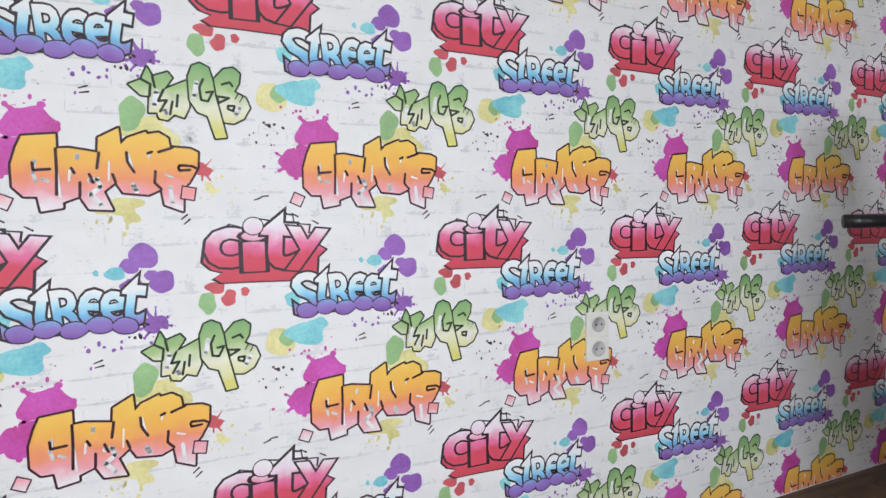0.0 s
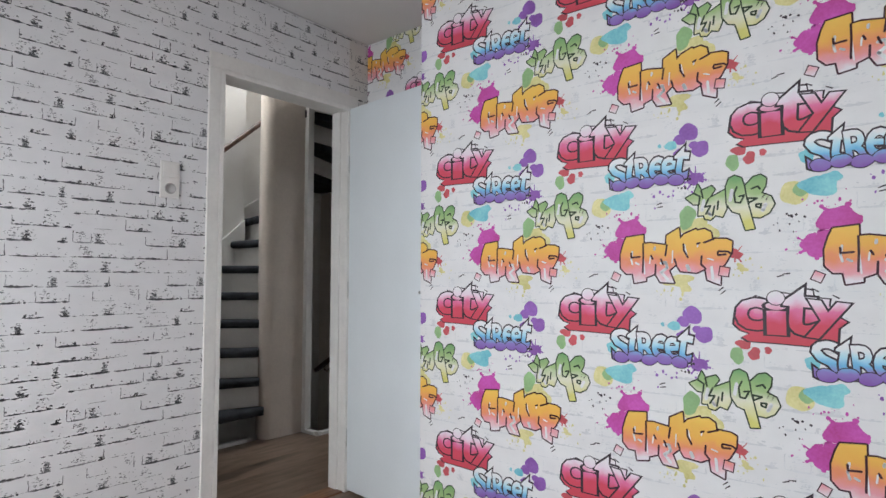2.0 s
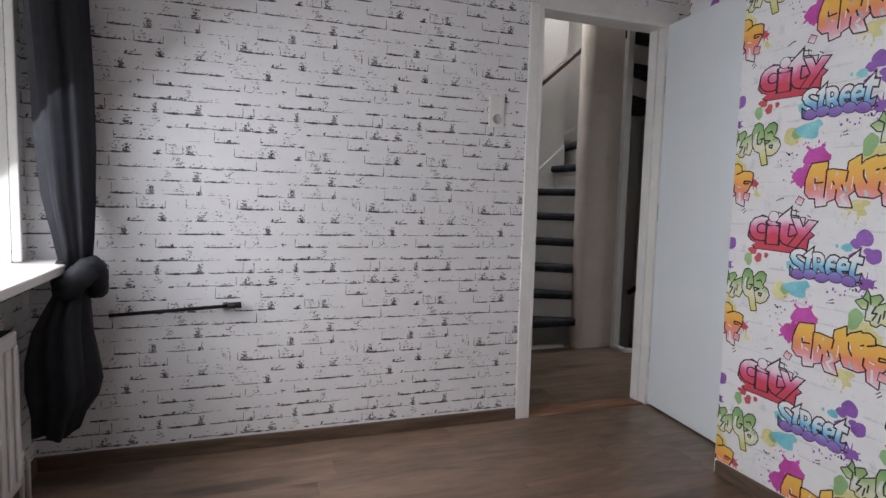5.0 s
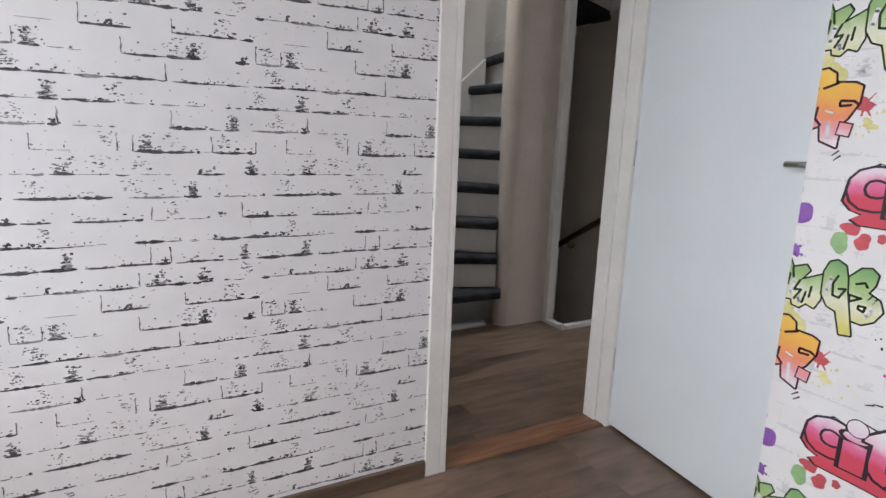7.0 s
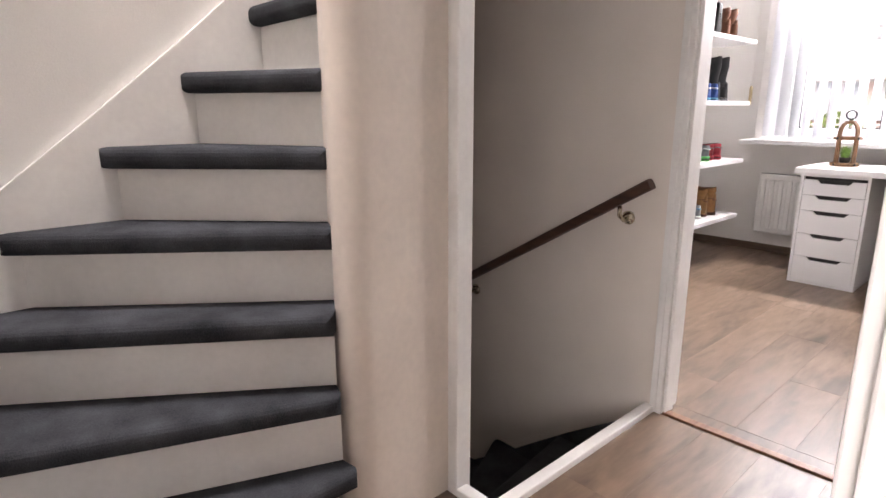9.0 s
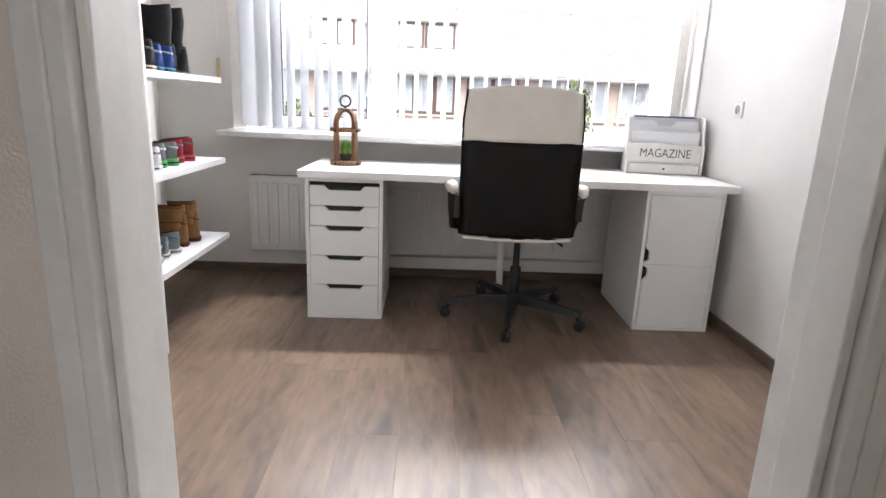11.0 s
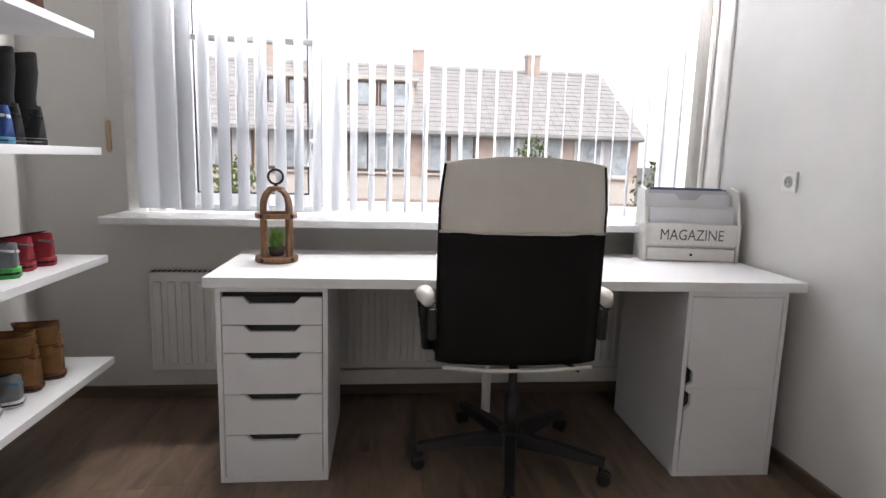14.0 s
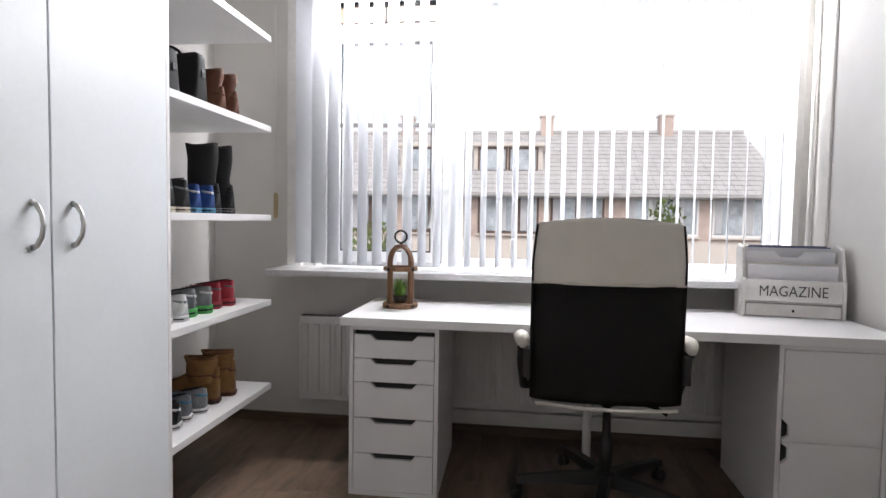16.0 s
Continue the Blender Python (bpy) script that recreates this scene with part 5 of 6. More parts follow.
        for zc in (0.12, 0.93):
            part("seam", tube([(0.072 + 1.58 * 0.0425 * math.cos(q * math.tau / 16), 0.0435 * math.sin(q * math.tau / 16), height * 0.72 + shaft * zc) for q in range(16)], 0.0028, 6, closed=True), accent or upper, s, "", True)
    elif open_top:
        # Black disc on the closed upper paints its shaded inside
        o = lathe([(0.024, 0), (0.026, 0.002), (0.020, 0.003)], 14)
        o.transform(Matrix.Translation((length * 0.20, 0, height - 0.002)) @ Matrix.Rotation(radians(8), 4, 'Y') @ Matrix.Diagonal((1.75, 0.62, 1, 1)))
        part("opening", o, M["black_leather"], s, "", True)
    if not shaft:
        lc = bmesh.new()
        for k in range(4):
            t = 0.40 + 0.06 * k
            hh = sole_h + (height - sole_h) * (0.84 - 0.075 * k)
            tube([(length * t, -0.018, hh - 0.004), (length * t + 0.004, 0, hh + 0.003), (length * t, 0.018, hh - 0.004)], 0.0022, 6, bm=lc)
        part("laces", lc, accent or sole, up)
        if accent:
            hb = bmesh.new()
            for sd in (-1, 1):
                tube([(length * 0.16, sd * 0.0345, sole_h + 0.012), (length * 0.34, sd * 0.033, height * 0.62), (length * 0.55, sd * 0.039, sole_h + 0.012)], 0.0035, 6, bm=hb)
            part("side_stripe", hb, accent, up)
    return s


def pair(name, y, x, z, gap, turn, *args, **kw):
    for k in range(2):
        shoe(name, pose(x + 0.012 * k, y + 0.06 + gap * k, z, 0, 0, turn + 3 * k), *args, **kw)


Z1, Z2, Z3, Z4 = 0.345, 0.752, 1.158, 1.575
pair("sneaker", 5.02, -1.80, Z1, 0.085, 190, 0.27, 0.10, C["black"], C["white"], "black canvas sneaker with white sole on a shelf", "shoes on the shelves", accent=C["white"])
pair("sneaker", 5.20, -1.80, Z1, 0.098, 194, 0.29, 0.098, C["grey"], C["white"], "grey sneaker with blue heel and white sole", "shoes on the shelves", accent=C["teal"])
pair("ankle_boot", 5.42, -1.80, Z1, 0.118, 192, 0.30, 0.16, C["tan"], C["brown"], "tan leather ankle boot standing on a shelf", "shoes on the shelves", shaft=0.085, accent=C["brown"])
pair("sneaker", 5.03, -1.78, Z2, 0.085, 178, 0.27, 0.100, C["white"], C["white"], "white running shoe standing on a shelf", "shoes on the shelves", accent=C["grey"])
pair("sneaker", 5.22, -1.79, Z2, 0.098, 198, 0.30, 0.108, C["grey"], C["green"], "grey running shoe with bright green sole", "shoes on the shelves", sole_h=0.032, accent=C["white"])
pair("sneaker", 5.43, -1.80, Z2, 0.10, 194, 0.29, 0.112, C["red"], C["red"], "red and grey running shoe on a shelf", "shoes on the shelves", sole_h=0.03, accent=C["grey"])
pair("sneaker", 5.05, -1.78, Z3, 0.08, 178, 0.26, 0.125, C["black"], C["cream"], "black high sneaker with cream sole", "shoes on the shelves", accent=C["grey"])
pair("sneaker", 5.23, -1.78, Z3, 0.085, 178, 0.25, 0.115, C["blue"], C["teal"], "blue sneaker with a pale stripe on a shelf", "shoes on the shelves", accent=C["white"])
pair("tall_boot", 5.42, -1.80, Z3, 0.10, 178, 0.27, 0.13, C["black"], C["black"], "tall black laced boot standing on a shelf", "shoes on the shelves", shaft=0.20, accent=C["black"])
pair("ankle_boot", 5.43, -1.78, Z4, 0.095, 178, 0.26, 0.12, C["brown"], C["brown"], "reddish brown leather boot on a shelf", "shoes on the shelves", shaft=0.10, accent=C["brown"])
for y, hgt in ((5.10, 0.16), (5.29, 0.19)):
    bg = tagged(empty("handbag", pose(-1.93, y, Z4)), "black leather handbag standing on a shelf", "handbag", "handbags on the shelf")
    body = bmesh.new()
    box(-0.17, 0.17, -0.055, 0.055, 0.0, hgt, bevel=0.02, seg=3, bm=body)
    for v in body.verts:
        v.co.y *= 1 - 0.5 * v.co.z / hgt
        v.co.z += 0.012 * math.sin(v.co.x * 14) * (v.co.z > hgt * 0.6)
    part("body", body, M["black_leather"], bg, "", True)
    part("handle", tube([(0.09 * math.cos(t), 0.0, hgt - 0.012 + 0.055 * math.sin(t)) for t in [math.pi * k / 10 for k in range(11)]], 0.006, 8), M["black_leather"], bg, "", True)
    part("buckle", box(0.171, 0.176, -0.012, 0.012, hgt * 0.55, hgt * 0.7, bevel=0.002), M["dark_metal"], bg)

# ---- bedroom things ----
# knotted curtain at the window's side
cur = tagged(empty("curtain"), "dark grey curtain tied in a knot beside the window", "curtain")


def cloth_column(rings, n=40, folds=7, depth=0.22, seed=1):
    """Gathered cloth through elliptical rings (x, y, z, rx, ry)."""
    rgc = random.Random(seed)
    ph = [rgc.uniform(0, 6) for _ in range(4)]
    bm = bmesh.new()
    rows = []
    for i, (cx, cy, cz, rx, ry) in enumerate(rings):
        row = []
        for k in range(n):
            a = k * math.tau / n
            f = 1 + depth * math.sin(folds * a + ph[0] + 0.25 * i) * 0.6 + depth * 0.5 * math.sin((folds * 2 + 1) * a + ph[1] - 0.3 * i)
            row.append(bm.verts.new((cx + rx * f * math.cos(a), cy + ry * f * math.sin(a), cz + 0.01 * math.sin(3 * a + ph[2]))))
        rows.append(row)
    for a, b in zip(rows, rows[1:]):
        for k in range(n):
            bm.faces.new((a[k], a[(k + 1) % n], b[(k + 1) % n], b[k]))
    bm.faces.new(rows[0][::-1])
    bm.faces.new(rows[-1])
    bmesh.ops.recalc_face_normals(bm, faces=bm.faces[:])
    return bm


part("hanging", cloth_column([(0.16, -1.00, 2.36, 0.11, 0.075), (0.16, -0.99, 2.1, 0.115, 0.078), (0.16, -0.97, 1.8, 0.115, 0.08), (0.165, -0.955, 1.5, 0.11, 0.08), (0.17, -0.945, 1.25, 0.10, 0.078),
                              (0.18, -0.935, 1.05, 0.085, 0.07), (0.19, -0.925, 0.92, 0.06, 0.055), (0.195, -0.92, 0.83, 0.045, 0.045)]), M["fabric_grey"], cur, "", True)
knot = bmesh.new()
for k in range(3):
    tube([(0.195 + 0.055 * math.cos(a + k), -0.905 + 0.050 * math.sin(a + k), 0.765 + 0.035 * math.sin(2 * a + 2 * k) + 0.012 * k) for a in [i * math.tau / 18 for i in range(18)]], [0.036 + 0.006 * math.sin(i * 1.3) for i in range(18)], 10, closed=True, bm=knot)
part("knot", knot, M["fabric_grey"], cur, "", True)
part("tail", cloth_column([(0.195, -0.925, 0.76, 0.04, 0.04), (0.20, -0.945, 0.68, 0.065, 0.06), (0.205, -0.96, 0.60, 0.09, 0.08), (0.20, -0.965, 0.50, 0.11, 0.095), (0.19, -0.965, 0.40, 0.115, 0.10),
                           (0.19, -0.97, 0.34, 0.10, 0.09), (0.20, -0.985, 0.28, 0.08, 0.07), (0.21, -0.99, 0.225, 0.075, 0.06)], folds=5, depth=0.26, seed=6), M["fabric_grey"], cur, "", True)
rod = tagged(empty("curtain_pole"), "white curtain track above the bedroom window", "curtain track")
part("track", box(0.02, 2.8, -1.015, -0.985, 2.385, H - 0.001, bevel=0.003), M["white_paint"], rod)

# tie-back bar on the papered wall
tb = tagged(empty("wall_bar"), "thin black bar with an end cap on the papered wall", "wall bar")
part("bar", tube([(0.035, -0.85, 0.605), (0.035, -0.42, 0.628)], 0.0075, 10), M["dark_metal"], tb, "", True)
part("end_cap", tube([(0.035, -0.42, 0.628), (0.035, -0.365, 0.631)], 0.013, 10), M["black_plastic"], tb, "", True)
for y, z in ((-0.845, 0.605), (-0.43, 0.627)):
    part("wall_plate", box(0.0005, 0.0275, y - 0.008, y + 0.008, z - 0.018, z + 0.018, bevel=0.003), M["steel"], tb)

sw = tagged(empty("light_switch", pose(0.0, 0.775, 1.51, 0, 0, 90)), "white light switch above a round socket", "switch")
fp = part("face_plate", box(-0.04, 0.04, -0.010, -0.0005, -0.075, 0.075, bevel=0.004), M["white_paint"], sw)
part("rocker", box(-0.03, 0.03, -0.0135, -0.0101, 0.008, 0.066, bevel=0.002), M["white_paint"], fp)
well = lathe([(0.0225, 0.0), (0.0225, 0.003), (0.019, 0.003), (0.018, -0.004)], 20)
well.transform(Matrix.Translation((0, -0.0105, -0.036)) @ Matrix.Rotation(radians(90), 4, 'X'))
part("well", well, bpy.data.materials["socket_well"], fp, "", True)
socket("double_socket", pose(2.435, GRAF, 0.75), "white double wall socket on the graffiti wallpaper", True)
radiator("bedroom_radiator", 0.45, 2.4, SOUTH1, 1, 0.15, 0.65, "white panel radiator under the bedroom window")
rp = tagged(empty("radiator_pipes"), "white heating pipes beside the radiator", "pipes")
for dx in (0.0, 0.06):
    part("pipe", tube([(0.30 + dx, -1.05, 0.0), (0.30 + dx, -1.05, 0.17 + dx), (0.33 + dx, -1.05, 0.21 + dx), (0.46, -1.05, 0.22 + dx)], 0.008, 8), M["white_paint"], rp, "", True)

# gaming chair and wall-mounted black bar at the far end
gc = tagged(empty("gaming_chair", pose(3.42, 0.76, 0, 0, 0, 200)), "black gaming chair with red trim by the graffiti wall", "gaming chair")
M["red_trim"] = mat("red_faux_leather", (0.42, 0.015, 0.02), 0.45, vary=0.1)
part("seat", box(-0.26, 0.26, -0.27, 0.27, 0.40, 0.52, bevel=0.045, seg=3), M["black_leather"], gc, "", True)
part("seat_trim", box(-0.275, 0.275, -0.28, 0.28, 0.375, 0.41, bevel=0.014), M["red_trim"], gc, "red seat edge", True)
part("backrest", rounded_sheet(lambda z: 0.24 + 0.03 * math.sin((z - 0.5) * 5), lambda u, z: -0.30 - 0.12 * (z - 0.5) + 0.03 * u * u, 0.50, 0.98, 0.10, round_top=0.0), M["black_leather"], gc, "", True)
part("headrest", rounded_sheet(lambda z: 0.165, lambda u, z: -0.36 - 0.12 * (z - 1.0) + 0.03 * u * u, 1.09, 1.36, 0.10, round_top=0.03), M["black_leather"], gc, "", True)
for s in (-1, 1):
    part("back_link", tube([(s * 0.13, -0.32, 0.96), (s * 0.12, -0.33, 1.11)], 0.03, 10), M["red_trim"], gc, "", True)
    part("armrest", box(s * 0.32 - 0.04, s * 0.32 + 0.04, -0.15, 0.12, 0.655, 0.685, bevel=0.01), M["black_plastic"], gc)
    part("arm_post", tube([(s * 0.31, -0.02, 0.44), (s * 0.32, -0.02, 0.656)], 0.02, 8), M["black_plastic"], gc)
part("gas_column", lathe([(0.03, 0.08), (0.03, 0.24), (0.018, 0.245), (0.018, 0.376)], 14), M["dark_metal"], gc, "", True)
for k in range(5):
    a = k * math.tau / 5 + 0.3
    sp = part("spoke", tube([(0, 0, 0.10), (0.29 * math.cos(a), 0.29 * math.sin(a), 0.07)], [0.035, 0.02], 8), M["black_plastic"], gc)
    wh = lathe([(0.012, -0.02), (0.03, -0.02), (0.03, 0.02), (0.012, 0.02)], 14)
    wh.transform(Matrix.Translation((0.29 * math.cos(a), 0.29 * math.sin(a), 0.03)) @ Matrix.Rotation(a, 4, 'Z') @ Matrix.Rotation(radians(90), 4, 'X'))
    part("castor", wh, M["black_plastic"], sp, "", True)
# Black bar of unknown use; its jointed support is made up
black_bar = tagged(empty("wall_black_bar"), "black bar on a made-up jointed wall arm at the room's end", "monitor")
part("arm", tube([(3.17, 1.235, 1.03), (3.20, 1.21, 1.03), (3.50, 1.02, 1.035)], 0.021, 12), M["black_plastic"], black_bar, "black bar", True)
part("joint", tube([(3.50, 1.02, 0.90), (3.50, 1.02, 1.10)], 0.026, 12), M["white_paint"], black_bar, "white arm joint", True)
part("wall_arm", tube([(3.50, 1.02, 1.035), (EAST1 - 0.001, 0.92, 1.035)], 0.018, 12), M["black_plastic"], black_bar, "", True)

# ---- graffiti print on the wallpaper ----
PITCH, GX, GZ0 = 0.55, 1.757, 1.177


def ink(name, stops, z0, h, rough=0.55):
    """Printed ink whose colour runs with height within each repeat."""
    m = bpy.data.materials.new(name)
    m.use_nodes = True
    n, l = m.node_tree.nodes, m.node_tree.links
    b = n["Principled BSDF"]
    b.inputs["Roughness"].default_value, b.inputs["Specular IOR Level"].default_value = rough, 0.35
    co, sep = n.new("ShaderNodeTexCoord"), n.new("ShaderNodeSeparateXYZ")
    l.new(co.outputs["Object"], sep.inputs[0])
    nz = n.new("ShaderNodeTexNoise")
    nz.inputs["Scale"].default_value, nz.inputs["Detail"].default_value = 28, 4
    l.new(co.outputs["Object"], nz.inputs["Vector"])
    v = math_node(m, 'FLOORED_MODULO', math_node(m, 'SUBTRACT', sep.outputs["Z"], z0 - 0.05), PITCH)
    v = math_node(m, 'DIVIDE', math_node(m, 'SUBTRACT', v, 0.05), h)
    v = math_node(m, 'ADD', v, math_node(m, 'MULTIPLY_ADD', nz.outputs["Fac"], 0.30, -0.15))
    l.new(ramp_node(m, v, stops), b.inputs["Base Color"])
    return m


INK = [
    mat("print_black", (0.035, 0.02, 0.03), 0.55, vary=0.1),
    ink("print_city", [(0.0, (0.60, 0.075, 0.10)), (0.40, (0.66, 0.08, 0.13)), (0.58, (0.74, 0.18, 0.36)), (0.76, (0.83, 0.70, 0.78)), (0.92, (0.84, 0.82, 0.83))], GZ0 + 0.30, 0.16),
    ink("print_street", [(0.05, (0.24, 0.11, 0.42)), (0.24, (0.28, 0.20, 0.54)), (0.42, (0.18, 0.50, 0.74)), (0.58, (0.50, 0.76, 0.84)), (0.75, (0.83, 0.84, 0.85))], GZ0 + 0.215, 0.12),
    ink("print_tags", [(0.0, (0.70, 0.66, 0.20)), (0.35, (0.78, 0.77, 0.62)), (0.6, (0.40, 0.55, 0.24)), (1.0, (0.16, 0.38, 0.15))], GZ0 + 0.09, 0.145),
    ink("print_graff", [(0.06, (0.84, 0.78, 0.81)), (0.22, (0.82, 0.36, 0.42)), (0.40, (0.83, 0.30, 0.15)), (0.60, (0.86, 0.46, 0.09)), (1.0, (0.86, 0.60, 0.12))], GZ0 - 0.085, 0.18),
    mat("print_magenta", (0.60, 0.05, 0.30), 0.6, vary=0.1, scale=12, tint=(0.58, 0.10, 0.48)),
    mat("print_purple", (0.26, 0.09, 0.42), 0.6, vary=0.1, scale=12, tint=(0.32, 0.14, 0.50)),
    mat("print_cyan", (0.14, 0.56, 0.74), 0.6, vary=0.1, scale=14, tint=(0.32, 0.68, 0.66)),
    mat("print_yellow", (0.72, 0.66, 0.24), 0.6, vary=0.08, scale=14, tint=(0.78, 0.72, 0.38)),
    mat("print_red", (0.60, 0.10, 0.12), 0.6, vary=0.1, scale=14),
    mat("print_green", (0.32, 0.52, 0.24), 0.6, vary=0.1, scale=14),
    mat("print_white", (0.82, 0.82, 0.83), 0.6, vary=0.03),
    mat("print_maroon", (0.055, 0.006, 0.018), 0.55, vary=0.15, scale=30),
    mat("print_dark_green", (0.025, 0.05, 0.02), 0.55, vary=0.1),
]
tile_pts, tile_faces, tile_mats = [], [], []


def stamp(pts, faces, m, layer):
    base = len(tile_pts)
    tile_pts.extend((x_, z_, layer) for x_, z_ in pts)
    tile_faces.extend(tuple(base + i for i in f) for f in faces)
    tile_mats.extend([m] * len(faces))


def blob(cx, cz, rx, rz, m, layer, seed, n=26, rough=0.25, spikes=0):
    rgb_ = random.Random(seed)
    ph = [rgb_.uniform(0, 6.28) for _ in range(4)]
    pts = [(cx, cz)]
    for k in range(n):
        a = k * math.tau / n
        f = 1 + rough * (0.5 * math.sin(2 * a + ph[0]) + 0.3 * math.sin(3 * a + ph[1]) + 0.25 * math.sin(5 * a + ph[2]))
        if spikes and k % spikes == 0:
            f *= 1.22
        pts.append((cx + rx * f * math.cos(a), cz + rz * f * math.sin(a)))
    stamp(pts, [(0, 1 + k, 1 + (k + 1) % n) for k in range(n)], m, layer)


def word(letters, m, layer, bold, line, shear=0.0):
    """letters: (char, x, z, width, height, turn in degrees), x and z the letter's middle."""
    for i, (ch, x_, z_, w_, h_, turn) in enumerate(letters):
        ref, _ = glyph(ch, 0.0)
        a0, a1 = min(p[0] for p in ref), max(p[0] for p in ref)
        b0, b1 = min(p[1] for p in ref), max(p[1] for p in ref)
        c_, s_ = math.cos(radians(turn)), math.sin(radians(turn))
        for off, mm, ly in ((bold + line, 0, layer + 0.4 * i), (bold, m, layer + 0.4 * i + 0.2)):
            pts, faces = glyph(ch, off)
            out = []
            for px, pz in pts:
                u, v = ((px - a0) / (a1 - a0) - 0.5) * w_, ((pz - b0) / (b1 - b0) - 0.5) * h_
                u += shear * v
                out.append((x_ + u * c_ - v * s_, z_ + u * s_ + v * c_))
            stamp(out, faces, mm, ly)


# splashes, then the words, laid out about the middle of the largest word
def splash(cx, cz, r, m, layer, seed, arms=9, reach=1.7):
    """A paint splash: an uneven middle with thin fingers and loose drops."""
    rs = random.Random(seed)
    blob(cx, cz, r, r * rs.uniform(0.8, 1.0), m, layer, seed, n=30, rough=0.32)
    for k in range(arms):
        a = k * math.tau / arms + rs.uniform(-0.25, 0.25)
        d = r * rs.uniform(1.0, reach)
        w = r * rs.uniform(0.07, 0.17)
        ca, sa = math.cos(a), math.sin(a)
        stamp([(cx + ca * r * 0.6 - sa * w * 1.6, cz + sa * r * 0.6 + ca * w * 1.6), (cx + ca * d - sa * w * 0.5, cz + sa * d + ca * w * 0.5), (cx + ca * d + sa * w * 0.5, cz + sa * d - ca * w * 0.5), (cx + ca * r * 0.6 + sa * w * 1.6, cz + sa * r * 0.6 - ca * w * 1.6)], [(0, 1, 2, 3)], m, layer + 0.05)
        blob(cx + ca * d, cz + sa * d, w * 1.15, w * 1.15, m, layer + 0.1, seed + k, n=10, rough=0.1)
        if rs.random() < 0.5:
            blob(cx + ca * d * 1.25, cz + sa * d * 1.25, w * 0.45, w * 0.45, m, layer + 0.1, seed + k, n=7, rough=0.1)


splash(-0.114, 0.090, 0.042, 5, 0.0, 3, 5, 1.2)
blob(-0.140, 0.048, 0.022, 0.020, 5, 0.1, 4, rough=0.3)
splash(-0.170, 0.022, 0.031, 5, 0.2, 5, 5, 1.25)
blob(0.020, -0.070, 0.040, 0.022, 8, 0.0, 8, rough=0.6)
blob(0.048, -0.085, 0.018, 0.020, 8, 0.05, 38, rough=0.6)
splash(0.190, 0.005, 0.016, 9, 0.0, 9, 7, 1.8)
blob(0.205, -0.035, 0.014, 0.010, 8, 0.0, 10, rough=0.7)
blob(0.069, 0.376, 0.027, 0.027, 6, 0.0, 11, rough=0.12)
blob(0.042, 0.356, 0.017, 0.016, 6, 0.1, 12, rough=0.2)
blob(0.016, 0.342, 0.017, 0.015, 7, 0.2, 13, rough=0.2)
blob(-0.018, 0.345, 0.006, 0.006, 7, 0.2, 27)
blob(0.102, 0.320, 0.023, 0.025, 6, 0.0, 14, rough=0.15)
blob(0.080, 0.336, 0.012, 0.010, 6, 0.1, 15)
blob(0.042, 0.314, 0.020, 0.016, 6, 0.05, 23, rough=0.3)
blob(-0.213, 0.166, 0.031, 0.034, 8, 0.0, 16, rough=0.15)
blob(-0.192, 0.176, 0.022, 0.020, 10, 0.05, 28, rough=0.2)
blob(-0.155, 0.180, 0.044, 0.026, 7, 0.1, 17, rough=0.25)
blob(-0.128, 0.200, 0.024, 0.016, 7, 0.2, 18, rough=0.3)
blob(-0.180, 0.262, 0.020, 0.018, 7, 0.05, 24, rough=0.3)
splash(0.085, 0.232, 0.022, 6, 0.05, 31, 9, 2.0)
blob(-0.362, 0.268, 0.019, 0.022, 10, 0.0, 19, rough=0.2)
blob(-0.318, 0.276, 0.016, 0.017, 9, 0.0, 20, rough=0.25)
blob(-0.345, 0.300, 0.018, 0.014, 9, 0.1, 25, rough=0.3)
blob(-0.284, 0.288, 0.010, 0.009, 9, 0.0, 26)
blob(-0.490, 0.118, 0.024, 0.034, 10, 0.1, 22, rough=0.25)
blob(-0.470, 0.088, 0.038, 0.028, 8, 0.0, 21, rough=0.3)
blob(-0.425, 0.070, 0.024, 0.020, 8, 0.05, 29, rough=0.3)
# flecks of paint
rgf = random.Random(12)
for _ in range(80):
    cx_, cz_, m_ = rgf.choice(((0.06, 0.22, 6), (-0.03, 0.19, 6), (-0.19, 0.03, 5), (-0.13, 0.14, 5), (0.20, -0.04, 8), (0.0, -0.11, 8), (-0.50, 0.22, 0), (-0.23, 0.09, 0)))
    r_ = rgf.uniform(0.0012, 0.0042)
    blob(cx_ + rgf.gauss(0, 0.025), cz_ + rgf.gauss(0, 0.02), r_, r_ * rgf.uniform(0.7, 1.6), m_, 0.3, rgf.random(), n=7)
# city: a rounded red cloud behind the letters
cloud = [(-0.135, -0.02), (-0.128, 0.03), (-0.105, 0.048), (-0.075, 0.072), (-0.045, 0.062), (-0.02, 0.085), (0.015, 0.078), (0.03, 0.098), (0.06, 0.092), (0.062, 0.070), (0.098, 0.066), (0.095, 0.045), (0.128, 0.040),
         (0.118, 0.012), (0.135, 0.0), (0.115, -0.02), (0.112, -0.062), (0.05, -0.078), (-0.03, -0.075), (-0.098, -0.074), (-0.115, -0.062), (-0.095, -0.048), (-0.118, -0.040)]
for grow, mm, ly in ((1.05, 0, 1.0), (1.0, 1, 1.4)):
    stamp([(-0.235, 0.374)] + [(-0.235 + x_ * grow * 0.98, 0.374 + z_ * grow * 0.86) for x_, z_ in cloud], [(0, 1 + k, 1 + (k + 1) % len(cloud)) for k in range(len(cloud))], mm, ly)
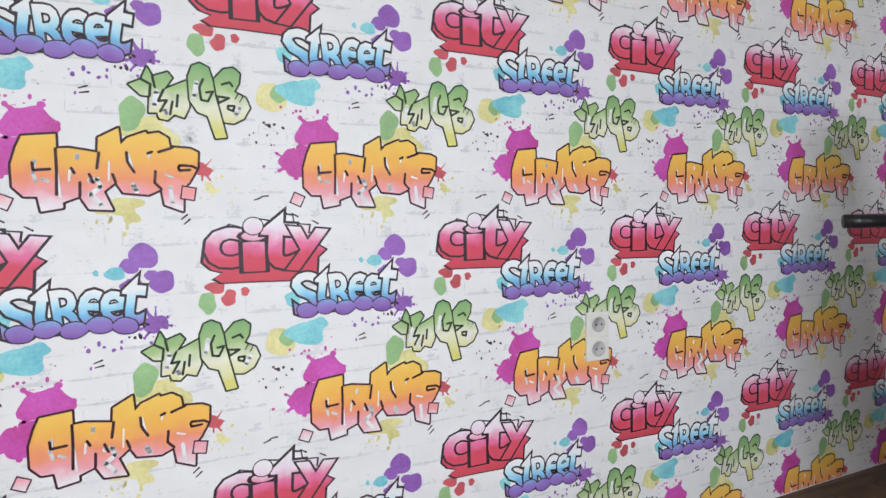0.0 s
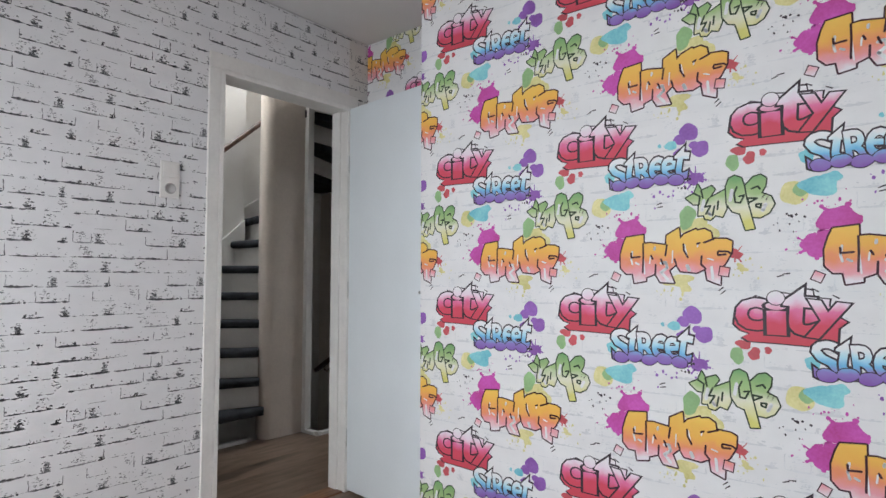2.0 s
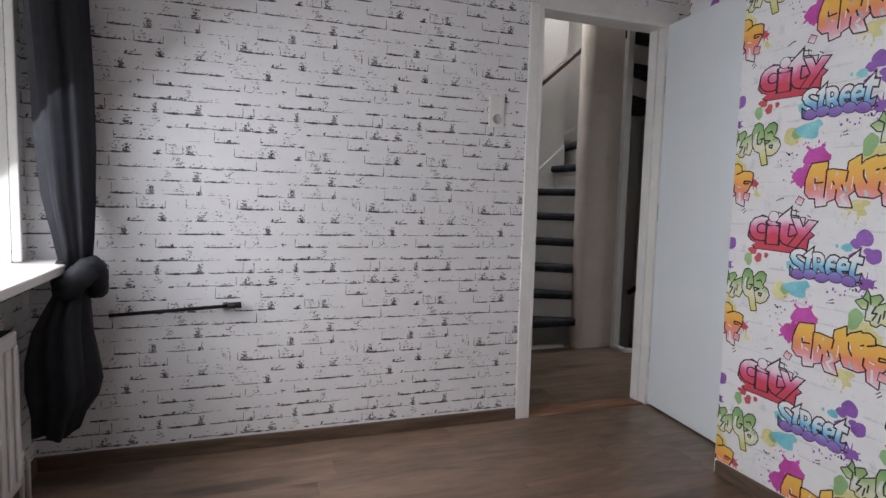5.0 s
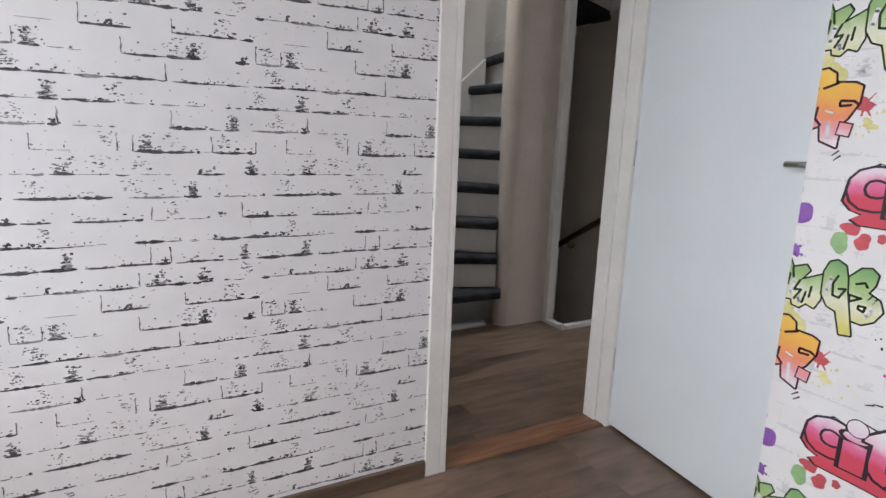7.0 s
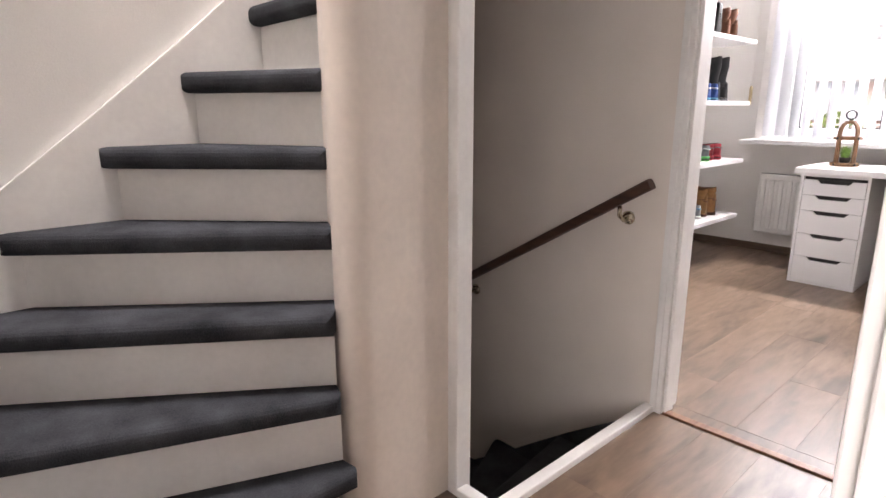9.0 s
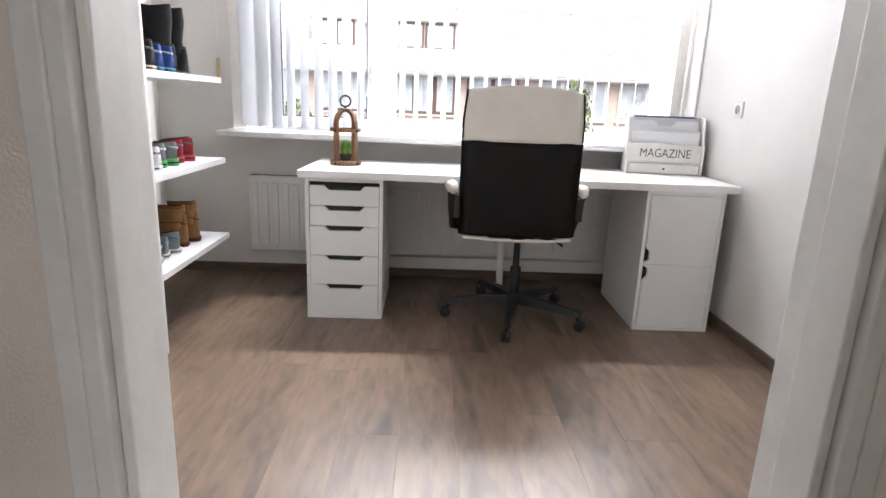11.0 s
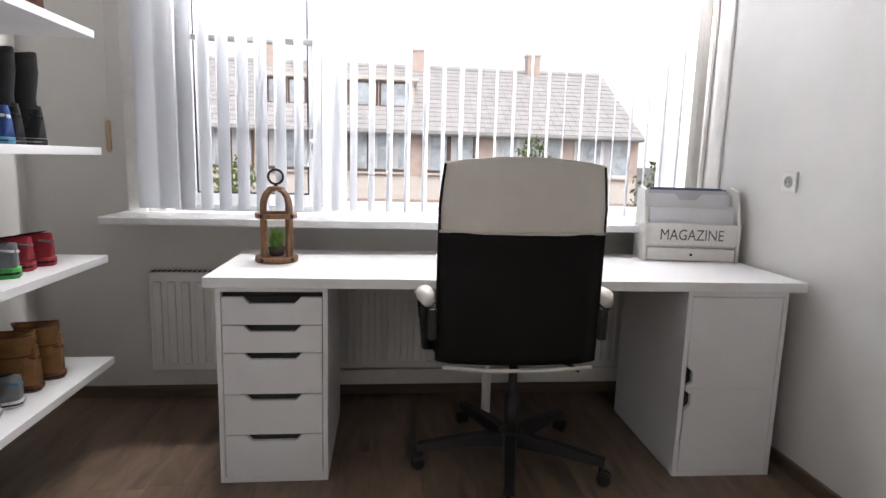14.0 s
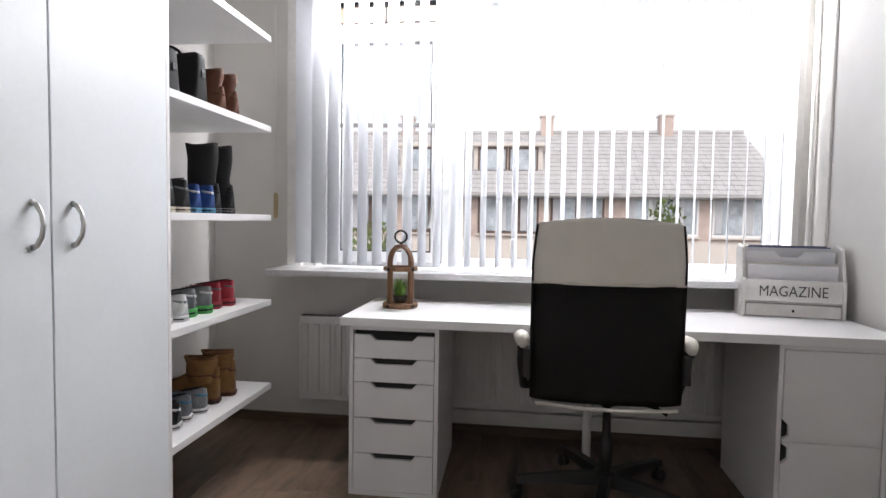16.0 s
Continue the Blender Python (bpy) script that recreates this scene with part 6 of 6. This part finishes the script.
word([("c", -0.322, 0.385, 0.072, 0.078, 6), ("i", -0.262, 0.376, 0.034, 0.082, 0), ("t", -0.206, 0.395, 0.070, 0.110, -4), ("y", -0.146, 0.376, 0.078, 0.092, -6)], 1, 2.0, 0.028, 0.030)
blob(-0.262, 0.432, 0.023, 0.021, 0, 3.8, 2, n=20, rough=0.0)
blob(-0.262, 0.432, 0.0205, 0.0185, 1, 4.0, 2, n=20, rough=0.0)
word([("S", -0.150, 0.272, 0.056, 0.096, 4), ("t", -0.108, 0.284, 0.042, 0.080, -8), ("R", -0.068, 0.274, 0.050, 0.082, 5), ("e", -0.026, 0.276, 0.046, 0.068, -6), ("e", 0.012, 0.272, 0.044, 0.066, 8), ("t", 0.047, 0.284, 0.040, 0.090, -9)], 2, 3.0, 0.022, 0.036)
for k in range(5):
    blob(-0.150 + 0.045 * k, 0.234 + 0.006 * (k % 2), 0.026, 0.019, 0, 5.6, 30 + k, n=18, rough=0.1)
    blob(-0.150 + 0.045 * k, 0.234 + 0.006 * (k % 2), 0.0235, 0.0165, 2, 5.8, 30 + k, n=18, rough=0.1)
def stroke(pts, w, m, layer, closed=False):
    """A pen line of width w with round joints."""
    ring = pts + pts[:1] if closed else pts
    for (xa, za), (xb, zb) in zip(ring, ring[1:]):
        d_ = math.hypot(xb - xa, zb - za) or 1
        nx, nz = -(zb - za) / d_ * w / 2, (xb - xa) / d_ * w / 2
        stamp([(xa + nx, za + nz), (xb + nx, zb + nz), (xb - nx, zb - nz), (xa - nx, za - nz)], [(0, 1, 2, 3)], m, layer)
    for xa, za in pts:
        stamp([(xa + w / 2 * math.cos(k * math.tau / 8), za + w / 2 * math.sin(k * math.tau / 8)) for k in range(8)], [tuple(range(8))], m, layer)


def drawn(pts, ox, oz, w=1.0, h=1.0):
    """Letter corners in a grid of half millimetres, placed on the tile."""
    return [(ox + x_ * 0.00053 * w, oz - z_ * 0.00047 * h) for x_, z_ in pts]


def fused(pts, m, layer, line, pen=0):
    stroke(pts, line, pen, layer, True)
    tri = tessellate_polygon([[Vector((x_, z_, 0)) for x_, z_ in pts]])
    stamp(pts, [tuple(t) for t in tri], m, layer + 0.3)


# tags: three letters that run into each other
TA = [(0, 115), (45, 90), (65, 35), (83, 75), (137, 52), (153, 75), (120, 130), (210, 80), (210, 200), (190, 248), (155, 235), (130, 262), (100, 255), (95, 230), (65, 232), (70, 160), (40, 158)]
TG = [(210, 65), (227, 15), (255, 2), (287, 20), (300, 75), (307, 140), (345, 330), (303, 336), (277, 235), (240, 220), (213, 170)]
TS = [(300, 75), (345, 20), (380, 12), (405, 35), (400, 80), (380, 120), (425, 145), (440, 190), (415, 240), (375, 265), (335, 260), (315, 210), (302, 160)]
for k, shape in enumerate((TA, TS, TG)):
    fused(drawn(shape, -0.492, 0.230), 3, 2.0 + 0.6 * k, 0.0078, 13)
for line_ in ([(265, 72), (250, 110), (255, 165), (280, 170), (300, 125), (275, 130)], [(335, 90), (365, 78), (375, 95)], [(315, 145), (360, 150), (320, 175), (315, 145)], [(355, 185), (380, 185), (375, 208), (355, 200), (355, 185)],
              [(120, 130), (100, 180), (130, 175), (105, 225)], [(150, 180), (140, 235)], [(83, 75), (90, 120)], [(45, 90), (75, 110), (70, 160)], [(170, 150), (165, 200)]):
    stroke(drawn(line_, -0.492, 0.230), 0.0052, 13, 4.2)
for line_ in ([(95, 140), (85, 200)], [(240, 90), (230, 150)], [(400, 190), (385, 225)], [(120, 215), (130, 235)]):
    stroke(drawn(line_, -0.492, 0.230), 0.010, 11, 4.0)
# the largest word: five letters fused into one shape
GR = [(40, 52), (153, 40), (153, 100), (195, 96), (295, 113), (300, 50), (375, 6), (380, 76), (405, 48), (475, 18), (480, 28), (525, 20), (560, 43), (565, 83), (645, 88), (675, 103), (670, 173), (635, 238), (612, 262), (606, 368), (535, 338),
      (525, 268), (475, 293), (380, 283), (355, 238), (310, 278), (340, 358), (255, 353), (225, 298), (165, 323), (165, 346), (90, 360), (80, 298), (35, 298), (0, 258), (0, 168), (20, 98)]
fused(drawn(GR, -0.147, 0.090, 0.92), 4, 2.0, 0.0092, 12)
for line_, w_ in (([(78, 150), (70, 200), (78, 235)], 0.007), ([(225, 125), (222, 140)], 0.008), ([(195, 190), (190, 230)], 0.005), ([(262, 230), (290, 225), (300, 260), (262, 290), (300, 335)], 0.010), ([(405, 115), (420, 190)], 0.006),
                  ([(420, 250), (430, 275)], 0.012), ([(485, 110), (482, 130)], 0.005), ([(560, 260), (565, 330)], 0.009), ([(150, 180), (158, 300)], 0.005), ([(335, 150), (330, 230)], 0.004), ([(540, 205), (570, 215)], 0.005), ([(100, 225), (118, 235)], 0.007)):
    stroke(drawn(line_, -0.147, 0.090, 0.92), w_ * 0.9, 11, 3.0)
for line_ in ([(70, 160), (72, 190), (128, 185)], [(150, 100), (150, 190), (145, 290)], [(200, 180), (210, 200)], [(400, 110), (402, 150), (425, 195)], [(480, 112), (495, 105)], [(595, 172), (600, 162), (650, 165), (665, 175)], [(595, 172), (598, 185), (640, 182)],
              [(505, 190), (500, 240), (525, 268)], [(225, 298), (228, 240)], [(355, 238), (345, 205)], [(300, 113), (290, 180)], [(575, 85), (520, 105)], [(262, 205), (275, 240)]):
    stroke(drawn(line_, -0.147, 0.090, 0.92), 0.0056, 12, 3.3)
for cx_, cz_, r_, t_ in ((-0.163, -0.060, 0.016, 20), (0.160, -0.045, 0.017, 35)):
    for grow, mm, ly in ((1.25, 12, 4.6), (1.0, 4, 4.8)):
        stamp([(cx_ + r_ * grow * math.cos(radians(t_ + 90 * k)), cz_ + r_ * grow * math.sin(radians(t_ + 90 * k))) for k in range(4)], [(0, 1, 2, 3)], mm, ly)
# small ink strokes round the words
for x_, z_, t_ in ((-0.40, 0.455, 40), (-0.395, 0.445, 40), (-0.17, 0.455, -30), (-0.285, 0.165, 60), (-0.275, 0.160, 60), (-0.572, 0.165, 20), (-0.57, 0.155, 10), (-0.125, 0.438, -30), (-0.235, 0.498, 5), (-0.25, 0.492, 20)):
    c_, s_ = math.cos(radians(t_)), math.sin(radians(t_))
    stamp([(x_ + u * c_ - v * s_, z_ + u * s_ + v * c_) for u, v in ((-0.009, -0.0012), (0.009, -0.002), (0.009, 0.002), (-0.009, 0.0012))], [(0, 1, 2, 3)], 0, 2.9)

tile_np = np.array(tile_pts)


def print_wall(x0, x1, y):
    """The print repeated over a wall that faces -y, cut off at its edges."""
    bm = bmesh.new()
    me = bpy.data.meshes.new("scratch")
    pts, faces, mats = [], [], []
    for i in range(-6, 8):
        for j in range(-4, 4):
            ox, oz = GX + i * PITCH, GZ0 + j * PITCH
            if ox + 0.25 < x0 or ox - 0.6 > x1 or oz + 0.52 < 0 or oz - 0.15 > H:
                continue
            base = len(pts)
            pts.extend((p[0] + ox, y - 0.0004 - 0.00035 * p[2], p[1] + oz) for p in tile_np)
            faces.extend(tuple(base + k for k in f) for f in tile_faces)
            mats.extend(tile_mats)
    me.from_pydata(pts, [], faces)
    me.polygons.foreach_set("material_index", mats)
    bm.from_mesh(me)
    bpy.data.meshes.remove(me)
    for co_, no_ in (((x0, 0, 0), (-1, 0, 0)), ((x1, 0, 0), (1, 0, 0)), ((0, 0, 0.06), (0, 0, -1)), ((0, 0, H), (0, 0, 1))):
        bmesh.ops.bisect_plane(bm, geom=bm.verts[:] + bm.edges[:] + bm.faces[:], plane_co=co_, plane_no=no_, clear_outer=True)
    for f in bm.faces:
        if f.normal.y > 0:
            f.normal_flip()
    p = part("wallpaper_print", bm, INK, bpy.data.objects["wall_graffiti"], "bright printed graffiti words and paint splashes")
    p["kind"] = "structure"
    return p


print_wall(NOTCH_X + 0.002, EAST1 - 0.001, GRAF)
print_wall(0.001, NOTCH_X - 0.001, NOTCH_Y)

# ---- white-washed brick print ----
BU, BV, COURSES = 0.54, 0.638, 12
rgb = random.Random(77)
brick_marks = []


def ribbon(x0, x1, z, thick, m, sag=0.0):
    n_ = max(2, int((x1 - x0) / 0.007))
    edge = [(x0 + (x1 - x0) * k / n_, thick * max(0.12, math.sin(math.pi * min(1, max(0, (k + 0.3) / (n_ + 0.6)))) ** 0.5 * rgb.uniform(0.45, 1.25))) for k in range(n_ + 1)]
    low_ = [(x_, z - sag * math.sin(math.pi * k / n_) - 0.35 * t_) for k, (x_, t_) in enumerate(edge)]
    high_ = [(x_, z - sag * math.sin(math.pi * k / n_) + 0.65 * t_) for k, (x_, t_) in enumerate(edge)]
    for k in range(n_):
        brick_marks.append(([low_[k], low_[k + 1], high_[k + 1], high_[k]], m))


def dab(x_, z, rx, rz, m):
    n_ = rgb.choice((6, 7, 8))
    brick_marks.append(([(x_ + rx * rgb.uniform(0.5, 1.2) * math.cos(k * math.tau / n_), z + rz * rgb.uniform(0.5, 1.2) * math.sin(k * math.tau / n_)) for k in range(n_)], m))


def course(row, marks):
    """One course of the repeat; marks name what is printed where, in shares of the repeat's width.

    L a dark bed joint, F a faint one, E an upright end joint, B a dark worn brick end, S a light smear, D a dab."""
    ch = BV / COURSES
    zz = 0.335 - row * ch
    at = lambda u: 0.02 + u * BU
    for tok in marks.split():
        kind, v = tok[0], [float(q) for q in tok[1:].split(",")]
        if kind in "LF":
            a, b = at(v[0]), at(v[1])
            thick = rgb.uniform(0.0056, 0.0084) if kind == "L" else rgb.uniform(0.0026, 0.0042)
            tone = 0 if kind == "L" or rgb.random() < 0.6 else 1
            while a < b - 0.006:
                run = min(b - a, rgb.uniform(0.05, 0.13) if kind == "L" else rgb.uniform(0.012, 0.045))
                ribbon(a, a + run, zz + rgb.uniform(-0.0012, 0.0012), thick * rgb.uniform(0.7, 1.2), tone if rgb.random() < 0.85 else 1, rgb.uniform(0, 0.002))
                a += run + (rgb.uniform(0.0, 0.005) if kind == "L" else rgb.uniform(0.004, 0.016))
            for _ in range(int((v[1] - v[0]) * (44 if kind == "L" else 22))):
                dab(at(rgb.uniform(v[0], v[1])), zz + rgb.expovariate(160), rgb.uniform(0.0014, 0.0058), rgb.uniform(0.001, 0.0036), rgb.choice((0, 0, 1)))
        elif kind == "E":
            h_, x_ = ch * rgb.uniform(0.5, 0.8), at(v[0])
            pts = [(x_ + rgb.uniform(-0.0015, 0.0015), zz + h_ * k / 4, rgb.uniform(0.0006, 0.0021)) for k in range(5)]
            for (xa, za, wa), (xb, zb, wb) in zip(pts, pts[1:]):
                brick_marks.append(([(xa - wa, za), (xa + wa, za), (xb + wb, zb), (xb - wb, zb)], rgb.choice((0, 1, 1))))
        elif kind == "B":
            w_ = v[1] * BU
            lean = rgb.uniform(-0.5, 0.5)
            for _ in range(44):
                up = rgb.random() ** 1.5
                dab(at(v[0]) + (rgb.gauss(0, 0.42) + lean * up) * w_, zz + ch * (0.05 + 0.66 * up), rgb.uniform(0.0015, 0.0085) * (1.15 - 0.6 * up), rgb.uniform(0.0008, 0.0032), rgb.choice((0, 0, 1)))
            ribbon(at(v[0]) - w_, at(v[0]) + w_, zz, 0.006, 0)
        elif kind == "S":
            w_ = v[1] * BU
            for _ in range(18):
                dab(at(v[0]) + rgb.gauss(0, 0.5) * w_, zz + ch * rgb.uniform(0.2, 0.8), rgb.uniform(0.0012, 0.006), rgb.uniform(0.0008, 0.0024), rgb.choice((0, 1, 1)))
        else:
            for _ in range(7):
                dab(at(v[0]) + rgb.gauss(0, 0.004), zz + rgb.uniform(0.002, 0.014), rgb.uniform(0.002, 0.005), rgb.uniform(0.002, 0.004), 0)
    for _ in range(9):
        u = rgb.random()
        dab(at(u), zz + ch * rgb.uniform(0.05, 0.9), rgb.uniform(0.001, 0.003), rgb.uniform(0.0008, 0.002), 1)
    u = rgb.random()
    ribbon(at(u), at(u + 0.12), zz, 0.0018, 1)


course(0, "B0,.045 F-.12,-.05 S.14,.05 F.10,.24 S.29,.03 F.28,.40 L.50,.62 D.52 B.74,.025 F.78,.94")
course(1, "L-.17,.17 F-.32,-.18 S.25,.035 L.23,.52 B.48,.035 F.57,.68 S.90,.03")
course(2, "L.02,.28 E.315 F.32,.55 D.60 L.69,.95 E.69 D.80 S.40,.04")
course(3, "L-.14,.06 D-.13 S-.08,.025 F.06,.14 L.24,.36 F.36,.50 L.56,.87 D.57 D.80")
course(4, "L.05,.38 E.38 E.30 D.36 F.40,.68 L.44,.60 B.70,.020 L.75,1.02 B.99,.022")
course(5, "L-.10,.25 E.25 D-.09 B.32,.045 L.36,.50 B.52,.032 F.60,.70 S.70,.04 L.77,.81 F.82,.88")
course(6, "L.10,.28 D.20 E.10 L.43,.69 E.43 S.62,.05 D.67 F.70,.78 L.72,.76")
course(7, "L.24,.50 E.24 B.51,.03 S.44,.04 L.68,.74 D.72 E.77 E.88 L.77,.88 S.82,.03 B.93,.035 F.92,1.10")
course(8, "L-.20,.06 S-.15,.05 L.07,.40 E.40 L.42,.70 F.70,.80 S.84,.04")
course(9, "B-.03,.028 L-.28,-.13 F-.05,.35 L.02,.20 S.20,.03 F.37,.58 F.63,.70 S-.22,.03")
course(10, "L.40,.56 F.56,.68 E.41 B.66,.030 L.74,1.0 E1.0 D.99 S.86,.04 F.05,.20")
course(11, "E-.10 F-.10,.06 S.16,.04 E.20 L.26,.52 E.26 B.30,.028 S.40,.04 L.57,.76 E.76 E.57 S.62,.03")

BRICK_INK = [mat("brick_print_dark", (0.035, 0.035, 0.04), 0.6, vary=0.3, scale=40, tint=(0.10, 0.10, 0.11)), mat("brick_print_grey", (0.20, 0.20, 0.21), 0.6, vary=0.2, scale=40, tint=(0.34, 0.34, 0.35))]
PALE_INK = [mat("brick_print_pale", (0.70, 0.70, 0.715), 0.6, vary=0.06, scale=40), mat("brick_print_paler", (0.755, 0.755, 0.765), 0.6, vary=0.05, scale=40)]


def print_bricks(owner, rects, place, inks, lift):
    """The brick print on the rectangles (a0, a1, z0, z1) of one wall; place(a, z, off) gives the world point."""
    for a0, a1, z0, z1 in rects:
        pts, faces, mats = [], [], []
        for i in range(int(a0 // BU) - 1, int(a1 // BU) + 2):
            for j in range(int(z0 // BV) - 1, int(z1 // BV) + 2):
                for q, (poly, m) in enumerate(brick_marks):
                    mine = [(x_ + i * BU, zv + j * BV) for x_, zv in poly]
                    if all(x_ < a0 for x_, _ in mine) or all(x_ > a1 for x_, _ in mine) or all(zv < z0 for _, zv in mine) or all(zv > z1 for _, zv in mine):
                        continue
                    base = len(pts)
                    pts.extend(place(min(a1, max(a0, x_)), min(z1, max(z0, zv)), lift + (q % 9) * 0.00003) for x_, zv in mine)
                    faces.append(tuple(range(base, base + len(mine))))
                    mats.append(m)
        me = bpy.data.meshes.new("brick_print")
        me.from_pydata(pts, [], faces)
        me.polygons.foreach_set("material_index", mats)
        bm = bmesh.new()
        bm.from_mesh(me)
        bpy.data.meshes.remove(me)
        p = part("wallpaper_print", bm, inks, bpy.data.objects[owner], "dark broken brick outlines printed on the paper")
        p["kind"] = "structure"


print_bricks("wall_west", [(SOUTH1, D1[0], 0.05, H), (D1[1], NOTCH_Y, 0.05, H), (D1[0], D1[1], D1[2], H)], lambda a_, z, o: (o, a_, z), BRICK_INK, 0.0003)
print_bricks("wall_south", [(0.0, W1[0], 0.05, H), (W1[1], EAST1, 0.05, H), (W1[0], W1[1], 0.05, W1[2]), (W1[0], W1[1], W1[3], H)], lambda a_, z, o: (a_, SOUTH1 + o, z), BRICK_INK, 0.0003)
print_bricks("wall_graffiti", [(NOTCH_X, EAST1, 0.05, H)], lambda a_, z, o: (a_, GRAF - o, z), PALE_INK, 0.00003)
print_bricks("wall_graffiti", [(0.0, NOTCH_X, 0.05, H)], lambda a_, z, o: (a_, NOTCH_Y - o, z), PALE_INK, 0.00003)

# ---- floor planks ----
PW, PL = 0.19, 1.25
plank_cache = {}


def plank_mesh(w, l_):
    key = (round(w, 3), round(l_, 3))
    if key not in plank_cache:
        bm = box(0.0001, w - 0.0001, 0.0001, l_ - 0.0001, -0.012, 0.0)
        bmesh.ops.bevel(bm, geom=[e for e in bm.edges if all(v.co.z > -0.001 for v in e.verts)], offset=0.0005, segments=1, affect='EDGES')
        me = bpy.data.meshes.new("plank")
        bm.to_mesh(me)
        bm.free()
        me.materials.append(M["wood_floor"])
        plank_cache[key] = me
    return plank_cache[key]


def lay(parent, x0, x1, y0, y1, seed):
    rgp = random.Random(seed)
    xx = x0
    while xx < x1 - 0.01:
        w = min(PW, x1 - xx)
        yy, first_ = y0, rgp.uniform(0.3, PL)
        while yy < y1 - 0.005:
            l_ = min(first_ if yy == y0 else PL, y1 - yy)
            o = new("plank", plank_mesh(w, l_))
            o.parent = parent
            o.matrix_basis = Matrix.Translation((xx, yy, 0))
            yy += l_
        xx += w


F1, F2, F3 = bpy.data.objects["floor_bedroom"], bpy.data.objects["floor_study"], bpy.data.objects["floor_landing"]
lay(F1, 0.005, EAST1, SOUTH1, GRAF, 1)
lay(F1, 0.005, NOTCH_X, GRAF, NOTCH_Y, 2)
lay(F2, L2, R2, SN + 0.101, N2, 3)
lay(F2, D2[0] + 0.021, D2[1] - 0.021, SN + 0.031, SN + 0.1, 6)
lay(F3, -0.954, -0.1005, 0.85, SN - 0.005, 4)
lay(F3, -1.194, -0.954, SS, 2.308, 5)
